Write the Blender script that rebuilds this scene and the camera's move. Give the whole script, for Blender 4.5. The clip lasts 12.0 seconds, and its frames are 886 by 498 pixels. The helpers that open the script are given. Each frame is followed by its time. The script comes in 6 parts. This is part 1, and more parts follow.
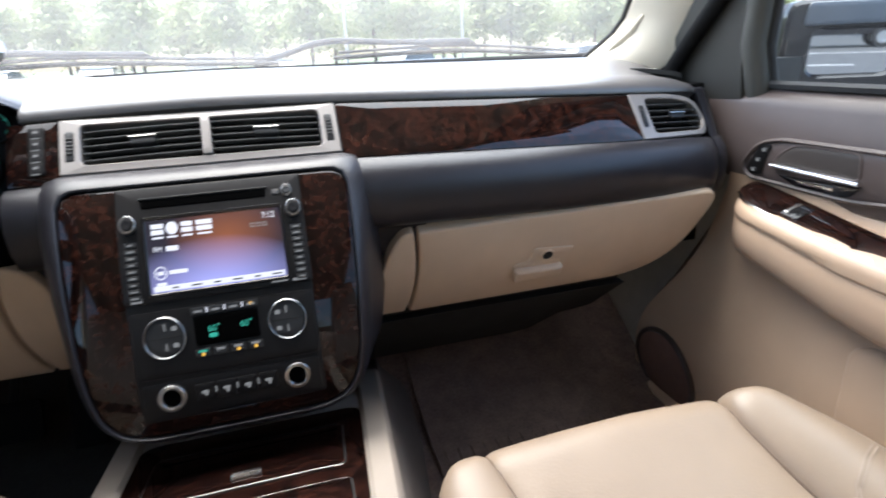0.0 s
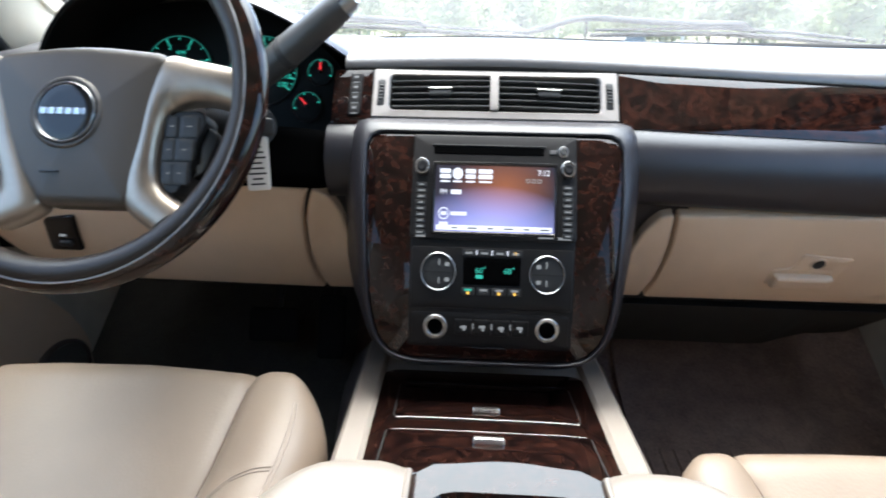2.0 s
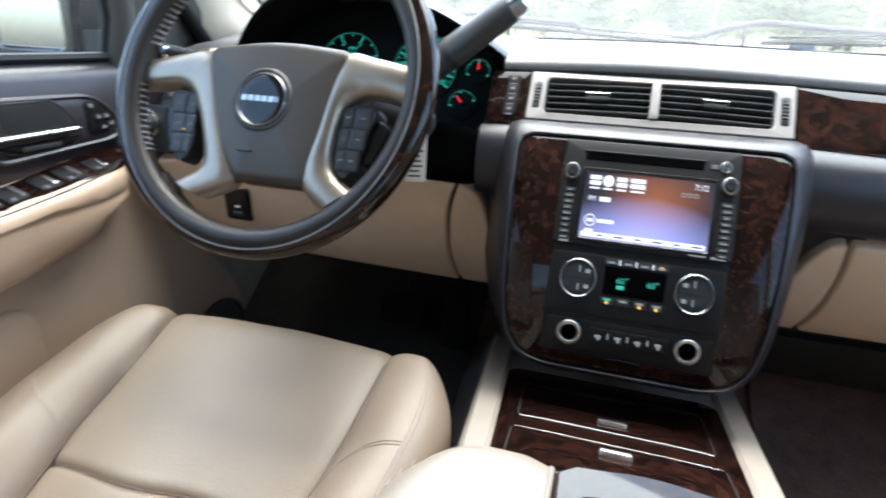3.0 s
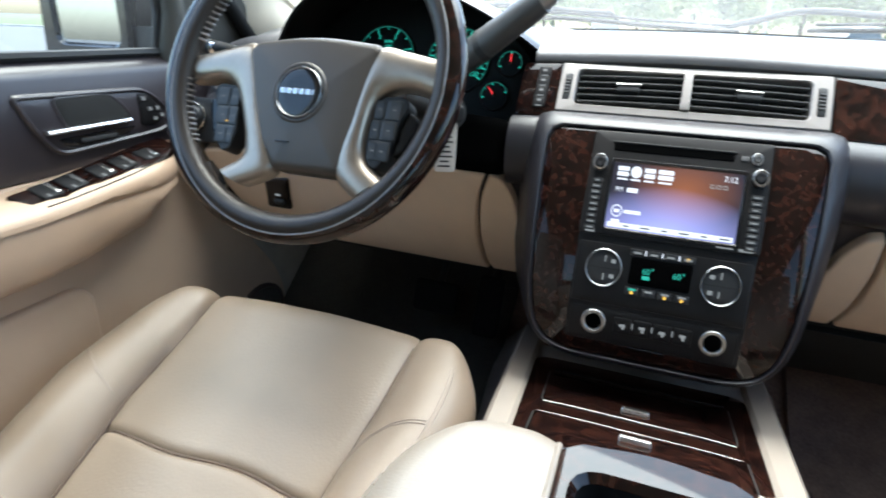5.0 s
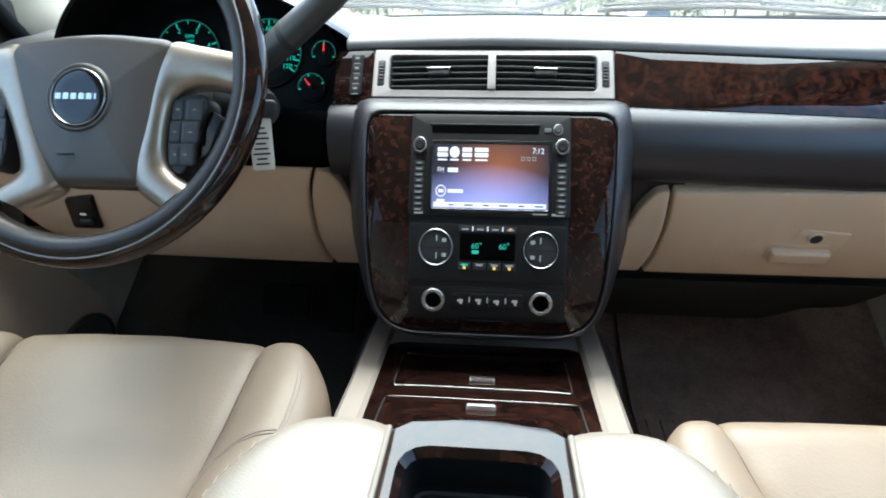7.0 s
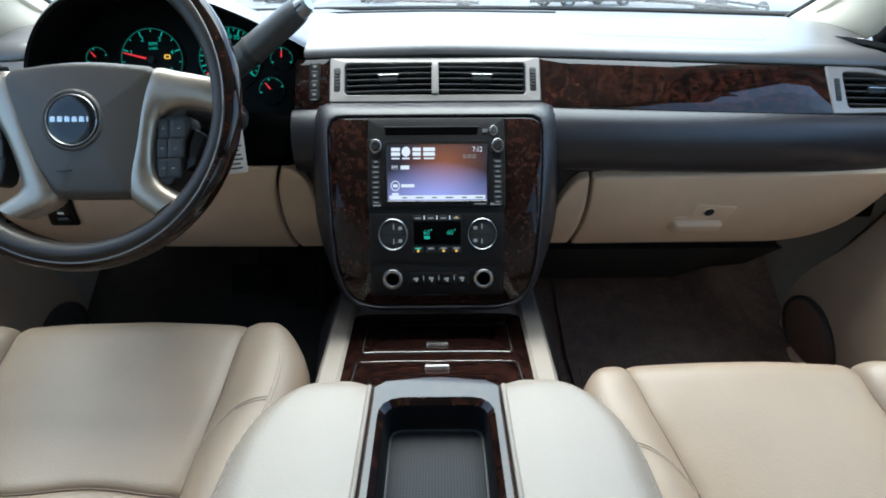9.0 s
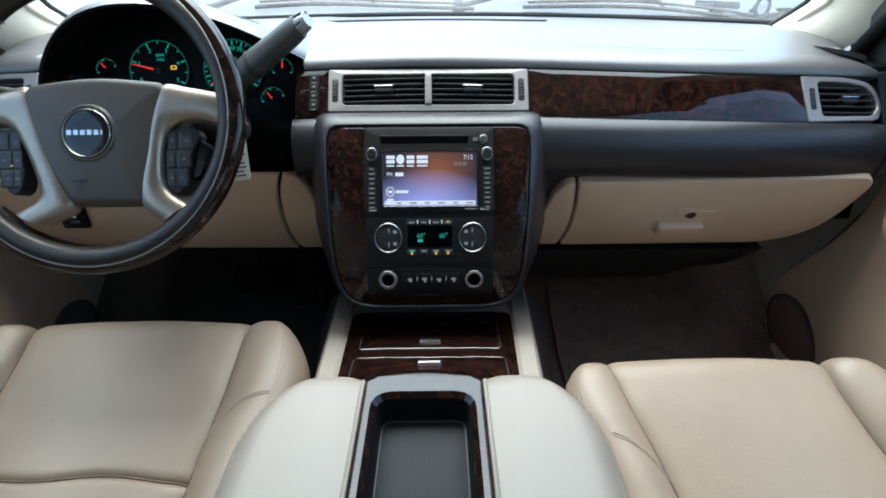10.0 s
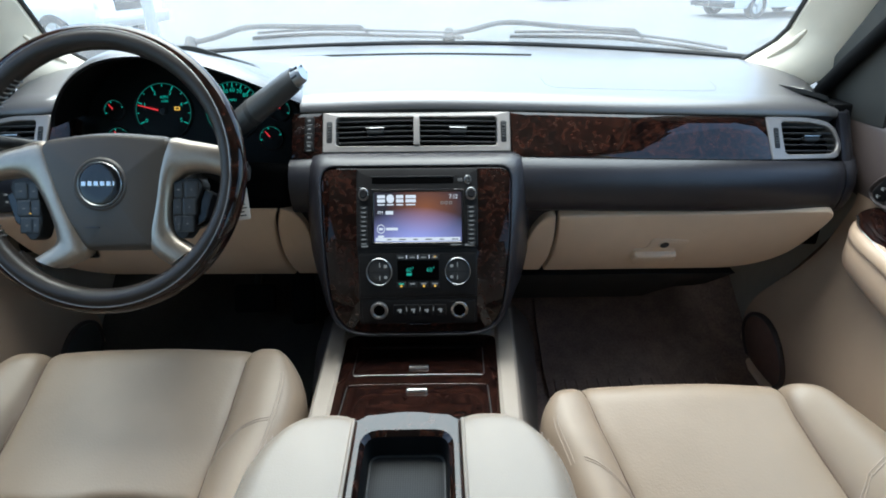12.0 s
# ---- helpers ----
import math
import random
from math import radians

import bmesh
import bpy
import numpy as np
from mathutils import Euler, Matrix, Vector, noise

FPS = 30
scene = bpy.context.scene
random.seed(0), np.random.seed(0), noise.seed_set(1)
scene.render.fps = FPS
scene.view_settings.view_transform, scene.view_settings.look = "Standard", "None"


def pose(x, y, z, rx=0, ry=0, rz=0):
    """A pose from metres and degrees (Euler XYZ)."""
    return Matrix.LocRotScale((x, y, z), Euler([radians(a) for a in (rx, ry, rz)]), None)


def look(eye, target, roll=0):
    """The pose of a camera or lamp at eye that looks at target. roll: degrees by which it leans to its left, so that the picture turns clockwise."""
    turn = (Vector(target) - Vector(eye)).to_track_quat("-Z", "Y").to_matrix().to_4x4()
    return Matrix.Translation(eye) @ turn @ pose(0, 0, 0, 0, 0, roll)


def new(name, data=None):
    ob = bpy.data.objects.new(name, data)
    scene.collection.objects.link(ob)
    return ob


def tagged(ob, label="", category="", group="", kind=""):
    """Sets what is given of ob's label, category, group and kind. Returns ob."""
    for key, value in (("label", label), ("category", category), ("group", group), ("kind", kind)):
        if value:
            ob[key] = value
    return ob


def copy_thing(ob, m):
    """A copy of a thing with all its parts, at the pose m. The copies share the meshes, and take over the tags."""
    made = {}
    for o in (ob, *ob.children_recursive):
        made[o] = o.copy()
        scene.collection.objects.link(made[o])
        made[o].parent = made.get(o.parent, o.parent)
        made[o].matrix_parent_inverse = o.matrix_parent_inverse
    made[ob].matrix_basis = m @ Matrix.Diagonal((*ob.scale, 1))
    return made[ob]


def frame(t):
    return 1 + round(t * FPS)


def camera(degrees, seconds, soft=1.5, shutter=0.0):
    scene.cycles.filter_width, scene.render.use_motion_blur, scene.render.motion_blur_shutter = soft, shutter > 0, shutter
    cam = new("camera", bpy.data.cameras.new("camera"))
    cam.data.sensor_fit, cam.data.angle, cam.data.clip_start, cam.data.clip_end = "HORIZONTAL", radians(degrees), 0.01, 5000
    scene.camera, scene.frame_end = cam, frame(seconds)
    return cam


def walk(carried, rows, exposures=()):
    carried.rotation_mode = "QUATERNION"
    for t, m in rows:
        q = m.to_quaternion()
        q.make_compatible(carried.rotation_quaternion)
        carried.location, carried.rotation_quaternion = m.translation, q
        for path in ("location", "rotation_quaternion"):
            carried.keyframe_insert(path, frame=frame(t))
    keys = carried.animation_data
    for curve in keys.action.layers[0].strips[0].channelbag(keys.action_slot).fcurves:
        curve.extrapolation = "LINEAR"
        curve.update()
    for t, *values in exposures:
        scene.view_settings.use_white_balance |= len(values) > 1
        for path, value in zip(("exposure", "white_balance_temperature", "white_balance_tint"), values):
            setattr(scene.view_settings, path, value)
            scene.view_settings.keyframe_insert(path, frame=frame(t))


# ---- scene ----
cam = camera(76.9, 12.0, 1.8, 0.5)
PATH = [
    (0, (0.083, 0.231, 0.867), (0.598, 2.047, 0.205), -2.6),
    (0.5, (0.043, 0.231, 0.858), (0.398, 2.083, 0.191), -1.6),
    (1, (0.011, 0.229, 0.848), (0.232, 2.096, 0.167), -0.6),
    (1.5, (-0.008, 0.225, 0.834), (0.064, 2.11, 0.171), 0.1),
    (2, (-0.027, 0.221, 0.844), (-0.119, 2.096, 0.154), 0.9),
    (2.5, (-0.048, 0.211, 0.847), (-0.338, 2.063, 0.15), 1.8),
    (3, (-0.055, 0.204, 0.849), (-0.555, 2.006, 0.14), 2.6),
    (3.2, (-0.054, 0.201, 0.85), (-0.656, 1.969, 0.133), 2.9),
    (4.8, (-0.039, 0.184, 0.855), (-0.729, 1.908, 0.112), 2.1),
    (5, (-0.035, 0.189, 0.853), (-0.665, 1.935, 0.111), 1.9),
    (5.5, (-0.023, 0.197, 0.849), (-0.548, 1.977, 0.103), 1.4),
    (6, (-0.011, 0.203, 0.848), (-0.418, 2.011, 0.096), 0.9),
    (6.5, (-0.001, 0.205, 0.849), (-0.273, 2.035, 0.089), 0.4),
    (7, (0.002, 0.199, 0.851), (-0.158, 2.04, 0.087), -0.1),
    (7.5, (0.008, 0.184, 0.859), (-0.082, 2.027, 0.088), -0.2),
    (9.3, (0.002, 0.085, 0.935), (0.023, 1.874, 0.039), -0.2),
    (9.5, (0.008, 0.075, 0.937), (0.019, 1.865, 0.045), -0.4),
    (10, (0.016, 0.066, 0.96), (0.028, 1.849, 0.055), -0.3),
    (10.5, (0.022, 0.057, 0.982), (0.038, 1.837, 0.07), -0.3),
    (11, (0.031, 0.051, 1.001), (0.046, 1.829, 0.086), -0.4),
    (11.5, (0.034, 0.047, 1.02), (0.051, 1.824, 0.103), -0.3),
    (12, (0.033, 0.037, 1.041), (0.054, 1.816, 0.126), -0.3),
]
EXPOSURES = [(0, 2.95, 6300, 9), (2, 3.27, 6150, 6), (5.5, 3.22, 6080, 1), (7.5, 3.10, 5900, -2), (9.5, 2.61, 5820, -1), (12, 2.55, 5900, -1)]
walk(cam, [(t, look(eye, target, roll)) for t, eye, target, roll in PATH], EXPOSURES)

# ---- light ----
SKY, SUN, LIFT = 0.12, 1.5, 2.8
world = bpy.data.worlds.new("world")
scene.world = world
world.use_nodes = True
wn = world.node_tree.nodes
wl = world.node_tree.links
sky = wn.new("ShaderNodeTexSky")
sky.sky_type, sky.sun_disc = "NISHITA", False
sky.sun_elevation, sky.sun_rotation = radians(70), radians(-12)
sky.air_density, sky.dust_density, sky.ozone_density = 1.0, 3.0, 1.0
wl.new(sky.outputs[0], wn["Background"].inputs[0])
wn["Background"].inputs[1].default_value = SKY
sun = new("sun", bpy.data.lights.new("sun", "SUN"))
sun.data.energy, sun.data.angle, sun.data.color = SUN, radians(85), (1.0, 0.97, 0.93)
sun.matrix_world = look((20 * math.sin(radians(-12)) * math.cos(radians(80)), 20 * math.cos(radians(-12)) * math.cos(radians(80)), 20 * math.sin(radians(80))), (0, 0, 0))

# ---- materials ----
MATS = {}


def mat(name, color, rough=0.5, metal=0.0, vary=0.12, scale=30.0, bump=0.0, bump_scale=400.0, coat=0.0, spec=0.5, sheen=0.0, crease=0.0):
    """Two scales of mottling over a base colour, with fine relief."""
    m = bpy.data.materials.new(name)
    m.use_nodes = True
    n, l = m.node_tree.nodes, m.node_tree.links
    b = n["Principled BSDF"]
    b.inputs["Metallic"].default_value = metal
    b.inputs["Coat Weight"].default_value = coat
    b.inputs["Coat Roughness"].default_value = 0.06
    b.inputs["Specular IOR Level"].default_value = spec
    b.inputs["Sheen Weight"].default_value = sheen
    co = n.new("ShaderNodeTexCoord")
    t1, t2 = n.new("ShaderNodeTexNoise"), n.new("ShaderNodeTexNoise")
    t1.inputs["Scale"].default_value, t1.inputs["Detail"].default_value = scale, 4
    t2.inputs["Scale"].default_value, t2.inputs["Detail"].default_value = scale / 7, 3
    for t in (t1, t2):
        l.new(co.outputs["Object"], t.inputs["Vector"])
    add = n.new("ShaderNodeMath")
    add.operation = "ADD"
    l.new(t1.outputs[0], add.inputs[0])
    l.new(t2.outputs[0], add.inputs[1])
    ramp = n.new("ShaderNodeMapRange")
    ramp.inputs["From Min"].default_value, ramp.inputs["From Max"].default_value = 0.7, 1.3
    ramp.inputs["To Min"].default_value, ramp.inputs["To Max"].default_value = 1 - vary, 1 + vary
    l.new(add.outputs[0], ramp.inputs[0])
    mul = n.new("ShaderNodeVectorMath")
    mul.operation = "SCALE"
    mul.inputs[0].default_value = color
    l.new(ramp.outputs[0], mul.inputs["Scale"])
    l.new(mul.outputs[0], b.inputs["Base Color"])
    rr = n.new("ShaderNodeMapRange")
    rr.inputs["From Min"].default_value, rr.inputs["From Max"].default_value = 0.3, 0.7
    rr.inputs["To Min"].default_value, rr.inputs["To Max"].default_value = max(0.02, rough - 0.06), min(1, rough + 0.06)
    l.new(t2.outputs[0], rr.inputs[0])
    l.new(rr.outputs[0], b.inputs["Roughness"])
    if bump:
        v = n.new("ShaderNodeTexVoronoi")
        v.inputs["Scale"].default_value = bump_scale
        l.new(co.outputs["Object"], v.inputs["Vector"])
        bp = n.new("ShaderNodeBump")
        bp.inputs["Strength"].default_value, bp.inputs["Distance"].default_value = bump, 0.001
        l.new(v.outputs[0], bp.inputs["Height"])
        l.new(bp.outputs[0], b.inputs["Normal"])
        if crease:
            w = n.new("ShaderNodeTexNoise")
            w.inputs["Scale"].default_value, w.inputs["Detail"].default_value, w.inputs["Distortion"].default_value = 10, 1.5, 0.8
            l.new(co.outputs["Object"], w.inputs["Vector"])
            soft = n.new("ShaderNodeBump")
            soft.inputs["Strength"].default_value, soft.inputs["Distance"].default_value = crease, 0.006
            l.new(w.outputs[0], soft.inputs["Height"])
            l.new(soft.outputs[0], bp.inputs["Normal"])
    MATS[name] = m
    return m


def burl(name, dark, light, rough, coat, fine=200, coarse=70):
    """Lacquered burl veneer: dark brown with small reddish flecks."""
    m = bpy.data.materials.new(name)
    m.use_nodes = True
    n, l = m.node_tree.nodes, m.node_tree.links
    b = n["Principled BSDF"]
    b.inputs["Specular IOR Level"].default_value = 0.0
    co = n.new("ShaderNodeTexCoord")
    w = n.new("ShaderNodeTexNoise")
    w.inputs["Scale"].default_value, w.inputs["Detail"].default_value, w.inputs["Distortion"].default_value = fine, 4, 1.0
    big = n.new("ShaderNodeTexNoise")
    big.inputs["Scale"].default_value, big.inputs["Detail"].default_value, big.inputs["Distortion"].default_value = coarse, 3, 1.5
    l.new(co.outputs["Object"], w.inputs["Vector"])
    l.new(co.outputs["Object"], big.inputs["Vector"])
    mx = n.new("ShaderNodeMath")
    mx.operation = "MULTIPLY"
    l.new(w.outputs[0], mx.inputs[0])
    l.new(big.outputs[0], mx.inputs[1])
    r = n.new("ShaderNodeValToRGB")
    r.color_ramp.elements[0].position, r.color_ramp.elements[0].color = 0.20, (*dark, 1)
    r.color_ramp.elements[1].position, r.color_ramp.elements[1].color = 0.35, (*light, 1)
    l.new(mx.outputs[0], r.inputs[0])
    l.new(r.outputs[0], b.inputs["Base Color"])
    b.inputs["Roughness"].default_value = rough
    b.inputs["Coat Weight"].default_value, b.inputs["Coat Roughness"].default_value = coat, 0.03
    MATS[name] = m
    return m


def dotted(name, color, pitch=0.0024):
    """Moulded rubber with a regular grid of small raised dots."""
    m = bpy.data.materials.new(name)
    m.use_nodes = True
    n, l = m.node_tree.nodes, m.node_tree.links
    b = n["Principled BSDF"]
    b.inputs["Roughness"].default_value = 0.65
    b.inputs["Specular IOR Level"].default_value = 0.2
    co = n.new("ShaderNodeTexCoord")
    v = n.new("ShaderNodeTexVoronoi")
    v.voronoi_dimensions = "2D"
    v.inputs["Scale"].default_value, v.inputs["Randomness"].default_value = 1 / pitch, 0.0
    l.new(co.outputs["Object"], v.inputs["Vector"])
    r = n.new("ShaderNodeValToRGB")
    r.color_ramp.elements[0].position, r.color_ramp.elements[0].color = 0.25, (*[c * 1.15 for c in color], 1)
    r.color_ramp.elements[1].position, r.color_ramp.elements[1].color = 0.45, (*[c * 0.72 for c in color], 1)
    l.new(v.outputs["Distance"], r.inputs[0])
    l.new(r.outputs[0], b.inputs["Base Color"])
    bp = n.new("ShaderNodeBump")
    bp.invert = True
    bp.inputs["Strength"].default_value, bp.inputs["Distance"].default_value = 0.5, 0.0006
    l.new(v.outputs["Distance"], bp.inputs["Height"])
    l.new(bp.outputs[0], b.inputs["Normal"])
    MATS[name] = m
    return m


def lit(name, color, strength):
    m = bpy.data.materials.new(name)
    m.use_nodes = True
    b = m.node_tree.nodes["Principled BSDF"]
    b.inputs["Base Color"].default_value = (0.01, 0.01, 0.01, 1)
    b.inputs["Emission Color"].default_value, b.inputs["Emission Strength"].default_value = (*color, 1), strength
    MATS[name] = m
    return m


def glass(name, tint, gloss, veil=0.0):
    """A thin pane: clear with a faint mirror coat and an added pale haze that imitates glare."""
    m = bpy.data.materials.new(name)
    m.use_nodes = True
    n, l = m.node_tree.nodes, m.node_tree.links
    n.remove(n["Principled BSDF"])
    tr, gl, fr, mx = n.new("ShaderNodeBsdfTransparent"), n.new("ShaderNodeBsdfGlossy"), n.new("ShaderNodeLayerWeight"), n.new("ShaderNodeMixShader")
    pw = n.new("ShaderNodeMath")
    pw.operation = "POWER"
    pw.inputs[1].default_value = gloss
    sc = n.new("ShaderNodeMath")
    sc.operation = "MULTIPLY_ADD"
    sc.inputs[1].default_value, sc.inputs[2].default_value = 0.7, 0.03
    l.new(fr.outputs["Facing"], pw.inputs[0])
    l.new(pw.outputs[0], sc.inputs[0])
    tr.inputs[0].default_value = (*tint, 1)
    gl.inputs["Roughness"].default_value = 0.02
    fr.inputs[0].default_value = 0.5
    l.new(sc.outputs[0], mx.inputs[0])
    l.new(tr.outputs[0], mx.inputs[1])
    l.new(gl.outputs[0], mx.inputs[2])
    last = mx
    if veil:
        haze, last = n.new("ShaderNodeBsdfTranslucent"), n.new("ShaderNodeMixShader")
        haze.inputs[0].default_value = (0.9, 0.9, 0.88, 1)
        spots, co, rg = n.new("ShaderNodeTexNoise"), n.new("ShaderNodeTexCoord"), n.new("ShaderNodeMapRange")
        spots.inputs["Scale"].default_value, spots.inputs["Detail"].default_value = 9, 5
        rg.inputs["From Min"].default_value, rg.inputs["From Max"].default_value = 0.3, 0.7
        rg.inputs["To Min"].default_value, rg.inputs["To Max"].default_value = veil * 0.8, veil * 1.2
        l.new(co.outputs["Object"], spots.inputs["Vector"])
        l.new(spots.outputs[0], rg.inputs[0])
        l.new(rg.outputs[0], last.inputs[0])
        l.new(mx.outputs[0], last.inputs[1])
        l.new(haze.outputs[0], last.inputs[2])
    l.new(last.outputs[0], n["Material Output"].inputs[0])
    MATS[name] = m
    return m


leather = mat("cream_leather", (0.228, 0.173, 0.125), 0.42, vary=0.06, scale=14, bump=0.12, bump_scale=700, crease=0.2)
leather_panel = mat("perforated_cream_leather", (0.228, 0.173, 0.125), 0.44, vary=0.06, scale=14, bump=0.14, bump_scale=330, crease=0.25)
leather_lid = mat("pale_cream_leather", (0.288, 0.238, 0.184), 0.42, vary=0.04, scale=14, bump=0.12, bump_scale=700)
tan = mat("tan_moulded_plastic", (0.64, 0.485, 0.345), 0.5, vary=0.05, scale=20, bump=0.12, bump_scale=900)
tan_door = mat("tan_door_vinyl", (0.49, 0.35, 0.240), 0.5, vary=0.06, scale=12, bump=0.1, bump_scale=800)
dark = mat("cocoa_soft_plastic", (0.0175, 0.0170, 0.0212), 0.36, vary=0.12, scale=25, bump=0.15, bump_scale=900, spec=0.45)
# Same cocoa plastic, with windscreen glare lightened into its colour and specular.
dash_top = mat("cocoa_skin_with_glare", (0.080, 0.077, 0.079), 0.34, vary=0.08, scale=18, bump=0.12, bump_scale=800, spec=1.0)
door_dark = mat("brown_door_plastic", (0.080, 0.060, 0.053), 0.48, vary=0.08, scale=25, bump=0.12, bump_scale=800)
black = mat("black_plastic", (0.021, 0.0215, 0.022), 0.42, vary=0.15, scale=40, bump=0.06, bump_scale=900, spec=0.28)
gloss_black = mat("gloss_black_plastic", (0.008, 0.008, 0.009), 0.12, vary=0.1, scale=40)
faceplate = mat("charcoal_faceplate", (0.0105, 0.0100, 0.0100), 0.42, vary=0.1, scale=60, spec=0.15)
# Almost no albedo: the shade inside slots and ducts as a colour.
slot_black = mat("slot_black", (0.002, 0.002, 0.002), 0.9, vary=0.1, spec=0.0)
# Near-black for gaps and hollows, their shade put into the colour.
void = mat("recess_shade", (0.024, 0.024, 0.023), 0.8, vary=0.1, spec=0.15)
gauge_black = mat("gauge_face_black", (0.006, 0.008, 0.008), 0.6, vary=0.1, spec=0.15)
silver = mat("warm_silver_paint", (0.265, 0.245, 0.230), 0.40, metal=0.5, vary=0.05, scale=120)
chrome = mat("bright_chrome", (0.58, 0.57, 0.56), 0.20, metal=1.0, vary=0.03, scale=50)
carpet = mat("brown_carpet", (0.17, 0.122, 0.106), 0.95, vary=0.35, scale=160, bump=0.9, bump_scale=500)
mat_rubber = mat("brown_carpet_mat", (0.160, 0.118, 0.103), 0.9, vary=0.3, scale=200, bump=0.8, bump_scale=700)
# Near-black carpet colour that includes the shade of the driver footwell.
footwell_black = mat("footwell_black", (0.036, 0.034, 0.030), 0.95, vary=0.3, scale=200, bump=0.8, bump_scale=600)
grey_side = mat("grey_console_side", (0.12, 0.105, 0.095), 0.6, vary=0.08, scale=30)
wood = burl("burl_veneer", (0.0045, 0.0026, 0.0024), (0.019, 0.0066, 0.0046), 0.3, 0.55)
wood_frame_mat = burl("warm_burl_veneer", (0.006, 0.0034, 0.0030), (0.030, 0.0108, 0.0068), 0.3, 0.8, 120, 40)
wood_dash = burl("glossy_burl_veneer", (0.0036, 0.0021, 0.0020), (0.028, 0.0092, 0.0058), 0.3, 1.0, 140, 48)
burl_dark = burl("dark_burl_veneer", (0.0036, 0.0021, 0.0020), (0.0235, 0.0082, 0.0054), 0.3, 0.7, 140, 48)
headliner = mat("beige_headliner", (0.55, 0.49, 0.40), 0.9, vary=0.06, scale=60, bump=0.2, bump_scale=600)
trim_beige = mat("beige_pillar_trim", (0.68, 0.61, 0.48), 0.6, vary=0.05, scale=20, bump=0.1, bump_scale=700)
sail_trim = mat("taupe_corner_trim", (0.048, 0.046, 0.040), 0.6, vary=0.08, scale=20)
grey_trim = mat("grey_green_trim", (0.075, 0.073, 0.064), 0.6, vary=0.08, scale=20)
kick_grey = mat("grey_beige_kick_panel", (0.40, 0.37, 0.31), 0.7, vary=0.1, scale=30, bump=0.2, bump_scale=600)
speaker_brown = mat("brown_speaker_cloth", (0.20, 0.115, 0.088), 0.8, vary=0.1, scale=60, bump=0.4, bump_scale=500)
bin_rubber = dotted("dotted_grey_rubber", (0.036, 0.0375, 0.0385))
pad_grey = mat("wheel_hub_taupe", (0.053, 0.043, 0.033), 0.42, vary=0.06, scale=30, bump=0.12, bump_scale=900)
wheel_leather = mat("dark_wheel_leather", (0.027, 0.022, 0.019), 0.36, vary=0.1, scale=40, bump=0.15, bump_scale=700, spec=0.35)
# Driver's copy of the brown door plastic, shade darkened into its colour.
door_dark_shaded = mat("shaded_door_plastic", (0.028, 0.023, 0.026), 0.36, vary=0.08, scale=25, bump=0.12, bump_scale=800, spec=0.6)
switch_black = mat("matt_black_switch", (0.010, 0.010, 0.011), 0.5, vary=0.1, scale=60, spec=0.12)
wheel_key = mat("charcoal_wheel_keys", (0.020, 0.0205, 0.0205), 0.40, vary=0.1, scale=60, spec=0.5)
key_grey = mat("grey_rubber_keys", (0.045, 0.045, 0.045), 0.5, vary=0.08, scale=60)
lever_grey = mat("charcoal_lever_plastic", (0.042, 0.041, 0.040), 0.42, vary=0.1, scale=60, bump=0.08, bump_scale=900)
slat_grey = mat("grey_vent_slat", (0.050, 0.050, 0.050), 0.5, vary=0.08, scale=60, spec=0.3)
cluster_black = mat("cluster_black", (0.006, 0.0065, 0.0065), 0.5, vary=0.1, scale=40, spec=0.15)
speaker_rim = mat("dark_brown_speaker_rim", (0.055, 0.040, 0.034), 0.5, vary=0.1, scale=40)
# Door brown darkened by the shade inside the finger cup.
cup_shade = mat("shaded_brown_plastic", (0.040, 0.032, 0.027), 0.6, vary=0.1, scale=30)
gasket_black = mat("matt_black_gasket", (0.008, 0.008, 0.008), 0.8, vary=0.1, scale=60, spec=0.1)
rubber = mat("black_rubber", (0.02, 0.02, 0.02), 0.7, vary=0.15, scale=60)
GL = 0.5 ** LIFT
glow_green = lit("teal_gauge_glow", (0.06, 0.80, 0.60), 0.5 * GL)
glow_teal_dim = lit("dim_teal_glow", (0.05, 0.5, 0.4), 0.30 * GL)
glow_red = lit("red_needle_glow", (1.0, 0.04, 0.05), 0.9 * GL)
glow_amber = lit("amber_telltale", (1.0, 0.55, 0.08), 1.0 * GL)
glow_white = lit("white_icon_glow", (0.86, 0.88, 1.0), 1.0 * GL)
glow_dim = lit("dim_icon_glow", (0.7, 0.72, 0.75), 0.28 * GL)
bright_lever = mat("polished_chrome", (0.80, 0.79, 0.78), 0.28, metal=1.0, vary=0.03, scale=50)
console_cream = mat("cream_console_plastic", (0.27, 0.232, 0.195), 0.5, vary=0.05, scale=20, bump=0.1, bump_scale=900)
spoke_silver = mat("warm_silver_spoke", (0.33, 0.285, 0.238), 0.34, metal=0.8, vary=0.06, scale=120)
seam_dark = mat("dark_seam_thread", (0.11, 0.075, 0.055), 0.8, vary=0.1, scale=80)
# The last value mixes in haze for the glare that washes out the view.
windscreen = glass("windscreen_glass", (0.93, 0.97, 0.95), 6.0, 0.08)
side_glass = glass("side_glass", (0.72, 0.77, 0.76), 5.0, 0.012)
tinted = glass("privacy_glass", (0.66, 0.68, 0.67), 5.0)
mirror_glass = mat("mirror_silver", (0.55, 0.56, 0.58), -0.04, metal=1.0, vary=0.01)
dull_chrome = mat("dull_chrome", (0.31, 0.31, 0.31), 0.28, metal=1.0, vary=0.04, scale=60)

# ---- shapes ----


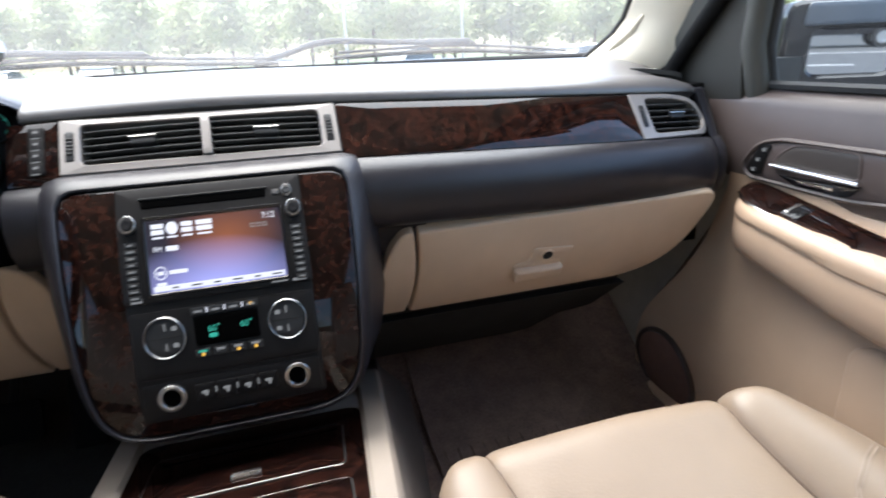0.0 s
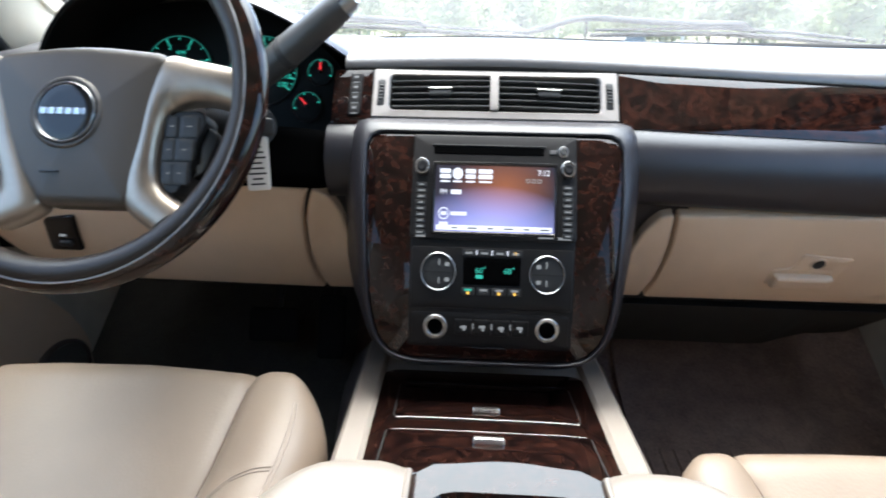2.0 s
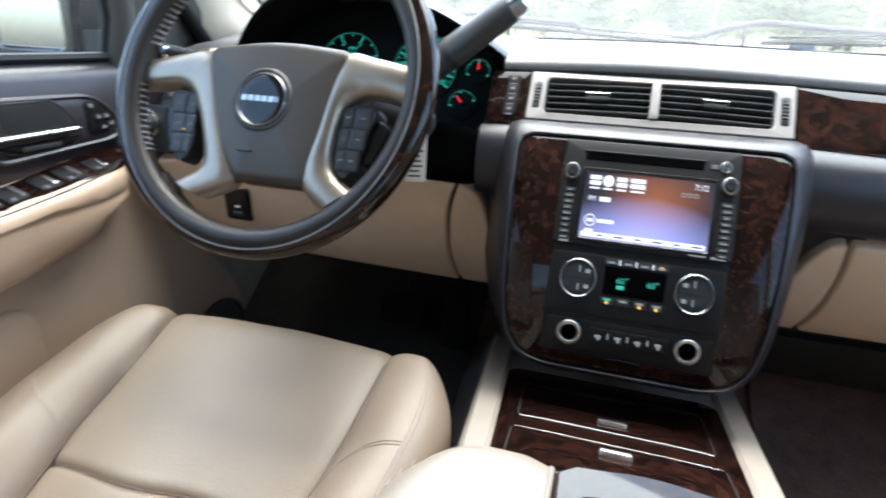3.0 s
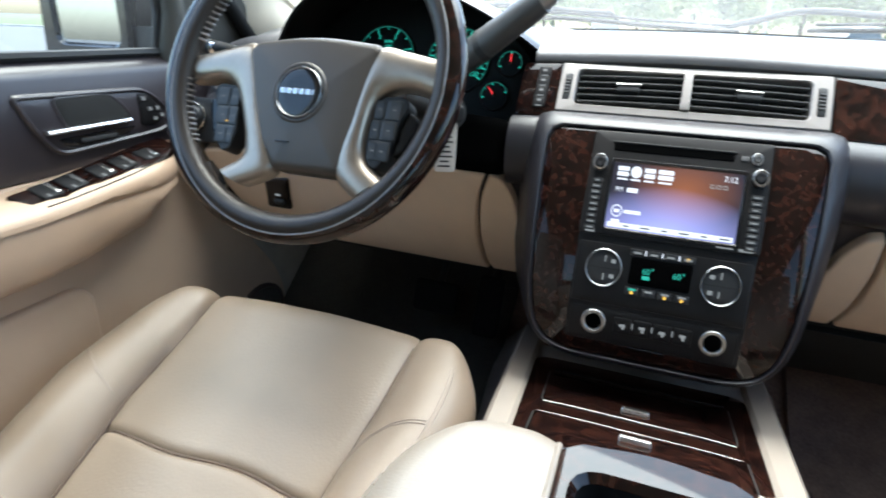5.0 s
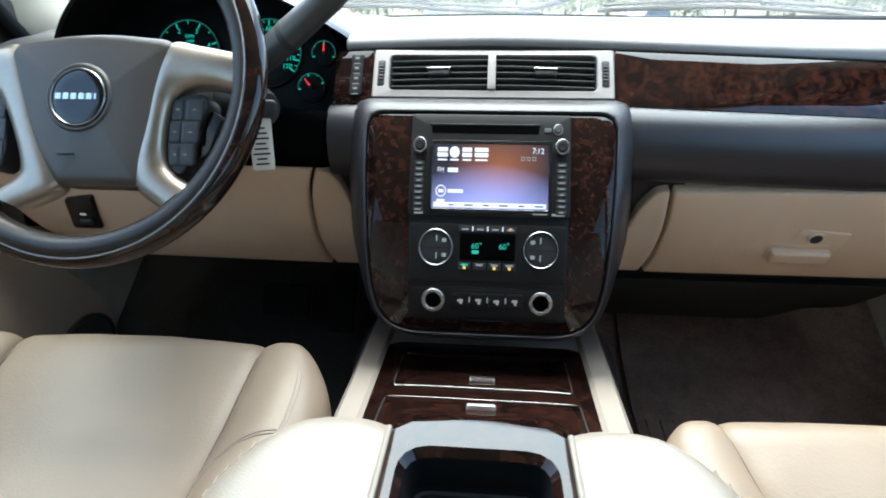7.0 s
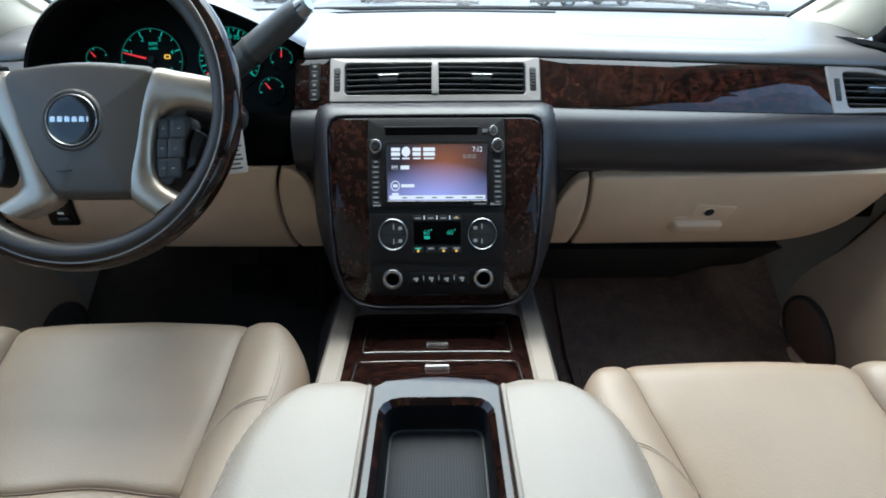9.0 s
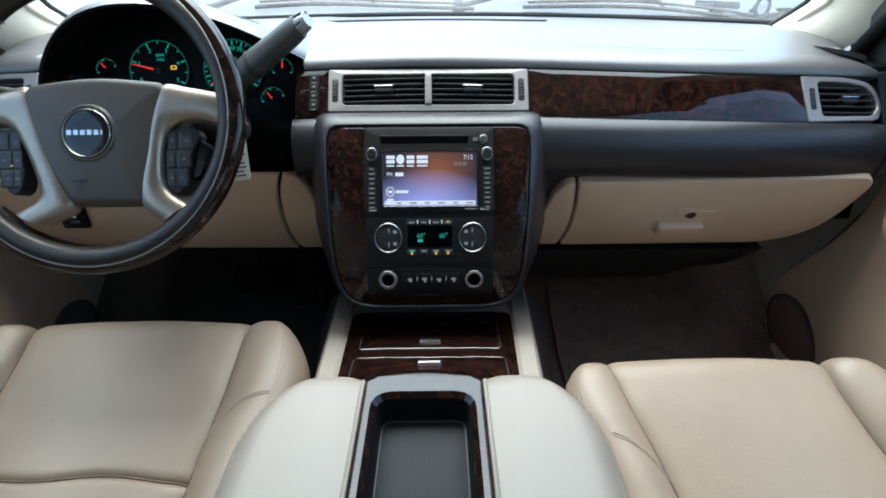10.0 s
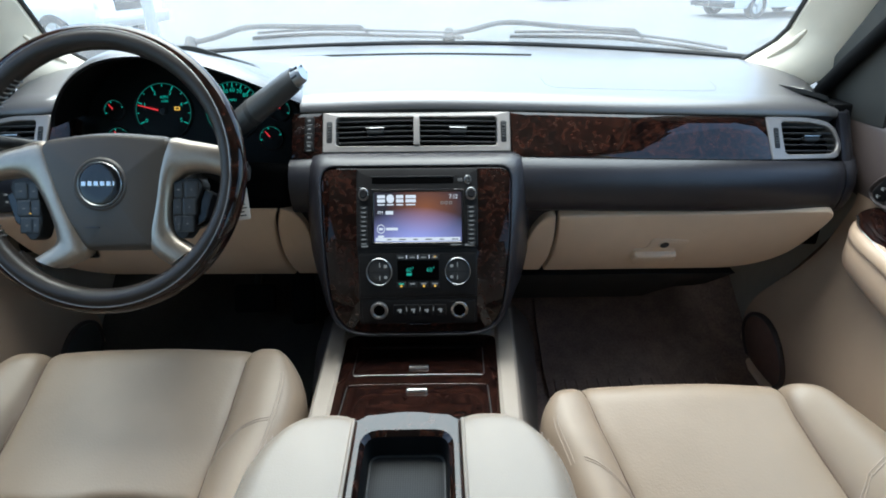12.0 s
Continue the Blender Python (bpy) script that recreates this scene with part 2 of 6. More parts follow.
def part(name, bm, material, parent=None, label="", smooth=True, sharp=38):
    """Links a bmesh as one mesh object, under a thing or part."""
    bmesh.ops.recalc_face_normals(bm, faces=bm.faces)
    me = bpy.data.meshes.new(name)
    for f in bm.faces:
        f.smooth = smooth
    for e in bm.edges:
        if len(e.link_faces) == 2 and e.calc_face_angle(0) > radians(sharp):
            e.smooth = False
    bm.to_mesh(me)
    bm.free()
    me.materials.append(material)
    ob = new(name, me)
    if parent:
        ob.parent = parent
    if label:
        ob["label"] = label
    return ob


def thing(name, label, category, group="", kind="", at=(0, 0, 0)):
    ob = new(name)
    ob.location = at
    bpy.context.view_layer.update()
    return tagged(ob, label, category, group, kind)


def loft(rings, closed=True, cap=True, bm=None):
    bm = bm or bmesh.new()
    vs = [[bm.verts.new(p) for p in ring] for ring in rings]
    n = len(rings[0])
    for a, b in zip(vs, vs[1:]):
        for i in range(n if closed else n - 1):
            j = (i + 1) % n
            bm.faces.new((a[i], a[j], b[j], b[i]))
    if cap and closed:
        bm.faces.new(vs[0])
        bm.faces.new(vs[-1])
    return bm


def flat(o, u, v):
    """A map from (u, v, height) to the world, on a plane."""
    o, u, v = Vector(o), Vector(u).normalized(), Vector(v).normalized()
    w = u.cross(v)
    return lambda a, b, h=0.0: o + u * a + v * b + w * h


def corner(points, radii, n=5):
    """A polygon with rounded corners."""
    out = []
    k = len(points)
    for i in range(k):
        p, a, b = Vector(points[i]), Vector(points[i - 1]), Vector(points[(i + 1) % k])
        r = radii[i] if hasattr(radii, "__len__") else radii
        da, db = (a - p).normalized(), (b - p).normalized()
        d = min(r, (a - p).length * 0.49, (b - p).length * 0.49)
        for s in range(n + 1):
            t = s / n
            q = (p + da * d) * (1 - t) ** 2 + p * 2 * t * (1 - t) + (p + db * d) * t * t
            out.append((q.x, q.y))
    return out


def curve_through(points, n):
    """A smooth line through the given points, n steps between neighbours."""
    pts = [points[0]] + list(points) + [points[-1]]
    out = []
    for a, b, c, d in zip(pts, pts[1:], pts[2:], pts[3:]):
        for i in range(n):
            t = i / n
            out.append(tuple(0.5 * (2 * b[k] + (c[k] - a[k]) * t + (2 * a[k] - 5 * b[k] + 4 * c[k] - d[k]) * t * t + (3 * b[k] - a[k] - 3 * c[k] + d[k]) * t ** 3) for k in (0, 1)))
    return out + [tuple(points[-1])]


def rrect(w, h, r, cx=0.0, cy=0.0, n=4):
    return corner([(cx - w / 2, cy - h / 2), (cx + w / 2, cy - h / 2), (cx + w / 2, cy + h / 2), (cx - w / 2, cy + h / 2)], r, n)


def circle(r, cx=0.0, cy=0.0, n=32):
    return [(cx + r * math.cos(2 * math.pi * i / n), cy + r * math.sin(2 * math.pi * i / n)) for i in range(n)]


def inset(line, d):
    """Moves a counter-clockwise outline inwards by d."""
    if abs(d) < 1e-9:
        return list(line)
    out, k = [], len(line)
    for i in range(k):
        a, p, b = Vector(line[i - 1]), Vector(line[i]), Vector(line[(i + 1) % k])
        e, f = (p - a), (b - p)
        e = e.normalized() if e.length > 1e-9 else f.normalized()
        f = f.normalized() if f.length > 1e-9 else e
        m = Vector((-e.y - f.y, e.x + f.x))
        m = m.normalized() if m.length > 1e-9 else Vector((-e.y, e.x))
        out.append((p.x + m.x * d, p.y + m.y * d))
    return out


def plate(line, m, h0, h1, bevel=0.002, steps=2, crown=0.0, fill=3, bm=None):
    """A slab with the given outline on a map, from height h0 to h1, its edge rounded, its face crowned."""
    bm = bm or bmesh.new()
    cx, cy = sum(p[0] for p in line) / len(line), sum(p[1] for p in line) / len(line)
    rings = [[m(x, y, h0) for x, y in line]]
    for s in range(steps + 1):
        a = s / steps * math.pi / 2
        rings.append([m(x, y, h1 - bevel + bevel * math.sin(a)) for x, y in inset(line, bevel * (1 - math.cos(a)))])
    top = inset(line, bevel)
    for s in range(1, fill):
        k = 1 - s / fill
        rings.append([m(cx + (x - cx) * k, cy + (y - cy) * k, h1 + crown * (1 - k * k)) for x, y in top])
    vs = [[bm.verts.new(p) for p in ring] for ring in rings]
    n = len(line)
    for a, b in zip(vs, vs[1:]):
        for i in range(n):
            bm.faces.new((a[i], a[(i + 1) % n], b[(i + 1) % n], b[i]))
    mid = bm.verts.new(m(cx, cy, h1 + crown))
    for i in range(n):
        bm.faces.new((vs[-1][i], vs[-1][(i + 1) % n], mid))
    bm.faces.new(vs[0])
    return bm


def panel(line, m, h0, h1, bevel=0.003, steps=3):
    """A flat slab of any outline, its edge rounded."""
    bm = bmesh.new()
    rings = [[m(x, y, h0) for x, y in line]]
    for s in range(steps + 1):
        a = s / steps * math.pi / 2
        rings.append([m(x, y, h1 - bevel + bevel * math.sin(a)) for x, y in inset(line, bevel * (1 - math.cos(a)))])
    rings.append([m(x, y, h1) for x, y in inset(line, bevel + 0.0006)])
    return loft(rings, bm=bm)


def dense(line, step=0.02):
    """The same outline with no side longer than step."""
    out = []
    for (x, y), (a, b) in zip(line, line[1:] + line[:1]):
        k = max(1, math.ceil(math.hypot(a - x, b - y) / step))
        out += [(x + (a - x) * i / k, y + (b - y) * i / k) for i in range(k)]
    return out


def frame_plate(outer, inner, m, h0, h1, bevel=0.002, lip=0.0, bm=None):
    """A slab with a hole; both outlines have the same number of corners. lip: how far the inner edge sinks."""
    bm = bm or bmesh.new()
    rings = [[m(x, y, h0) for x, y in outer], [m(x, y, h1 - bevel) for x, y in outer], [m(x, y, h1) for x, y in inset(outer, bevel)],
             [m(x, y, h1) for x, y in inset(inner, -bevel)], [m(x, y, h1 - bevel) for x, y in inner], [m(x, y, h0 - lip) for x, y in inner]]
    vs = [[bm.verts.new(p) for p in r] for r in rings]
    n = len(outer)
    for a, b in zip(vs, vs[1:] + vs[:1]):
        for i in range(n):
            j = (i + 1) % n
            bm.faces.new((a[i], a[j], b[j], b[i]))
    return bm


def tube(path, r, n=10, closed=False, flatten=1.0, bm=None):
    """A round bar along a path; r may change along it."""
    path = [Vector(p) for p in path]
    k = len(path)
    rings, side = [], None
    for i, p in enumerate(path):
        d = (path[(i + 1) % k] - path[i - 1]) if closed else path[min(i + 1, k - 1)] - path[max(i - 1, 0)]
        d.normalize()
        if side is None:
            side = d.orthogonal().normalized()
        side = (side - d * side.dot(d)).normalized()
        up = d.cross(side)
        rr = r[i] if hasattr(r, "__len__") else r
        rings.append([p + side * rr * math.cos(2 * math.pi * j / n) + up * rr * flatten * math.sin(2 * math.pi * j / n) for j in range(n)])
    if closed:
        best = min(range(n), key=lambda s: (rings[0][s] - rings[-1][0]).length)
        rings.append(rings[0][best:] + rings[0][:best])
        bm = loft(rings, cap=False, bm=bm)
        bmesh.ops.remove_doubles(bm, verts=bm.verts, dist=1e-6)
        return bm
    return loft(rings, bm=bm)


def box(x0, x1, y0, y1, z0, z1, bevel=0.0, bm=None):
    bm = bm or bmesh.new()
    got = bmesh.ops.create_cube(bm, size=1, matrix=Matrix.Translation(((x0 + x1) / 2, (y0 + y1) / 2, (z0 + z1) / 2)) @ Matrix.Diagonal((abs(x1 - x0), abs(y1 - y0), abs(z1 - z0), 1)))
    if bevel:
        edges = list({e for v in got["verts"] for e in v.link_edges})
        bmesh.ops.bevel(bm, geom=edges, offset=bevel, segments=2, affect="EDGES", profile=0.5)
    return bm


def words(name, text, size, m, u, v, h, material, parent, align="CENTER"):
    """Raised lettering on a map."""
    cu = bpy.data.curves.new(name, "FONT")
    cu.body, cu.size, cu.align_x, cu.align_y, cu.extrude = text, size, align, "CENTER", 0.0002
    tmp = bpy.data.objects.new(name, cu)
    me = bpy.data.meshes.new_from_object(tmp)
    bpy.data.objects.remove(tmp)
    for vert in me.vertices:
        vert.co = m(u + vert.co.x, v + vert.co.y, h + vert.co.z)
    me.materials.append(material)
    ob = new(name, me)
    ob.parent = parent
    return ob

# ---- cabin ----
FLOOR, GROUND = 0.13, -0.52


def ease(t):
    t = min(1.0, max(0.0, t))
    return t * t * (3 - 2 * t)


def glass_base(x):
    """How far ahead the windscreen meets the dash."""
    return 1.615 - 0.52 * x * x


floor = thing("floor", "dark brown carpeted car floor with a sloping toe board", "floor", kind="structure")
rows = []
for y, z in ((-1.5, FLOOR), (0.3, FLOOR), (0.9, FLOOR), (1.12, FLOOR + 0.01), (1.24, FLOOR + 0.05), (1.42, FLOOR + 0.17), (1.52, FLOOR + 0.30), (1.58, FLOOR + 0.55), (1.6, 0.80)):
    rows.append([(x, y, z) for x in np.linspace(-0.86, 0.86, 24)] + [(x, y + 0.02, z - 0.05) for x in np.linspace(0.86, -0.86, 24)])
part("carpet", loft(rows), carpet, floor)

ceiling = part("ceiling", box(-0.78, 0.78, -1.5, 0.80, 1.43, 1.47, 0.01), headliner)
tagged(ceiling, "beige fabric headliner of the car roof", "ceiling", kind="structure")
wall_rear = part("wall_rear", box(-0.86, 0.86, -1.56, -1.5, FLOOR, 0.95, 0.01), trim_beige)
tagged(wall_rear, "beige rear wall of the cabin below the back window", "wall", kind="structure")

for side, nm in ((1, "wall_right"), (-1, "wall_left")):
    w = thing(nm, "body side behind the front door with rear window openings", "wall", kind="structure")
    part("rear_side_panel", box(side * 0.84, side * 0.90, -1.5, -0.12, -0.05, 0.80, 0.01), trim_beige, w)
    part("rocker_panel", box(side * 0.80, side * 0.90, -0.12, 1.6, -0.1, FLOOR + 0.02, 0.01), tan, w)
    part("centre_pillar", loft([[(side * x, y + dy, z) for x, dy in ((0.80, 0), (0.80, 0.11), (0.86, 0.11), (0.86, 0))] for y, z, x in ((-0.16, 0.80, 0), (-0.18, 1.44, 0))]), trim_beige, w)
    part("rear_pillar", box(side * 0.80, side * 0.86, -1.5, -1.2, 0.80, 1.44, 0.01), trim_beige, w)
    part("roof_rail", loft([[(side * (0.72 + dx), y, z + dz) for dx, dz in ((0, 0), (0.09, 0), (0.09, 0.05), (0, 0.05))] for y, z in ((-1.5, 1.42), (0.4, 1.42), (0.80, 1.36))]), trim_beige, w)

# Dark privacy glass round the rear of the cabin
window_2 = part("window_2", box(-0.80, 0.80, -1.52, -1.515, 0.94, 1.44), tinted)
tagged(window_2, "dark privacy glass in the tailgate", "window", kind="structure")
for nm, sd in (("window_3", 1), ("window_4", -1)):
    w = part(nm, box(sd * 0.825, sd * 0.83, -1.5, -0.15, 0.79, 1.44), tinted)
    tagged(w, "dark privacy glass beside the rear seats", "window", kind="structure")

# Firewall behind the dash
firewall = part("firewall", box(-0.86, 0.86, 1.60, 1.66, FLOOR, 0.78, 0.005), footwell_black)
tagged(firewall, "black insulated firewall below the dash", "firewall", kind="structure")

# Windscreen
rows = []
for v in np.linspace(0, 1, 9):
    row = []
    for x in np.linspace(-1, 1, 25):
        half = 0.79 - 0.10 * v
        xx = x * half
        row.append((xx, glass_base(xx) * (1 - v) + (0.84 - 0.10 * xx * xx) * v, 0.852 + (1.42 - 0.852) * v + 0.02 * math.sin(v * math.pi)))
    rows.append(row)
window_1 = part("window_1", loft(rows, closed=False), windscreen)
window_1.visible_shadow = False
tagged(window_1, "clear slanted windscreen of the car", "windscreen", kind="structure")

part("seal", tube([(x, glass_base(x) - 0.004, 0.849) for x in np.linspace(-0.75, 0.75, 41)], 0.0065, 8), rubber, window_1, "black rubber seal along the glass")

# Front pillars
for side in (1, -1):
    pts = []
    for v in (0, 0.02, 0.04, 0.06, 0.08, 0.1, 0.13, 0.17, 0.22, 0.3, 0.4, 0.55, 0.7, 0.85, 1.0):
        x = 0.808 - 0.115 * v - 0.085 * ease(1 - v / 0.17)
        y = (glass_base(0.745) + 0.03) * (1 - v) + 0.78 * v
        z = 0.80 + 0.60 * v + 0.02 * math.sin(v * math.pi)
        wide = 0.075 + 0.012 * math.sin(v * 3)
        pts.append([(side * (x + dx * 1.0), y + dy, z + dz) for dx, dy, dz in
                    ((-0.022, 0.01, 0.0), (-0.03, -0.022, 0.006), (-0.012, -0.055 - wide * 0.3, 0.004), (0.018, -0.06 - wide * 0.75, -0.006), (0.06, -0.06 - wide, -0.02), (0.085, -0.03, -0.02), (0.06, 0.03, 0.0), (0.01, 0.025, 0.0))])
    p = part("pillar_right" if side > 0 else "pillar_left", loft(pts), trim_beige)
    tagged(p, "beige padded windscreen pillar trim", "pillar", kind="structure")
    part("gasket", tube([(side * x, y, z) for x, y, z in ((0.812, 1.185, 0.79), (0.803, 1.150, 0.825), (0.800, 1.108, 0.868), (0.796, 1.050, 0.922), (0.786, 0.965, 1.0), (0.765, 0.835, 1.13), (0.735, 0.65, 1.29))], 0.014, 10), gasket_black, p, "black door gasket")
    # Added filler, out of view: blocks a bright slit mirrored in the dash wood.
    fill = []
    for (xa, ya, za), (xb, yb, zb) in (((0.80, 1.16, 1.0), (0.805, 0.93, 1.0)), ((0.785, 1.09, 1.08), (0.79, 0.86, 1.09)), ((0.765, 0.99, 1.20), (0.768, 0.765, 1.20)), ((0.745, 0.88, 1.32), (0.742, 0.61, 1.32)), ((0.732, 0.82, 1.38), (0.732, 0.50, 1.378)), ((0.728, 0.78, 1.43), (0.728, 0.28, 1.42)), ((0.728, 0.78, 1.45), (0.728, -0.1, 1.44))):
        fill.append([(side * xa, ya, za), (side * xb, yb, zb), (side * (xb + 0.03), yb, zb), (side * (xa + 0.03), ya, za)])
    part("slit_filler", loft(fill), grey_trim, p, "added dark filler between the pillar and the door frame")
    part("grip_slot", tube([Vector(q[1]).lerp(Vector(q[2]), 0.55) + Vector((0, 0, 0.001)) for q in pts[4:8]], [0.003, 0.0085, 0.0085, 0.003], 8), trim_beige, p, "shallow moulded groove")
    part("edge_seal", tube([Vector(q[0]).lerp(Vector(q[1]), 0.35) + Vector((-side * 0.003, 0, 0.002)) for q in pts], 0.005, 8), rubber, p, "black rubber edge")

# ---- dashboard ----


def bend(x):
    return ease((abs(x) - 0.735) / 0.09)


def fy(x):
    return 0.98 + 0.065 * x * x + 0.07 * bend(x) ** 2


def fz(x):
    return 0.784 - 0.042 * (math.sqrt(x * x + 0.01) - 0.1) - 0.01 * bend(x) + 0.014 * ease((-0.56 - x) / 0.06)


def mf(u, v, h=0.0):
    """The reclined front face of the dash."""
    return Vector((u, fy(u) + v * 0.574 - h * 0.819, fz(u) + v * 0.819 + h * 0.574))


def droop(x):
    """How far the dash top sinks beside the front pillars."""
    return 0.016 * max(0.0, (abs(x) - 0.685) / 0.115) ** 1.6


dashboard = thing("dashboard", "dark cocoa dashboard with burl wood trim and tan lower panels", "dashboard")
rows = []
for x in np.linspace(-0.80, 0.80, 81):
    a = mf(x, 0.040, 0.006)
    c = a + Vector((0, 0.062, 0.0230))
    e = Vector((x, glass_base(x), 0.845))
    back = (e - a) * 0.32 * ease((x + 0.645) / 0.03) * ease((-0.205 - x) / 0.025)
    a, c = a + back, c + back
    ring = [a + Vector((0, 0.03, -0.03)), mf(x, 0.037, -0.004) + back, mf(x, 0.0375, 0.004) + back, a, a + Vector((0, 0.0025, 0.0055)), a + Vector((0, 0.007, 0.0105)), a + Vector((0, 0.0135, 0.0148)), a + Vector((0, 0.022, 0.0182)), a + Vector((0, 0.033, 0.0207)), a + Vector((0, 0.046, 0.0222)), c]
    for t in (0.2, 0.4, 0.6, 0.8):
        ring.append(c.lerp(e, t) + Vector((0, 0, 0.012 * math.sin(t * math.pi))))
    ring += [e, e + Vector((0, 0.01, -0.008)), e + Vector((0, 0.01, -0.06))]
    fall = droop(x)
    rows.append(ring[:4] + [p - Vector((0, 0, fall * min(1.0, (i + 1) / 5) * min(1.0, max(0.0, (11 - i) / 3)))) for i, p in enumerate(ring[4:])])
part("top_pad", loft(rows, closed=True), dash_top, dashboard, "dark cocoa grained dash top with glare lightened into its colour")

# Recessed backing behind vents and trims
for x0, x1 in ((-0.80, -0.764), (-0.664, -0.645), (-0.2130, -0.1405), (0.1405, 0.648), (0.764, 0.80)):
    rows = [[mf(x, 0.040, -0.004), mf(x, -0.048, -0.004), mf(x, -0.048, -0.02), mf(x, 0.040, -0.02)] for x in np.linspace(x0, x1, 2 + int((x1 - x0) / 0.025))]
    part("face_backing", loft(rows), dark, dashboard)

wood_r = dense(corner([(0.163, -0.044), (0.628, -0.0445), (0.622, 0.036), (0.161, 0.036)], [0.004, 0.004, 0.004, 0.004], 2), 0.025)
part("wood_trim", plate(wood_r, mf, -0.003, 0.003, 0.002, crown=0.0, fill=3), wood_dash, dashboard, "lacquered burl wood panel")
wood_l = corner([(-0.214, -0.044), (-0.161, -0.044), (-0.161, 0.036), (-0.214, 0.036)], 0.004, 2)
part("wood_trim", plate(wood_l, mf, -0.003, 0.003, 0.002), wood, dashboard, "lacquered burl wood panel")

# Lower padded roll above the glove box and at the far left
for x0, x1 in ((0.16, 0.79), (-0.216, -0.16), (-0.79, -0.62)):
    rows = []
    for x in np.linspace(x0, x1, 40):
        p = mf(x, -0.0455, 0.003)
        k = 1 - 0.5 * bend(x)
        rows.append([mf(x, -0.0455, -0.03), mf(x, -0.0455, 0.0), p, p + Vector((0, -0.010 * k, -0.003)), p + Vector((0, -0.024 * k, -0.018)), p + Vector((0, -0.032 * k, -0.040)), p + Vector((0, -0.030 * k, -0.066)),
                     p + Vector((0, -0.022 * k, -0.085)), p + Vector((0, -0.008, -0.094)), p + Vector((0, 0.02, -0.096)), p + Vector((0, 0.08, -0.08)), p + Vector((0, 0.08, 0.0))])
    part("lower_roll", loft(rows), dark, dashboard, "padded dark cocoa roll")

# Rounded dash ends that meet the doors
for side in (1, -1):
    rows = []
    for x in np.linspace(0.768, 0.830, 14):
        k = (x - 0.768) / 0.062
        d = 0.115 * (1 - math.sqrt(max(0.0, 1 - k * k)))
        ring = [mf(0.768, v, h) for v, h in ((0.050, -0.03), (0.050, 0.0), (0.044, 0.006), (0.03, 0.006), (0.0, 0.005), (-0.03, 0.004), (-0.0455, 0.003))]
        p = ring[-1]
        ring += [p + Vector((0, dy, dz)) for dy, dz in ((-0.0085, -0.003), (-0.0205, -0.018), (-0.0275, -0.040), (-0.0258, -0.066), (-0.019, -0.085), (-0.008, -0.094), (0.02, -0.096), (0.09, -0.06), (0.11, 0.02), (0.09, 0.08))]
        mid = Vector((0, fy(0.768) + 0.05, fz(0.768) - 0.02))
        rows.append([Vector((side * x, q.y + d + (mid.y - q.y) * 0.25 * k ** 3, q.z + (mid.z - q.z) * 0.30 * k ** 4)) for q in ring])
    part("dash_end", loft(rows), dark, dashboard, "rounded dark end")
    part("side_cover", box(side * 0.79, side * 0.843, 1.09, 1.59, 0.50, 0.798, 0.004), gasket_black, dashboard, "dark cover at the dash side")

# Tan lower panels
mg = flat((0, 0.958, 0.635), (1, 0, 0), (0, -0.088, 0.164))


def bulge(u, v, h=0.0):
    return mg(u, v, h + 0.010 * math.sin(min(1, max(0, (v + 0.185) / 0.185)) * math.pi))


gb = dense(corner([(0.249, -0.182), (0.70, -0.178), (0.765, 0.006), (0.2535, -0.002), (0.2585, -0.06), (0.2565, -0.13)], [0.010, 0.12, 0.035, 0.006, 0.03, 0.03], 8), 0.02)
glove_door = part("glove_box_door", plate(gb, bulge, -0.02, 0.004, 0.004, 3, fill=6), tan, dashboard, "tan moulded glove box lid")
fl = dense(corner([(0.180, -0.181), (0.244, -0.181), (0.2515, -0.13), (0.2535, -0.06), (0.2485, -0.002), (0.232, -0.004), (0.214, -0.028), (0.200, -0.077), (0.190, -0.13)], [0.008, 0.006, 0.03, 0.03, 0.006, 0.012, 0.02, 0.03, 0.03], 5), 0.02)
part("trim_panel", plate(fl, bulge, -0.02, 0.003, 0.004, 3, fill=4), tan, dashboard)
fr_l = dense(corner([(-0.180, -0.187), (-0.188, -0.14), (-0.197, -0.072), (-0.205, -0.015), (-0.222, 0.018), (-0.2415, 0.026), (-0.257, -0.015), (-0.263, -0.09), (-0.259, -0.158), (-0.252, -0.187)], [0.008, 0.03, 0.03, 0.025, 0.02, 0.006, 0.03, 0.03, 0.03, 0.006], 5), 0.02)
part("trim_panel", plate(fr_l, bulge, -0.02, 0.003, 0.004, 3, fill=4), tan, dashboard)
kn = dense(corner([(-0.765, 0.006), (-0.70, -0.178), (-0.257, -0.187), (-0.264, -0.158), (-0.268, -0.09), (-0.262, -0.013), (-0.2465, 0.026), (-0.30, 0.030), (-0.55, 0.03)], [0.01, 0.12, 0.006, 0.03, 0.03, 0.03, 0.006, 0.02, 0.02], 8), 0.02)
part("knee_panel", plate(kn, bulge, -0.02, 0.004, 0.004, 3, fill=6), tan, dashboard, "tan moulded knee panel")
for k in (1, -1):
    nk = dense(corner([(0.14, -0.184), (0.27, -0.184), (0.27, 0.045), (0.14, 0.045)], 0.01, 3), 0.03)
    part("neck_panel", plate(nk if k > 0 else [(-x, y) for x, y in reversed(nk)], bulge, -0.03, -0.012, 0.002, fill=3), dark, dashboard, "dark cocoa panel beside the stack")
# Dark sheets that carry the shade under and behind the lower panels.
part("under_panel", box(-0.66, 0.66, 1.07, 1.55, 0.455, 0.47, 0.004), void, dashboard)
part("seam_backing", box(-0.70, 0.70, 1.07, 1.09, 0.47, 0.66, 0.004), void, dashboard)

# Vents


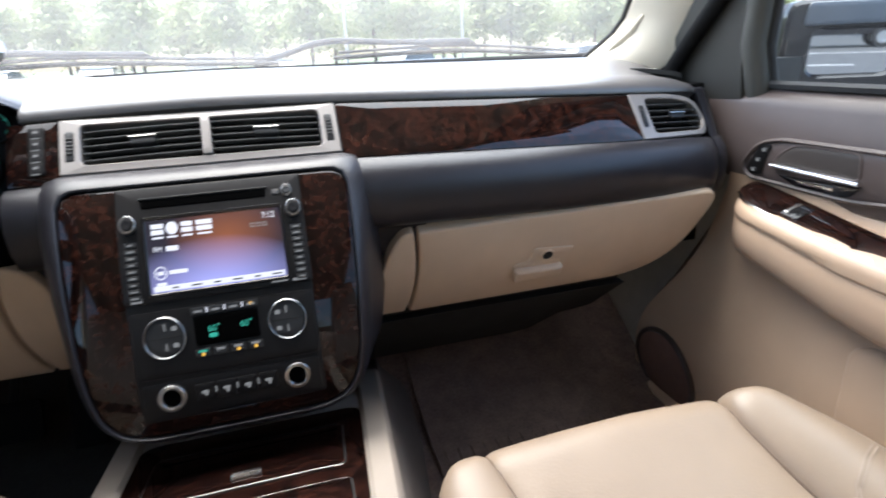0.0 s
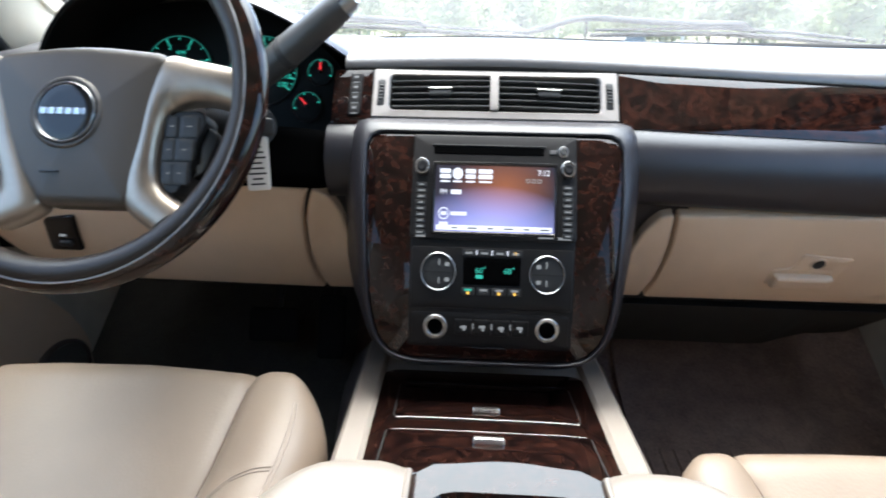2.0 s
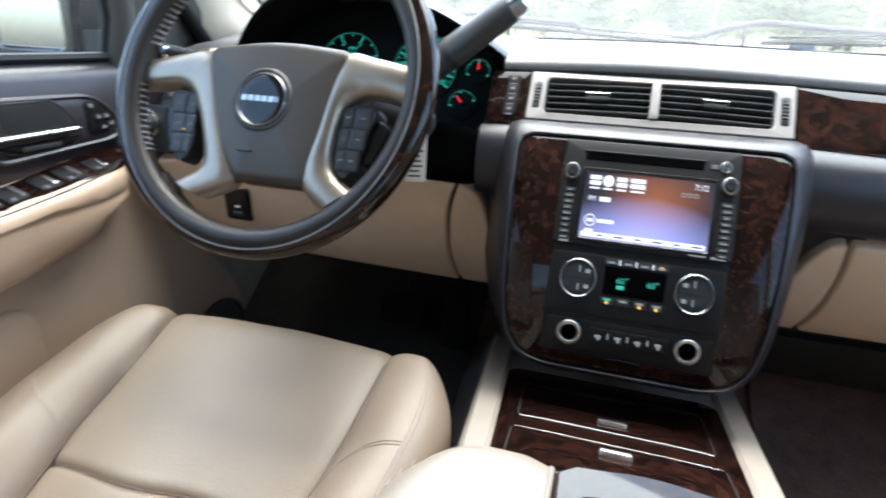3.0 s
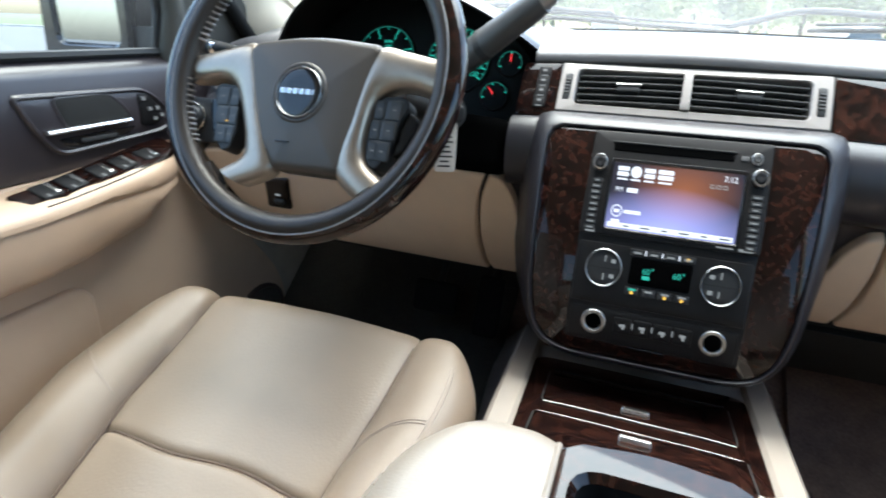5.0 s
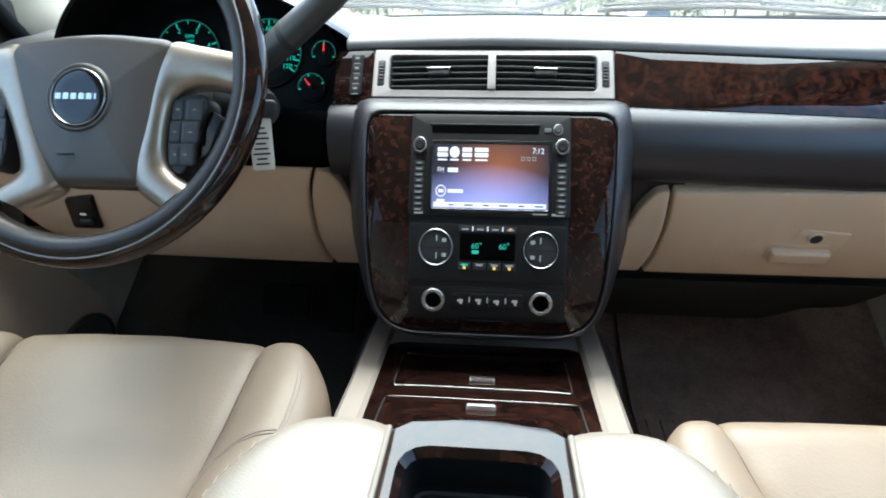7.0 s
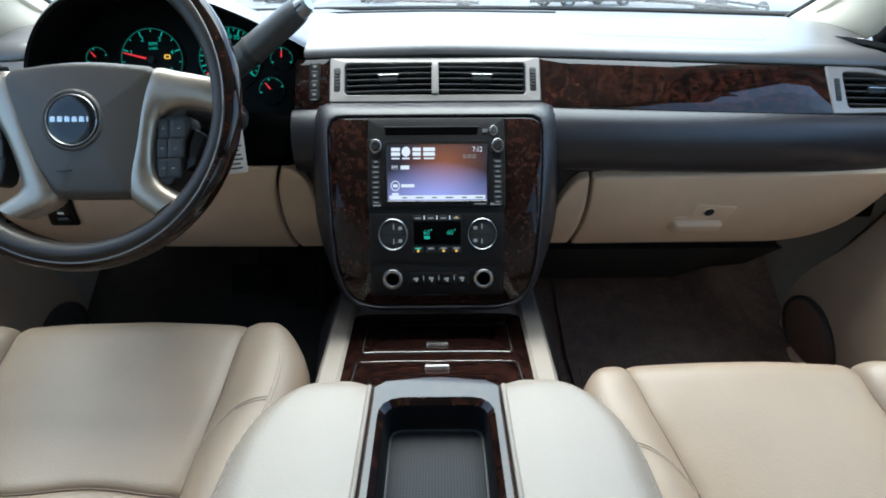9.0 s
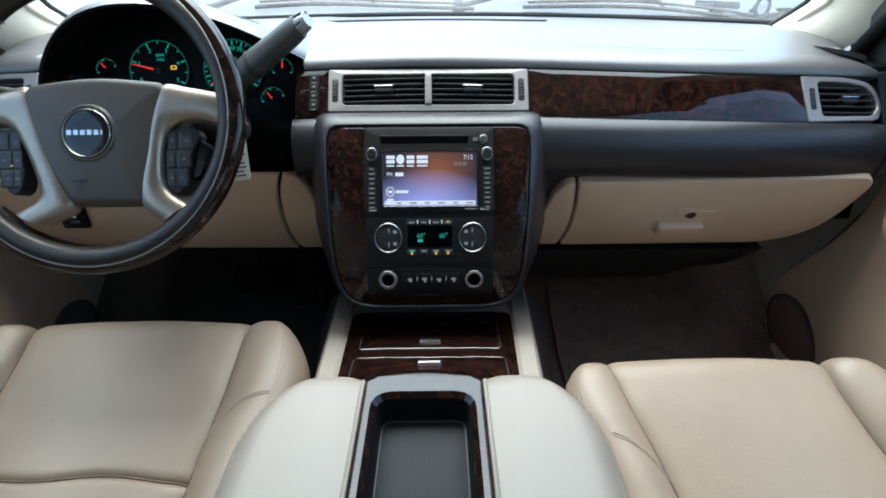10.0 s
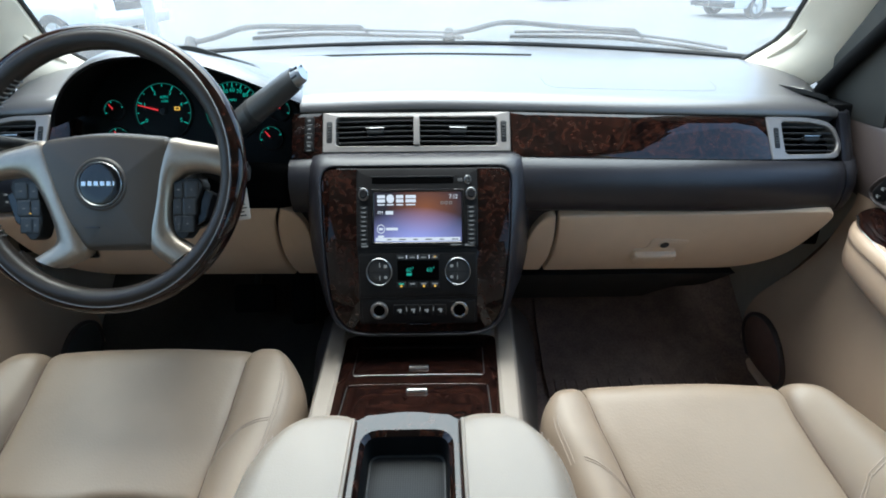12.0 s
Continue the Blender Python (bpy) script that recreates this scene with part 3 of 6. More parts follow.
def vent(u0, u1, v0, v1, n, parent, outline=None, tab=0.5):
    """A louvred air outlet: dark box, slats and a chrome-edged thumb tab."""
    d = thing("air_vent", "", "")
    d.parent = parent
    part("duct", plate(outline or rrect(u1 - u0, v1 - v0, 0.006, (u0 + u1) / 2, (v0 + v1) / 2), mf, -0.030, -0.021, 0.001), slot_black, d)
    for i in range(n):
        v = v0 + (v1 - v0) * (0.13 + 0.74 * i / (n - 1))
        a, b = u0, u1
        if outline:
            xs = [p[0] for p in outline if abs(p[1] - v) < (v1 - v0) / n]
            b = max(xs) - 0.002 if xs else u1
        bm = bmesh.new()
        k = 6
        loft([[mf(a + (b - a) * j / k, v + dv, h) for dv, h in ((-0.0010, -0.002), (-0.0005, 0.0), (0.0006, 0.0), (0.0012, -0.004), (0.0012, -0.012), (0.0004, -0.012))] for j in range(k + 1)], bm=bm)
        part("slat", bm, slat_grey, d)
    c = u0 + (u1 - u0) * tab
    v = (v0 + v1) / 2
    part("thumb_tab", plate(rrect(0.029, 0.010, 0.003, c, v), mf, -0.012, 0.004, 0.002), black, d)
    part("tab_trim", plate(rrect(0.031, 0.0021, 0.0008, c, v + 0.004), mf, 0.001, 0.0062, 0.0008), chrome, d, "thin chrome strip")
    return d


def thumbwheel(u, v, parent, tall=0.026):
    d = part("thumbwheel", plate(rrect(0.010, tall + 0.012, 0.003, u, v), mf, 0.0, 0.0048, 0.0008), black, parent, "ribbed black thumbwheel")
    for i in range(5):
        part("rib", plate(rrect(0.006, 0.002, 0.0006, u, v - tall * 0.36 + i * tall * 0.18), mf, 0.004, 0.0066, 0.0006), key_grey, d)


V0, V1 = -0.0355, 0.036
part("vent_bezel", frame_plate(rrect(0.321, V1 - V0, 0.003, 0, (V0 + V1) / 2, 6), rrect(0.276, 0.051, 0.008, 0, 0.0005, 6), mf, -0.01, 0.004, 0.0015, 0.02), silver, dashboard, "satin silver vent surround")
part("bezel_bar", plate(rrect(0.0105, 0.0525, 0.001, 0, 0.0005), mf, -0.02, 0.0037, 0.001), silver, dashboard)
vent(-0.136, -0.006, -0.0245, 0.0255, 5, dashboard)
vent(0.006, 0.136, -0.0245, 0.0255, 5, dashboard)
thumbwheel(-0.149, 0.0, dashboard)
thumbwheel(0.149, 0.0, dashboard)
for s in (1, -1):
    flip = (lambda pts: pts) if s > 0 else (lambda pts: [(-0.083 - 0.9 * x, y) for x, y in reversed(pts)])
    outer = corner([(0.628, -0.0445), (0.752, -0.0405), (0.771, -0.016), (0.752, 0.026), (0.70, 0.036), (0.622, 0.036)], [0.003, 0.012, 0.03, 0.03, 0.02, 0.003], 5)
    inner = corner([(0.654, -0.034), (0.745, -0.032), (0.760, -0.012), (0.744, 0.018), (0.70, 0.0265), (0.650, 0.0265)], [0.008, 0.01, 0.025, 0.025, 0.02, 0.008], 5)
    part("vent_bezel", frame_plate(flip(outer), flip(inner), mf, -0.01, 0.004, 0.0015, 0.02), silver, dashboard, "satin silver vent surround")
    if s > 0:
        vent(0.652, 0.758, -0.033, 0.0255, 5, dashboard, inner, 0.52)
        thumbwheel(0.639, -0.004, dashboard)
    else:
        vent(-0.760, -0.670, -0.033, 0.0255, 5, dashboard, None, 0.5)
        thumbwheel(-0.658, -0.004, dashboard)
        part("wood_trim", plate(corner([(-0.644, -0.044), (-0.600, -0.044), (-0.600, 0.036), (-0.642, 0.036)], 0.003, 2), mf, -0.02, 0.003, 0.002), wood, dashboard, "lacquered burl wood strip")

# ---- centre stack ----


def sy(z):
    d = z - 0.523
    return 0.825 + 0.2 * d + 1.24 * d * d


def ms(u, v, h=0.0):
    """The curved face of the centre stack; v is the height."""
    s = 0.2 + 2.48 * (v - 0.523)
    k = 1 / math.sqrt(1 + s * s)
    return Vector((u, sy(v) - h * k, v + h * s * k))


centre_stack = thing("centre_stack", "centre stack with dark padded rim, burl wood and radio", "centre stack")
half_o = [(0.093, 0.459), (0.128, 0.470), (0.151, 0.496), (0.161, 0.53), (0.169, 0.585), (0.178, 0.65), (0.187, 0.715), (0.190, 0.768)]
half_i = [(0.092, 0.480), (0.119, 0.487), (0.136, 0.506), (0.1455, 0.54), (0.151, 0.60), (0.1555, 0.66), (0.159, 0.738)]
so = dense(corner([(-x, z) for x, z in half_o[::-1]][1:] + half_o + [(-0.190, 0.768)], [0.03] * 14 + [0.045, 0.045], 6), 0.02)
si = dense(corner([(-x, z) for x, z in half_i[::-1]][1:] + half_i + [(-0.159, 0.738)], [0.025] * 12 + [0.022, 0.022], 6), 0.02)


def resample(line, n):
    pts = [Vector(p) for p in line] + [Vector(line[0])]
    cum = [0.0]
    for a, b in zip(pts, pts[1:]):
        cum.append(cum[-1] + (b - a).length)
    out, j = [], 0
    for i in range(n):
        d = cum[-1] * i / n
        while cum[j + 1] < d:
            j += 1
        t = (d - cum[j]) / max(1e-9, cum[j + 1] - cum[j])
        p = pts[j].lerp(pts[j + 1], t)
        out.append((p.x, p.y))
    return out


def aligned(line, n):
    """Resampled with the first corner straight below the centre."""
    c = Vector((sum(p[0] for p in line) / len(line), sum(p[1] for p in line) / len(line)))
    big = resample(line, 720)
    s = min(range(720), key=lambda i: (abs(big[i][0] - c.x) if big[i][1] < c.y else 9))
    big = big[s:] + big[:s]
    return resample(big, n)


so, si = aligned(so, 96), aligned(si, 96)
rings = [[ms(x, y, -0.15) for x, y in inset(so, -0.034)], [ms(x, y, -0.11) for x, y in inset(so, -0.022)], [ms(x, y, -0.075) for x, y in inset(so, -0.013)], [ms(x, y, -0.045) for x, y in inset(so, -0.005)]]
for t, h in ((0.0, -0.030), (0.12, -0.020), (0.28, -0.0115), (0.48, -0.004), (0.68, 0.0015), (0.86, 0.005), (0.95, 0.0058), (1.0, 0.0045)):
    rings.append([ms(a[0] + (b[0] - a[0]) * t, a[1] + (b[1] - a[1]) * t, h) for a, b in zip(so, si)])
rings.append([ms(x, y, -0.02) for x, y in si])
part("padded_rim", loft(rings, cap=False), dark, centre_stack, "dark cocoa padded rim")
part("wood_fascia", plate(inset(si, 0.001), ms, -0.01, 0.003, 0.003, fill=5), burl_dark, centre_stack, "dark lacquered burl fascia")

part("face_plate", plate(dense(rrect(0.197, 0.236, 0.004, 0.001, 0.616), 0.02), ms, 0.0, 0.0035, 0.001, fill=4), faceplate, centre_stack, "charcoal panel behind the controls")
radio = part("radio", plate(dense(rrect(0.199, 0.112, 0.004, 0.001, 0.6785), 0.02), ms, 0.0, 0.0065, 0.0015, fill=4), faceplate, centre_stack, "charcoal radio with a lit colour screen")
part("radio_top_strip", plate(dense(rrect(0.199, 0.009, 0.002, 0.001, 0.731), 0.03), ms, 0.0, 0.005, 0.001), faceplate, centre_stack)
climate = part("climate_panel", plate(dense(rrect(0.193, 0.069, 0.004, 0.001, 0.5795), 0.02), ms, 0.0, 0.005, 0.0015, fill=4), faceplate, centre_stack, "charcoal climate control panel")
switches = part("switch_panel", plate(dense(rrect(0.189, 0.040, 0.004, 0.001, 0.520), 0.02), ms, 0.0, 0.0045, 0.0015, fill=4), faceplate, centre_stack, "charcoal panel with a row of switches")

# ---- centre console ----
ma = flat((0, 0.781, 0.430), (1, 0, 0), (0, 1, -0.30))
centre_console = thing("centre_console", "tan centre console with burl wood tray lids", "console")


def hw(y):
    return 0.122 + (y - 0.63) * 0.085


for s in (1, -1):
    rows = []
    for y in np.linspace(0.46, 1.12, 16):
        z = 0.43 + (0.781 - y) * 0.30
        a, b = hw(y), 0.150 + (y - 0.62) * 0.105
        rows.append([(s * (a - 0.004), y, z - 0.02), (s * (a - 0.002), y, z + 0.001), (s * (a + 0.003), y, z + 0.005), (s * (b - 0.006), y, z + 0.004), (s * b, y, z - 0.003), (s * (b + 0.004), y, z - 0.03), (s * (b - 0.02), y, z - 0.03)])
    part("side_rail", loft(rows), console_cream, centre_console, "cream moulded rail")
    rows = []
    for y in np.linspace(0.46, 1.30, 10):
        z = 0.43 + (0.781 - y) * 0.30
        b = 0.150 + (y - 0.62) * 0.105
        low = 0.259 + (y - 0.995) * 0.152
        rows.append([(s * (b + 0.002), y, z - 0.028), (s * (b + 0.012), y, z - 0.05), (s * (low - 0.012), y, FLOOR + 0.04), (s * low, y, FLOOR), (s * (b - 0.02), y, FLOOR), (s * (b - 0.02), y, z - 0.028)])
    part("side_panel", loft(rows), grey_side, centre_console, "brown grey side panel")
pl = dense(corner([(-0.118, -0.20), (0.118, -0.20), (0.146, 0.172), (-0.146, 0.172)], [0.01, 0.01, 0.03, 0.03], 6), 0.03)
part("wood_panel", plate(pl, ma, -0.012, 0.001, 0.001, fill=4), burl_dark, centre_console, "lacquered burl wood panel")

part("front_bridge", plate(dense([(-0.146, 0.13), (0.146, 0.13), (0.155, 0.25), (-0.155, 0.25)], 0.03), ma, -0.014, -0.0012, 0.001, fill=4), console_cream, centre_console, "cream moulded bridge under the stack")

# ---- console armrest ----
console_armrest = thing("console_armrest", "cream leather console armrest with a wood-framed open bin", "armrest")


def mz(u, v, h=0.0):
    """The lid's top, which rolls down at its front."""
    return Vector((u, v, 0.605 + h - 0.0008 * (max(0.0, v - 0.43) / 0.07) ** 2))


wf_i = aligned(dense(corner([(-0.043, 0.06), (0.043, 0.06), (0.043, 0.463), (-0.043, 0.463)], 0.016, 7), 0.03), 160)
wf_o = []
for x, y in wf_i:
    front = 0.491 + 0.0075 * (1 - min(1.0, abs(x) / 0.043) ** 2)
    dx, dy = max(0.0, abs(x) - 0.027) / 0.016, max(0.0, y - 0.447) / 0.016
    if dy > 0:
        if abs(dx - dy) < 0.12:
            dx = dy
        m = max(dx, dy)
        wf_o.append((math.copysign(max(min(abs(x), 0.027), 0.027 * (dx > 0)) + 0.0305 * dx / m, x), 0.447 + (front - 0.447) * dy / m))
    else:
        wf_o.append((x * 0.0575 / 0.043, y - 0.08 * ease((0.076 - y) / 0.016)))
part("wood_frame", frame_plate(wf_o, wf_i, mz, -0.005, 0.004, 0.0048, 0.004), wood_frame_mat, console_armrest, "lacquered burl frame")
nose = []
for x in np.linspace(-0.0575, 0.0575, 10):
    f = 0.006 * (1 - (x / 0.0575) ** 2)
    nose.append([(x, y + f, z) for x, y, z in [(x, 0.464, 0.598), (x, 0.478, 0.6035), (x, 0.487, 0.6030), (x, 0.491, 0.598), (x, 0.4925, 0.588), (x, 0.4925, 0.55), (x, 0.464, 0.55)]])
part("wood_nose", loft(nose), wood_frame_mat, console_armrest, "rounded lacquered burl nose")
bin_o = [(-0.043, 0.06), (0.043, 0.06), (0.043, 0.463), (-0.043, 0.463)]
bin_line = inset(aligned(dense(corner(bin_o, 0.016, 7), 0.03), 160), -0.001)
part("bin", loft([[mz(x, y, -0.001) for x, y in inset(bin_line, 0.0012)], [mz(x, y, -0.022) for x, y in inset(bin_line, 0.003)], [mz(x, y, -0.027) for x, y in inset(bin_line, 0.008)]], cap=False), gasket_black, console_armrest, "deep black plastic bin")
part("bin_mat", plate(inset(bin_line, 0.0045), mz, -0.032, -0.0255, 0.001, fill=2), bin_rubber, console_armrest, "dotted dark grey rubber mat")
part("mat_lip", frame_plate(inset(bin_line, 0.0045), inset(bin_line, 0.0065), mz, -0.027, -0.0235, 0.0006), key_grey, console_armrest, "raised edge of the mat")
ARM_W = 0.106


def arm_side(y):
    """How wide the pad is at y, its front corner rounded."""
    return (1 - min(1, max(0.0, y - 0.398) / 0.1025) ** 2.4) ** (1 / 2.4)


def arm_top(a, y):
    """The pad's height from its inner edge (a = 0) to its outer edge (a = 1)."""
    side = 1 - math.sqrt(max(0.0, 1 - max(0.0, (a - 0.72) / 0.28) ** 2))
    front = 1 - math.sqrt(max(0.0, 1 - min(1.0, max(0.0, (y - 0.474) / 0.0265)) ** 2))
    return 0.606 + 0.006 * math.sin(min(1, a * 2.2) * math.pi * 0.5) - 0.034 * side - 0.022 * front


for s in (1, -1):
    rows = []
    for i in range(33):
        t = i / 32
        y = -0.02 + 0.52 * (1 - (1 - t) ** 1.9)
        k = arm_side(y)
        X = 0.0585 + ARM_W * max(k, 0.02)
        roll = 0.008 * ease((y - 0.45) / 0.06)
        ring = []
        for j in range(15):
            a = 1 - (1 - j / 14) ** 1.5
            x = 0.0585 + (X - 0.0585) * a
            ring.append((s * x, y, arm_top(a, y)))
        ring += [(s * (X + 0.0015), y, 0.560), (s * (X + 0.001), y, 0.545), (s * (X - 0.004), y, 0.51), (s * 0.0585, y, 0.51)]
        ring.insert(0, (s * 0.0585, y, 0.598 - roll))
        rows.append(ring)
    part("leather_pad", loft(rows), leather_lid, console_armrest, "smooth pale cream leather pad")
for s in (1, -1):
    part("edge_welt", tube([(s * 0.0583, y, 0.6060 - 0.022 * max(0.0, (y - 0.474) / 0.0265) ** 3 * 0.3) for y in np.linspace(-0.02, 0.486, 18)], 0.0022, 8), leather_lid, console_armrest, "thin leather welt beside the frame")
part("armrest_body", box(-0.150, 0.150, -0.02, 0.480, FLOOR, 0.515, 0.02), tan, console_armrest, "tan moulded console box")

# ---- seats ----
seam_thread = mat("taupe_seam_thread", (0.30, 0.24, 0.19), 0.8, vary=0.1, scale=80)


def wave(x, y, k=1.0):
    """Soft unevenness of stuffed leather."""
    return 0.0016 * k * (noise.noise(Vector((x * 9, y * 9, 1.7))) + 0.6 * noise.noise(Vector((x * 22, y * 17, 5.1))))


def seat(name, front, top, label, seams, bolsters, cross, stitches):
    """A leather seat cushion: front and rear panels between two bolsters that round off at the front.

    seams: for the left and the right seam, x at several y; bolsters: width, length of the rounded corner and tip;
    cross: y of the seam between the panels; stitches: the sewn lines over the bolsters."""
    s = thing(name, label, "seat", "front seats")
    back = front - 0.62

    def z0(y):
        d = front - y
        return top - 0.34 * min(d, 0.34) - 0.12 * max(0.0, d - 0.34)

    def seam_x(k, y):
        ys, xs = zip(*seams[k][::-1])
        return float(np.interp(y, ys, xs))

    def front_drop(y, tip, r):
        d = tip - y
        return 0.0 if d >= r else r - math.sqrt(max(0.0, r * r - (r - d) ** 2))

    def panel_z(a, y):
        x = (seam_x(0, y) * (1 - a) + seam_x(1, y) * (1 + a)) / 2
        edge = max(0.0, (abs(a) - 0.90) / 0.10)
        return z0(y) + 0.008 * (1 - a * a) - 0.005 * edge ** 2 + wave(x, y)

    def stuffed(pname, y0, y1, r0, r1, material):
        bm, rows = bmesh.new(), []
        for i in range(37):
            q = -1 + 2 * i / 36
            y = (y0 + y1) / 2 + (y1 - y0) / 2 * math.copysign(1 - (1 - abs(q)) ** 1.7, q)
            row = []
            for j in range(27):
                a = -1 + 2 * j / 26
                a = math.copysign(1 - (1 - abs(a)) ** 1.5, a)
                x = (seam_x(0, y) * (1 - a) + seam_x(1, y) * (1 + a)) / 2
                yy = y + (0.004 * math.sin(a * 5) if y1 < front else 0.004 * math.sin(a * 5) * (y1 - y) / (y1 - y0))
                sink = front_drop(y, y1, r1) + front_drop(-y, -y0, r0)
                row.append((x, yy, panel_z(a, y) - sink))
            low = z0(y0) - 0.16
            rows.append(row + [(row[-1][0], row[-1][1], low), (row[0][0], row[0][1], low)])
        return part(pname, loft(rows, bm=bm), material, s)

    stuffed("front_panel", cross + 0.0005, front + 0.008, 0.009, 0.05, leather_panel)
    stuffed("rear_panel", back, cross - 0.0005, 0.004, 0.010, leather_panel)

    def bolster_xz(k, a, y):
        """A bolster's surface from its seam (a = 0) to its outer edge (a = 1)."""
        wide, long, tip, lift = bolsters[k]
        d = max(0.0, tip - y)
        w = wide * (1 - (1 - min(1.0, d / long)) ** 2.3) ** (1 / 2.3) + 0.001
        xs = seam_x(k, y)
        x = xs + (w * a if k else -w * a)
        rise = lift + 0.022 * ease((front - y) / 0.3)
        up = rise * math.sin(min(1.0, a / 0.5) * math.pi / 2) ** 0.8 - 0.005 * max(0.0, 1 - a / 0.08)
        r = min(0.055, w * 0.6)
        side = r * (1 - math.sqrt(max(0.0, 1 - max(0.0, (a - 0.50) / 0.50) ** 2.2)))
        return x, z0(y) + up - math.hypot(side, front_drop(y, tip, 0.040)) + wave(x, y, 1.6)

    for k in (0, 1):
        tip = bolsters[k][2]
        rows = []
        for i in range(34):
            y = back + (tip - 0.0008 - back) * (1 - (1 - i / 33) ** 1.8)
            ring = []
            for j in range(19):
                a = 1 - (1 - j / 18) ** 1.4
                x, z = bolster_xz(k, a, y)
                ring.append((x, y, z))
            low = z0(back) - 0.10
            ring += [(ring[-1][0], y, low), (ring[0][0], y, low)]
            rows.append(ring)
        part("bolster", loft(rows), leather, s, "rounded leather side bolster")
        path = [Vector((seam_x(k, y), y, z0(y) - 0.0045 - front_drop(y, front + 0.004, 0.05))) for y in np.linspace(back + 0.02, front - 0.012, 26)]
        part("panel_seam", tube(path, 0.0016, 5), seam_dark, s, "dark sewn seam")
        for kind, pts in stitches[k]:
            for off in ((0.0, 0.0045) if kind == "twin" else (0.0,)):
                fine = []
                for (a0, y0), (a1, y1) in zip(pts, pts[1:]):
                    for q in np.linspace(0, 1, 7):
                        a, y = a0 + (a1 - a0) * q, y0 + (y1 - y0) * q
                        x, z = bolster_xz(k, min(1.0, a + (off / bolsters[k][0] if abs(y1 - y0) > abs(a1 - a0) * 0.1 else 0.0)), y - (off if abs(y1 - y0) <= abs(a1 - a0) * 0.1 else 0.0))
                        fine.append(Vector((x, y - (off if abs(y1 - y0) <= abs(a1 - a0) * 0.1 else 0.0), z + 0.0003)))
                fine = [p for i, p in enumerate(fine) if i == 0 or (p - fine[i - 1]).length > 1e-4]
                part("stitch_line", tube(fine, 0.0009, 5), seam_thread, s)
    path = []
    for a in np.linspace(-1, 1, 22):
        x = (seam_x(0, cross) * (1 - a) + seam_x(1, cross) * (1 + a)) / 2
        path.append(Vector((x, cross + 0.004 * math.sin(a * 5), panel_z(a, cross) - 0.0055)))
    part("panel_seam", tube(path, 0.0018, 5), seam_dark, s, "dark sewn seam")
    cx = (seam_x(0, front) + seam_x(1, front)) / 2
    rows = []
    for t in np.linspace(0, 1, 12):
        y, z, w, d = front - 0.60 - 0.20 * t, top - 0.05 + 0.62 * t, 0.265 - 0.05 * t ** 3, 0.11 - 0.03 * t
        k = math.sqrt(max(0.02, 1 - max(0, t - 0.85) ** 2 / 0.0226))
        rows.append([Vector((cx + w * math.copysign(abs(math.cos(a)) ** 0.5, math.cos(a)), y - d / 2 + d / 2 * k * math.copysign(abs(math.sin(a)) ** 0.6, math.sin(a)), z)) for a in np.linspace(0, 2 * math.pi, 28, endpoint=False)])
    part("backrest", loft(rows), leather, s)
    part("seat_base", box(cx - 0.22, cx + 0.22, front - 0.60, front - 0.08, FLOOR, top - 0.20, 0.01), black, s, "black seat base")
    return s


seat("driver_seat", 0.812, 0.470, "cream leather driver seat cushion with stitched bolsters",
                   ([(0.82, -0.616), (0.70, -0.609), (0.60, -0.609), (0.56, -0.602), (0.477, -0.591), (0.19, -0.57)], [(0.82, -0.282), (0.76, -0.286), (0.68, -0.290), (0.60, -0.299), (0.54, -0.303), (0.19, -0.315)]),
                   ((0.122, 0.17, 0.802, 0.016), (0.109, 0.115, 0.808, 0.013)), 0.564,
                   ([("one", [(0.10, 0.597), (0.35, 0.605), (0.62, 0.625), (0.85, 0.640)])],
                    [("twin", [(0.66, 0.745), (0.67, 0.70), (0.68, 0.666), (0.69, 0.60)]), ("twin", [(0.66, 0.664), (0.50, 0.658), (0.34, 0.649), (0.16, 0.630), (0.03, 0.606)])]))
seat("passenger_seat", 0.722, 0.457, "cream leather passenger seat cushion with stitched bolsters",
                      ([(0.73, 0.259), (0.69, 0.262), (0.645, 0.271), (0.60, 0.284), (0.55, 0.297), (0.50, 0.306), (0.10, 0.34)], [(0.73, 0.566), (0.66, 0.567), (0.61, 0.575), (0.55, 0.586), (0.10, 0.63)]),
                      ((0.086, 0.095, 0.716, 0.011), (0.140, 0.21, 0.714, 0.019)), 0.44,
                      ([("twin", [(0.74, 0.655), (0.76, 0.62), (0.78, 0.585)]), ("twin", [(0.62, 0.590), (0.45, 0.582), (0.24, 0.567), (0.04, 0.542)])],
                       [("twin", [(0.02, 0.534), (0.20, 0.560), (0.45, 0.577), (0.70, 0.590)])]))

# ---- steering wheel ----
TW = radians(25.7)
mw = flat((-0.42, 0.765, 0.793), (1, 0, 0), (0, math.sin(TW), math.cos(TW)))
steering_wheel = thing("steering_wheel", "four-spoke steering wheel in dark leather and burl wood", "steering wheel")
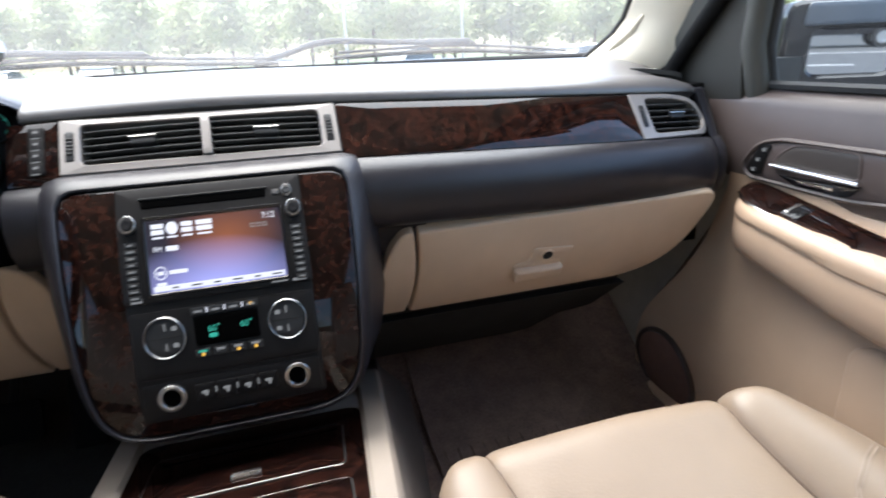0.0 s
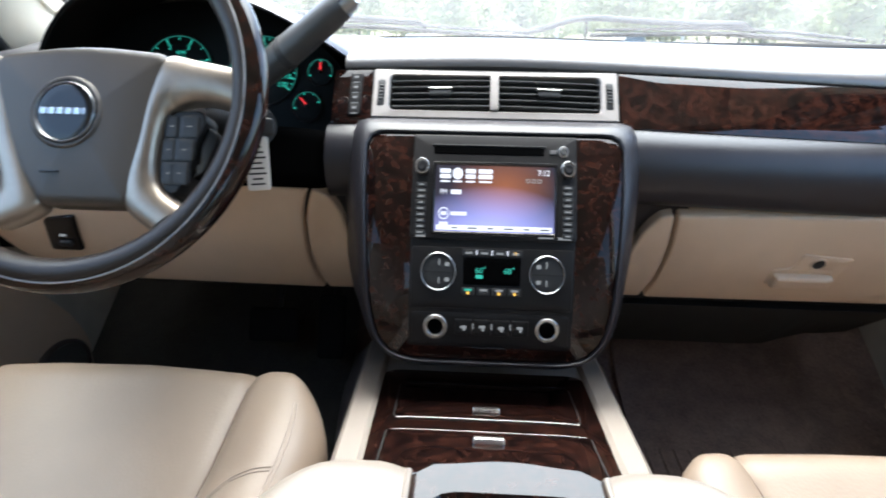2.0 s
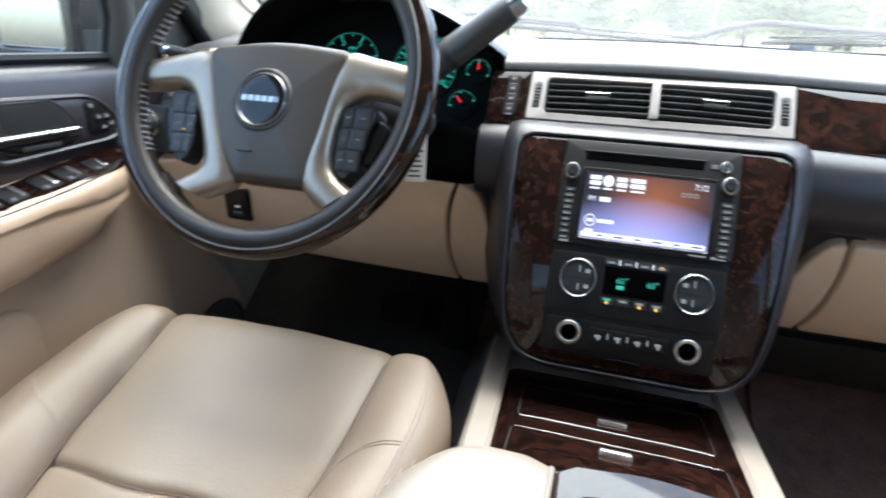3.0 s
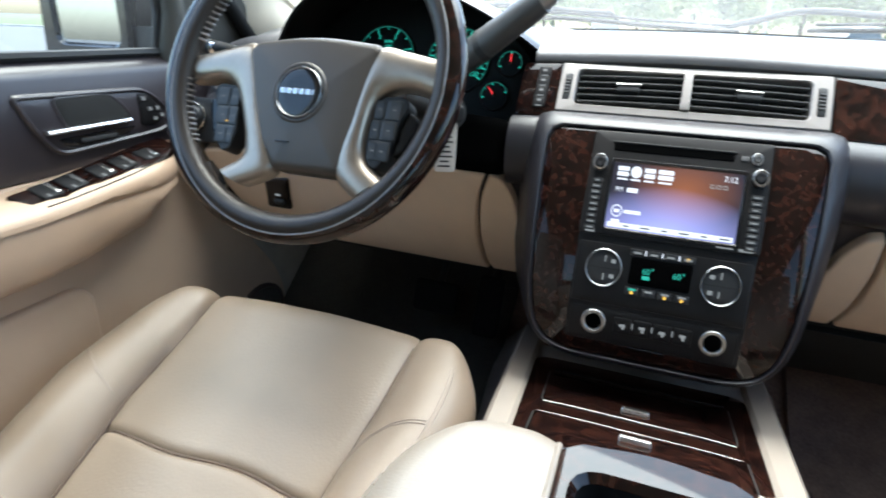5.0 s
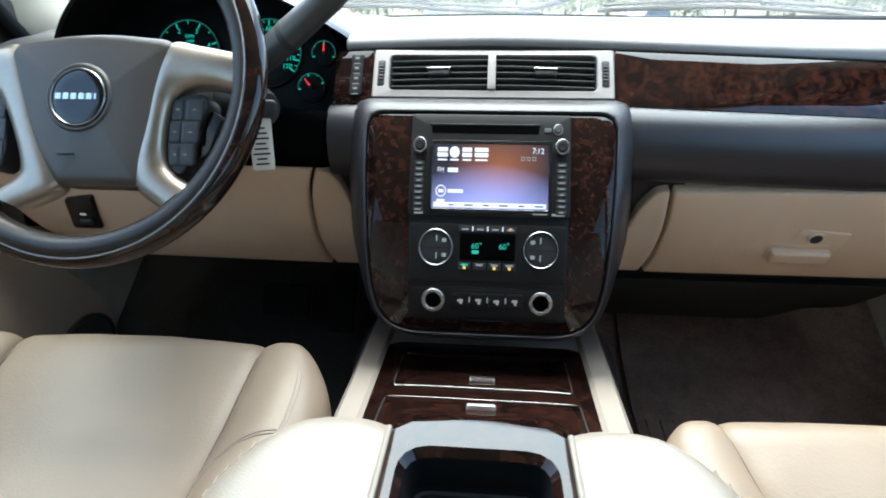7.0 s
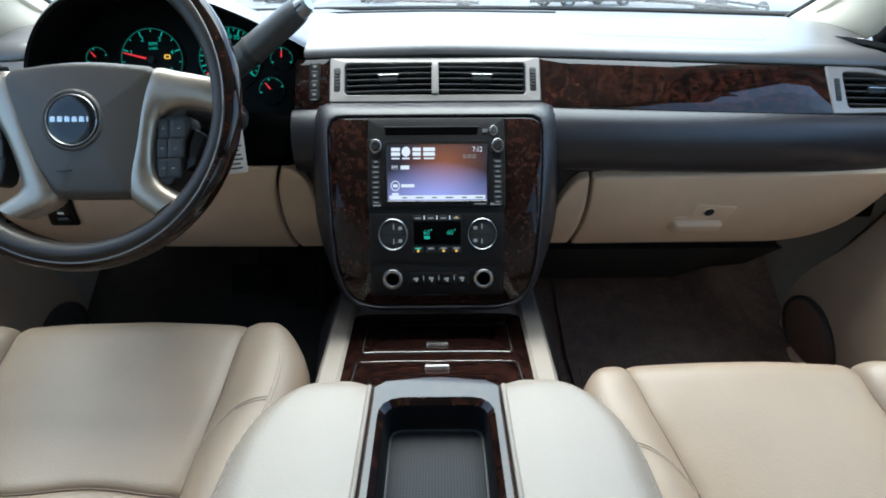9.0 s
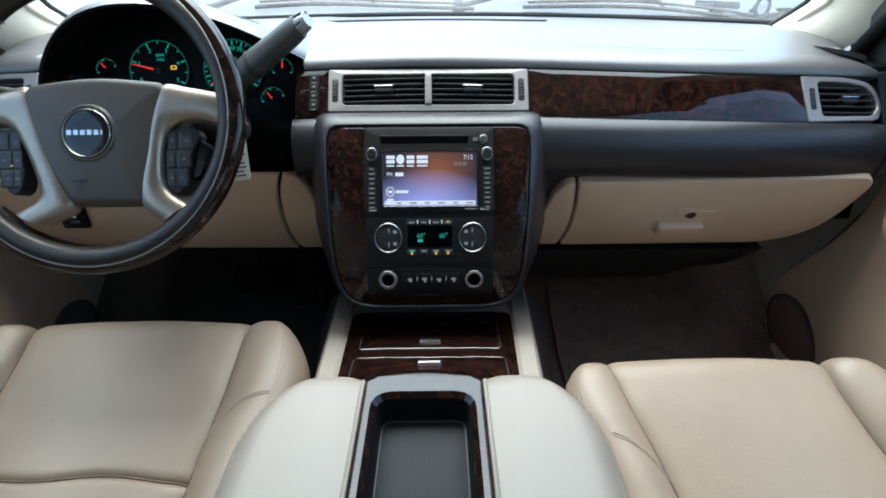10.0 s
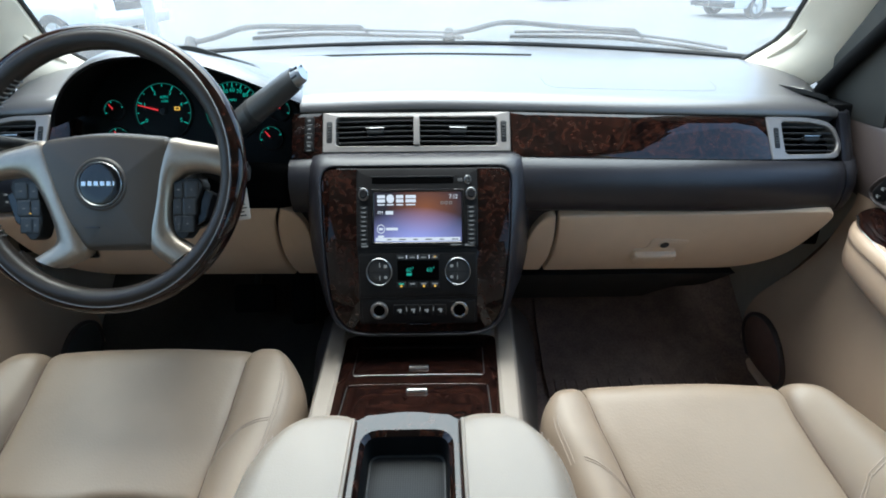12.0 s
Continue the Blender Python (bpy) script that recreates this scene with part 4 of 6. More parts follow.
# ---- wheel parts ----
R = 0.1760
ring = np.linspace(0, 2 * math.pi, 84, endpoint=False)
part("rim", tube([mw(R * math.cos(a), R * math.sin(a), 0) for a in ring], 0.0150, 16, True, 0.95), wheel_leather, steering_wheel, "dark leather-wrapped rim")
side_w = [math.cos(a) ** 2 for a in ring]
part("wood_band", tube([mw((R + 0.0078 - 0.0030 * k) * math.cos(a), (R + 0.0078 - 0.0030 * k) * math.sin(a), -0.001 + 0.0012 * k) for a, k in zip(ring, side_w)], [0.0118 + 0.0026 * k for k in side_w], 20, True, 1.05), wood_dash, steering_wheel, "glossy burl wood outer band")
part("rim_seam", tube([mw((R + 0.0095 - 0.0075 * k) * math.cos(a), (R + 0.0095 - 0.0075 * k) * math.sin(a), 0.0110 + 0.0032 * k) for a, k in zip(ring, side_w)], 0.0010, 6, True), silver, steering_wheel, "fine pale seam line")
for i in range(26):
    a = radians((132 + i * 2.6) if i < 14 else (184 + (i - 14) * 2.6))
    p = R - 0.0150
    part("stitch", tube([mw((p + 0.001) * math.cos(a), (p + 0.001) * math.sin(a), -0.007), mw(p * math.cos(a + 0.006), p * math.sin(a + 0.006), -0.001), mw((p + 0.0015) * math.cos(a + 0.012), (p + 0.0015) * math.sin(a + 0.012), 0.006)], 0.0015, 5), silver, steering_wheel, "pale lacing stitch")
hub = corner([(-0.022, -0.110), (0.064, -0.110), (0.070, -0.100), (0.081, -0.048), (0.089, 0.0), (0.0945, 0.036), (0.086, 0.0455), (0.005, 0.053), (-0.078, 0.042), (-0.087, 0.030), (-0.078, -0.010), (-0.050, -0.077), (-0.028, -0.106)], [0.010, 0.010, 0.008, 0.02, 0.02, 0.010, 0.012, 0.05, 0.012, 0.012, 0.03, 0.03, 0.008], 5)
part("hub_pad", plate(dense(hub, 0.015), mw, -0.03, 0.000, 0.010, 4, 0.005, 5), pad_grey, steering_wheel, "taupe moulded hub cover")
badge = part("badge", plate(circle(0.0285, 0, -0.020, 40), mw, -0.004, 0.0065, 0.002), gloss_black, steering_wheel, "round gloss black badge with a chrome ring")
part("badge_ring", frame_plate(circle(0.0300, 0, -0.020, 48), circle(0.0284, 0, -0.020, 48), mw, -0.002, 0.0075, 0.0007), dull_chrome, badge)
for i in range(6):
    part("badge_bar", plate(rrect(0.0068 if i < 5 else 0.0028, 0.0064, 0.0012, -0.0208 + i * 0.0084 - (0.002 if i == 5 else 0), -0.0195), mw, 0.006, 0.0072, 0.0004), chrome, badge, "plain silver bar")
part("badge_recess", frame_plate(circle(0.0365, 0, -0.020, 48), circle(0.0298, 0, -0.020, 48), mw, -0.004, 0.0062, 0.0025), pad_grey, steering_wheel, "raised taupe ring round the badge")
part("hub_mark", plate(rrect(0.018, 0.0016, 0.0006, -0.012, -0.078), mw, 0.0, 0.0052, 0.0003), dark, steering_wheel)
for s in (1, -1):
    def mk(pts, s=s):
        return pts if s > 0 else [(-x, y) for x, y in reversed(pts)]
    if s > 0:
        hub_side = [(0.168, 0.030), (0.150, 0.0335), (0.120, 0.039), (0.088, 0.042), (0.074, 0.010), (0.066, -0.040), (0.056, -0.085), (0.062, -0.112), (0.0875, -0.132)]
        open_side = [(0.168, -0.013), (0.140, -0.0045), (0.118, -0.0035), (0.1020, -0.010), (0.0920, -0.024), (0.0875, -0.055), (0.0885, -0.080), (0.0975, -0.094), (0.119, -0.108)]
    else:
        hub_side = [(-0.170, 0.020), (-0.150, 0.0245), (-0.118, 0.033), (-0.080, 0.040), (-0.064, 0.010), (-0.050, -0.040), (-0.034, -0.080), (-0.026, -0.113), (-0.0655, -0.134)]
        open_side = [(-0.170, -0.0125), (-0.145, -0.0105), (-0.118, -0.0075), (-0.1010, -0.0145), (-0.0890, -0.034), (-0.0775, -0.060), (-0.0700, -0.088), (-0.0745, -0.102), (-0.1005, -0.119)]
    rows = []
    for p, q in zip(curve_through(hub_side, 6), curve_through(open_side, 6)):
        rows.append([mw(p[0] + (q[0] - p[0]) * f, p[1] + (q[1] - p[1]) * f, h) for f, h in
                     ((0, -0.024), (0.0, -0.008), (0.06, -0.004), (0.16, -0.0012), (0.4, 0.0006), (0.62, 0.0002), (0.76, -0.0012), (0.87, -0.0034), (0.95, -0.0064), (1.0, -0.011), (1.0, -0.024))])
    part("spoke", loft(rows), spoke_silver, steering_wheel, "satin silver painted spoke")
    pod = corner([(0.0985, -0.0125), (0.1264, -0.0108), (0.1326, -0.0208), (0.1225, -0.0456), (0.117, -0.0805), (0.1047, -0.0965), (0.0935, -0.0905), (0.0885, -0.0702), (0.0915, -0.0354)][::-1], 0.007, 4)
    podp = part("switch_pod", panel(mk(pod), mw, -0.035, -0.0095, 0.0015), black, steering_wheel, "black switch pod")
    paddle = corner([(0.1294, -0.0249), (0.1428, -0.0326), (0.1309, -0.0704), (0.1182, -0.0778)][::-1], 0.004, 3)
    part("paddle", panel(mk(paddle), mw, -0.035, -0.017, 0.0012), gloss_black, podp, "glossy black side key")
    for i in range(3):
        v = -0.0275 - 0.0235 * i
        for u, w in ((0.0985 - 0.0032 * i + 0.0015 * i * i, 0.0125), (0.1165 - 0.0035 * i, 0.0185)):
            part("key", plate(rrect(w, 0.0222, 0.003, s * u, v), mw, -0.014, -0.0086, 0.0007), wheel_key, podp)
            part("key_mark", plate(rrect(0.0032, 0.0011, 0.0003, s * u, v), mw, -0.0092, -0.0083, 0.0002), glow_dim, podp)
    part("lower_spoke", loft([[mw(s * (0.107 + dx * 0.9), -0.121 + dx * 0.8, h) for dx, h in ((-0.016, -0.016), (-0.012, -0.007), (0.0, -0.004), (0.012, -0.007), (0.016, -0.016), (0, -0.022))], [mw(s * (0.122 + dx), -0.142 + dx * 0.8, h) for dx, h in ((-0.024, -0.006), (-0.016, 0.006), (0.0, 0.010), (0.016, 0.006), (0.024, -0.006), (0, -0.012))]]), wheel_leather, steering_wheel)
part("amber_mark", plate(rrect(0.0022, 0.0016, 0.0005, -0.1045, -0.058), mw, -0.0092, -0.0080, 0.0002), glow_amber, steering_wheel)

steering_column = thing("steering_column", "black steering column shroud with ignition lock", "steering column")
rows = []
for d, w, h in ((0.045, 0.05, 0.045), (0.07, 0.062, 0.056), (0.14, 0.070, 0.064), (0.20, 0.066, 0.07), (0.26, 0.06, 0.07)):
    rows.append([mw(w * math.copysign(abs(math.cos(a)) ** 0.7, math.cos(a)), -0.01 + h * math.copysign(abs(math.sin(a)) ** 0.7, math.sin(a)), -d) for a in np.linspace(0, 2 * math.pi, 24, endpoint=False)])
part("shroud", loft(rows), black, steering_column, "black moulded shroud")
part("shaft", tube([mw(0, -0.02, -0.05), mw(0, -0.02, 0.0)], 0.03, 16), black, steering_column)
part("ignition_lock", tube([(-0.335, 0.915, 0.755), (-0.285, 0.880, 0.750), (-0.272, 0.872, 0.748)], [0.026, 0.026, 0.02], 18), black, steering_column, "black ignition lock barrel")
part("wiper_stalk", tube([mw(-0.05, 0.03, -0.06), mw(-0.12, 0.040, -0.05), mw(-0.185, 0.047, -0.04), mw(-0.215, 0.048, -0.036)], [0.009, 0.009, 0.010, 0.006], 12), black, steering_column, "black stalk with a chrome end ring")
part("stalk_ring", tube([mw(-0.172, 0.046, -0.042), mw(-0.178, 0.0463, -0.041)], 0.0106, 12), chrome, steering_column)

ignition_key = thing("ignition_key", "ignition key with a pale paper tag hanging from it", "key")
tagm = flat((-0.274, 0.850, 0.724), (0.9, 0.35, 0), (0.02, 0.02, 1))
part("key_head", plate(rrect(0.030, 0.020, 0.006, 0.006, 0.028), tagm, -0.003, 0.003, 0.002), rubber, ignition_key)
part("key_blade", tube([tagm(-0.006, 0.030, 0), tagm(-0.018, 0.032, 0)], 0.003, 6), chrome, ignition_key)
tag_paper = mat("pale_paper_tag", (0.62, 0.58, 0.52), 0.7, vary=0.06, scale=60)
tagp = part("paper_tag", plate(rrect(0.026, 0.062, 0.003, 0.0, -0.014), tagm, -0.0012, 0.0008, 0.0004), tag_paper, ignition_key, "pale tag with illegible print")
for i in range(8):
    part("print_bar", plate(rrect(0.012 + 0.004 * ((i * 7) % 3), 0.0022, 0.0004, -0.001, 0.006 - i * 0.0062), tagm, 0.0006, 0.0012, 0.0001), faceplate, tagp)

gear_lever = thing("gear_lever", "black column gear lever with a ribbed chrome tip", "gear lever")
g0, g1 = Vector((-0.315, 0.945, 0.790)), Vector((-0.178, 0.907, 0.886))
gd = (g1 - g0).normalized()
pts = [g0.lerp(g1, t) for t in np.linspace(0, 1, 12)]
part("lever", tube(pts, [0.018, 0.0195, 0.0205, 0.0215, 0.022, 0.022, 0.0215, 0.021, 0.0205, 0.0205, 0.020, 0.018], 16, False, 0.8), lever_grey, gear_lever)
part("tip", tube([g1 - gd * 0.002, g1 + gd * 0.010, g1 + gd * 0.016], [0.0155, 0.0145, 0.012], 16, False, 0.8), dull_chrome, gear_lever, "ribbed chrome tip")
part("collar", tube([g0.lerp(g1, 0.40), g0.lerp(g1, 0.43), g0.lerp(g1, 0.46)], [0.0218, 0.0232, 0.0222], 16, False, 0.8), rubber, gear_lever, "black moulded collar")
gm = flat(g0.lerp(g1, 0.55) + Vector((0.0, -0.012, 0.009)), gd, Vector((0, 0.55, 0.83)))
for i in range(2):
    part("button", plate(rrect(0.016, 0.011, 0.002, -0.012 + i * 0.022, -0.002), gm, -0.004, 0.0022, 0.001), faceplate, gear_lever)
    part("mark", plate(rrect(0.005, 0.002, 0.0004, -0.012 + i * 0.022, -0.002), gm, 0.002, 0.0027, 0.0001), glow_dim, gear_lever)
for i in range(6):
    a = i / 6 * math.pi * 2
    part("rib", tube([g1 + gd * 0.0 + gm(0, 0, 0) * 0 + (gm(0, math.cos(a), math.sin(a)) - gm(0, 0, 0)) * 0.0135, g1 + gd * 0.013 + (gm(0, math.cos(a), math.sin(a)) - gm(0, 0, 0)) * 0.0125], 0.0018, 6), dark, gear_lever)

# ---- cluster ----
instrument_cluster = thing("instrument_cluster", "black instrument cluster under a dark hood with teal gauges", "instrument cluster")
CX = -0.40


def arch(a, y, k):
    """The hood's arch at depth y; k grows from the lip to the dash. It falls off more gently towards the middle of the car."""
    c = -math.cos(a)
    wide, n = (0.250, 1.7) if c > 0 else (0.192, 2.6)
    z = 0.80 + (0.124 - 0.060 * k) * max(0.0, 1 - abs(c) ** n) ** 0.75
    return Vector((-0.42 + c * wide, y, z))


rows = []
for k in np.linspace(0, 1, 9):
    rows.append([arch(math.pi * i / 40, 0.945 + 0.33 * k, k) + Vector((0, 0.02 * abs(math.cos(math.pi * i / 40)) + (0.085 * math.cos(math.pi * i / 40) ** 6 if i > 20 else 0), 0)) for i in range(41)])
edge = rows[0]
rows = [[Vector((CX + (p.x - CX) * f, p.y + dy, 0.80 + (p.z - 0.80) * g)) for p in edge] for dy, f, g in ((-0.002, 0.968, 0.930), (0.001, 0.977, 0.952), (0.007, 0.987, 0.974), (0.018, 0.996, 0.992))] + [[p + Vector((0, 0.034, 0)) for p in edge]] + rows[1:]
lip = [[p + Vector((0, -0.002, -0.001)) for p in rows[0]], [Vector((CX + (p.x - CX) * 0.972, p.y, 0.80 + (p.z - 0.80) * 0.955)) for p in rows[0]]]
deep = [Vector((CX + (p.x - CX) * 0.955, 1.115, 0.80 + (p.z - 0.80) * 0.86)) for p in rows[0]]
part("hood", loft(rows[::-1] + lip[:1], closed=False), dash_top, instrument_cluster, "arched dark cocoa hood with glare lightened into its colour")
part("hood_lining", loft(lip + [deep], closed=False), cluster_black, instrument_cluster, "black inner side of the hood")
mo = flat((0, 1.0, 0.82), (1, 0, 0), (0, 0.35, 1))
mc = flat((0, 1.065, 0.82), (1, 0, 0), (0, 0.35, 1))
part("backing", plate(dense(corner([(-0.630, -0.20), (-0.208, -0.20), (-0.212, -0.02), (-0.275, 0.055), (-0.405, 0.098), (-0.55, 0.085), (-0.620, 0.02)], 0.02, 4), 0.04), mc, -0.03, 0.0, 0.003), gauge_black, instrument_cluster, "matt black gauge panel")
# Shroud in slot black, so the shade below the gauges is its colour.
part("lower_shroud", plate(dense(corner([(-0.62, -0.17), (-0.214, -0.17), (-0.214, -0.095), (-0.29, -0.090), (-0.55, -0.088), (-0.62, -0.07)], 0.02, 4), 0.04), mo, -0.01, 0.026, 0.015, 3), slot_black, instrument_cluster, "black lower shroud")


def gauge(cx, cy, r, a0, a1, n, needle, labels, small=False):
    """A dial: raised ring, teal ticks, numbers and a red needle."""
    g = part("gauge", plate(circle(r, cx, cy, 40), mc, -0.002, 0.0015, 0.0006), gauge_black, instrument_cluster, "black dial with teal markings")
    part("dial_ring", frame_plate(circle(r + 0.003, cx, cy, 40), circle(r, cx, cy, 40), mc, -0.002, 0.004, 0.001), faceplate, g)
    bm = bmesh.new()
    for i in range(n):
        a = radians(a0 + (a1 - a0) * i / (n - 1))
        long = (0.16 if i % 2 == 0 else 0.08) * r
        d = Vector((math.cos(a), math.sin(a)))
        e = Vector((-d.y, d.x)) * (0.0009 if i % 2 == 0 else 0.0006)
        p, q = d * r * 0.96, d * (r * 0.96 - long)
        plate([(cx + p.x - e.x, cy + p.y - e.y), (cx + p.x + e.x, cy + p.y + e.y), (cx + q.x + e.x, cy + q.y + e.y), (cx + q.x - e.x, cy + q.y - e.y)], mc, 0.001, 0.002, 0.0001, 1, 0, 1, bm)
    part("ticks", bm, glow_green, g, "teal lit tick marks")
    outer = [(cx + r * 0.985 * math.cos(radians(a0 + (a1 - a0) * i / 30)), cy + r * 0.985 * math.sin(radians(a0 + (a1 - a0) * i / 30))) for i in range(31)]
    part("arc_line", tube([mc(x, y, 0.002) for x, y in outer], 0.0006, 5), glow_teal_dim, g, "teal lit arc")
    k = len(labels)
    for i, t in enumerate(labels):
        a = radians(a0 + (a1 - a0) * i / max(1, k - 1))
        words("numeral", t, r * (0.20 if not small else 0.30), mc, cx + math.cos(a) * r * 0.70, cy + math.sin(a) * r * 0.70, 0.002, glow_green, g)
    a = radians(needle)
    d = Vector((math.cos(a), math.sin(a)))
    e = Vector((-d.y, d.x))
    q0, q1 = (0.18, 0.92) if not small else (0.0, 0.75)
    w = 0.0016 if not small else 0.0013
    part("needle", plate([(cx + d.x * r * q0 - e.x * w, cy + d.y * r * q0 - e.y * w), (cx + d.x * r * q1 - e.x * w * 0.5, cy + d.y * r * q1 - e.y * w * 0.5), (cx + d.x * r * q1 + e.x * w * 0.5, cy + d.y * r * q1 + e.y * w * 0.5), (cx + d.x * r * q0 + e.x * w, cy + d.y * r * q0 + e.y * w)], mc, 0.003, 0.005, 0.0004, 1, 0, 1), glow_red, g, "red lit needle")
    part("boss", plate(circle(r * 0.12, cx, cy, 20), mc, 0.001, 0.006, 0.001), black, g)
    return g


tach = gauge(-0.460, -0.019, 0.050, 207, -27, 11, 166, "012345")
words("dial_text", "RPM", 0.0075, mc, -0.457, 0.006, 0.002, glow_green, tach)
words("dial_text", "x1000", 0.0055, mc, -0.457, -0.001, 0.002, glow_green, tach)
part("engine_lamp", frame_plate(rrect(0.010, 0.0068, 0.002, -0.435, -0.014, 4), rrect(0.0062, 0.0034, 0.001, -0.435, -0.014, 4), mc, 0.001, 0.003, 0.0004), glow_amber, tach, "amber engine telltale")
speed = gauge(-0.334, -0.0175, 0.050, 215, -35, 25, 213, ["0", "10", "20", "30", "40", "50", "60", "70", "80", "90", "100", "110", "120"])
words("dial_text", "MPH", 0.0070, mc, -0.334, 0.000, 0.002, glow_green, speed)
gauge(-0.5487, -0.016, 0.0175, 200, 20, 5, 130, [], True)
gauge(-0.250, -0.018, 0.0180, 200, -20, 5, 88, [], True)
gauge(-0.268, -0.068, 0.0205, 190, 20, 5, 130, [], True)
gauge(-0.545, -0.068, 0.0205, 190, 20, 5, 110, [], True)
part("info_display", plate(rrect(0.040, 0.009, 0.001, -0.470, -0.054), mc, -0.001, 0.0012, 0.0003), glow_teal_dim, instrument_cluster, "small teal text display")
part("gear_display", plate(rrect(0.012, 0.004, 0.001, -0.318, -0.060), mc, -0.001, 0.0012, 0.0003), glow_green, instrument_cluster)

# Column of small keys in the wood beside the cluster
keys = part("key_strip", plate(rrect(0.017, 0.062, 0.004, -0.183, -0.002), mf, 0.002, 0.006, 0.0015), faceplate, dashboard, "charcoal strip of small keys")
for i in range(4):
    v = 0.0205 - i * 0.0150
    part("key", plate(rrect(0.0128, 0.0125, 0.0015, -0.183, v), mf, 0.005, 0.0070, 0.001), switch_black, keys)
    part("key_mark", plate(rrect(0.0055, 0.0030, 0.0008, -0.183, v + 0.001), mf, 0.0066, 0.0073, 0.0001), glow_dim, keys)
    part("key_bar", plate(rrect(0.0090, 0.0010, 0.0003, -0.183, v - 0.0068), mf, 0.0055, 0.0073, 0.0001), glow_dim, keys)

# Lower left switch below the wheel
sw = part("brake_release", plate(corner([(-0.662, -0.098), (-0.612, -0.098), (-0.596, -0.028), (-0.646, -0.036)], 0.006, 3), bulge, 0.0, 0.0085, 0.0015), gloss_black, dashboard, "black pull switch")
part("switch_mark", plate(rrect(0.010, 0.004, 0.001, -0.629, -0.065), bulge, 0.008, 0.0095, 0.0003), glow_dim, sw)
part("switch_lever", plate(rrect(0.020, 0.010, 0.003, -0.630, -0.080), bulge, 0.006, 0.0140, 0.003), black, sw)
ml = flat((-0.745, 0.958, 0.690), (1, 0, 0), (0, 0.25, 1))
lp = part("lamp_switch_panel", plate(rrect(0.115, 0.075, 0.012, 0, 0), ml, -0.02, 0.004, 0.003), black, dashboard, "black headlamp switch panel")
part("headlamp_knob", plate(circle(0.019, -0.024, 0.004, 28), ml, 0.0, 0.022, 0.004), black, lp, "black headlamp knob with a chrome ring")
part("knob_ring", frame_plate(circle(0.0235, -0.024, 0.004, 28), circle(0.019, -0.024, 0.004, 28), ml, 0.0, 0.012, 0.001), chrome, lp)
for i in range(4):
    part("key_mark", plate(rrect(0.005, 0.003, 0.0006, 0.030, 0.02 - 0.013 * i), ml, 0.0035, 0.0046, 0.0002), glow_dim, lp)

# Glove box handle and lock
part("handle_recess", plate(corner([(0.412, -0.128), (0.500, -0.128), (0.512, -0.066), (0.440, -0.060), (0.436, -0.088), (0.412, -0.092)], [0.004, 0.012, 0.006, 0.006, 0.01, 0.004], 4), bulge, 0.0, 0.0062, 0.0012, 2), tan, glove_door, "shallow tan handle plate")
part("handle_lip", plate(corner([(0.414, -0.124), (0.496, -0.124), (0.496, -0.098), (0.414, -0.098)], 0.005, 3), bulge, 0.002, 0.0180, 0.005, 3), tan, glove_door, "tan pull lip")
part("finger_slot", plate(rrect(0.074, 0.008, 0.002, 0.455, -0.094), bulge, 0.003, 0.0068, 0.0004), tan, glove_door)
part("lock", plate(circle(0.0085, 0.466, -0.076, 20), bulge, 0.004, 0.0085, 0.001), black, glove_door, "black lock barrel")
part("lock_ring", frame_plate(circle(0.0110, 0.466, -0.076, 20), circle(0.0083, 0.466, -0.076, 20), bulge, 0.004, 0.0085, 0.0006), tan, glove_door)

# Small outlet on the dash top by the pillar, and the seam of the cover

def pad_at(x, y):
    """A point on the dash top."""
    c = mf(x, 0.040, 0.006) + Vector((0, 0.062, 0.0230))
    e = Vector((x, glass_base(x), 0.845))
    t = min(1.0, max(0.0, (y - c.y) / (e.y - c.y)))
    return Vector((x, y, c.z + (e.z - c.z) * t + 0.012 * math.sin(t * math.pi) - droop(x) * min(1.0, (1 - t) / 0.55)))


seam_line = [pad_at(x, fy(x) + d) for x, d in [(0.235, 0.15), (0.236, 0.11), (0.245, 0.092)] + [(0.26 + 0.04 * i, 0.088) for i in range(8)] + [(0.555, 0.092), (0.565, 0.11), (0.567, 0.15)]]
for side in (1, -1):
    grille = []
    for t in np.linspace(0, 1, 9):
        p = pad_at(0.700 + 0.048 * t, 1.128 - 0.034 * t)
        w = 0.042 * math.sin(math.pi * (0.14 + 0.72 * t))
        grille.append([Vector((side * q.x, q.y, q.z)) for q in (p + Vector((-w * 0.6, w, 0.0016)), p + Vector((w * 0.6, -w, 0.0016)), p + Vector((w * 0.6, -w, -0.006)), p + Vector((-w * 0.6, w, -0.006)))])
    part("defrost_grille", loft(grille), void, dashboard, "dark slotted side demister")
    for t in (0.2, 0.4, 0.6, 0.8):
        p = pad_at(0.700 + 0.048 * t, 1.128 - 0.034 * t) + Vector((0, 0, 0.0022))
        part("grille_bar", tube([Vector((side * q.x, q.y, q.z)) for q in (p + Vector((-0.017, 0.024, 0)), p + Vector((0.017, -0.024, 0)))], 0.0013, 6), dash_top, dashboard)
part("cover_seam", tube([p + Vector((0, 0, -0.0005)) for p in seam_line], 0.0009, 5), grey_side, dashboard, "fine seam of the airbag cover")
part("defrost_slot", tube([pad_at(x, 1.362 - 0.12 * x * x) + Vector((0, 0, 0.0006)) for x in np.linspace(-0.29, 0.25, 20)], 0.0032, 6, False, 0.6), void, dashboard, "dark slot along the dash top")

# ---- stack details ----


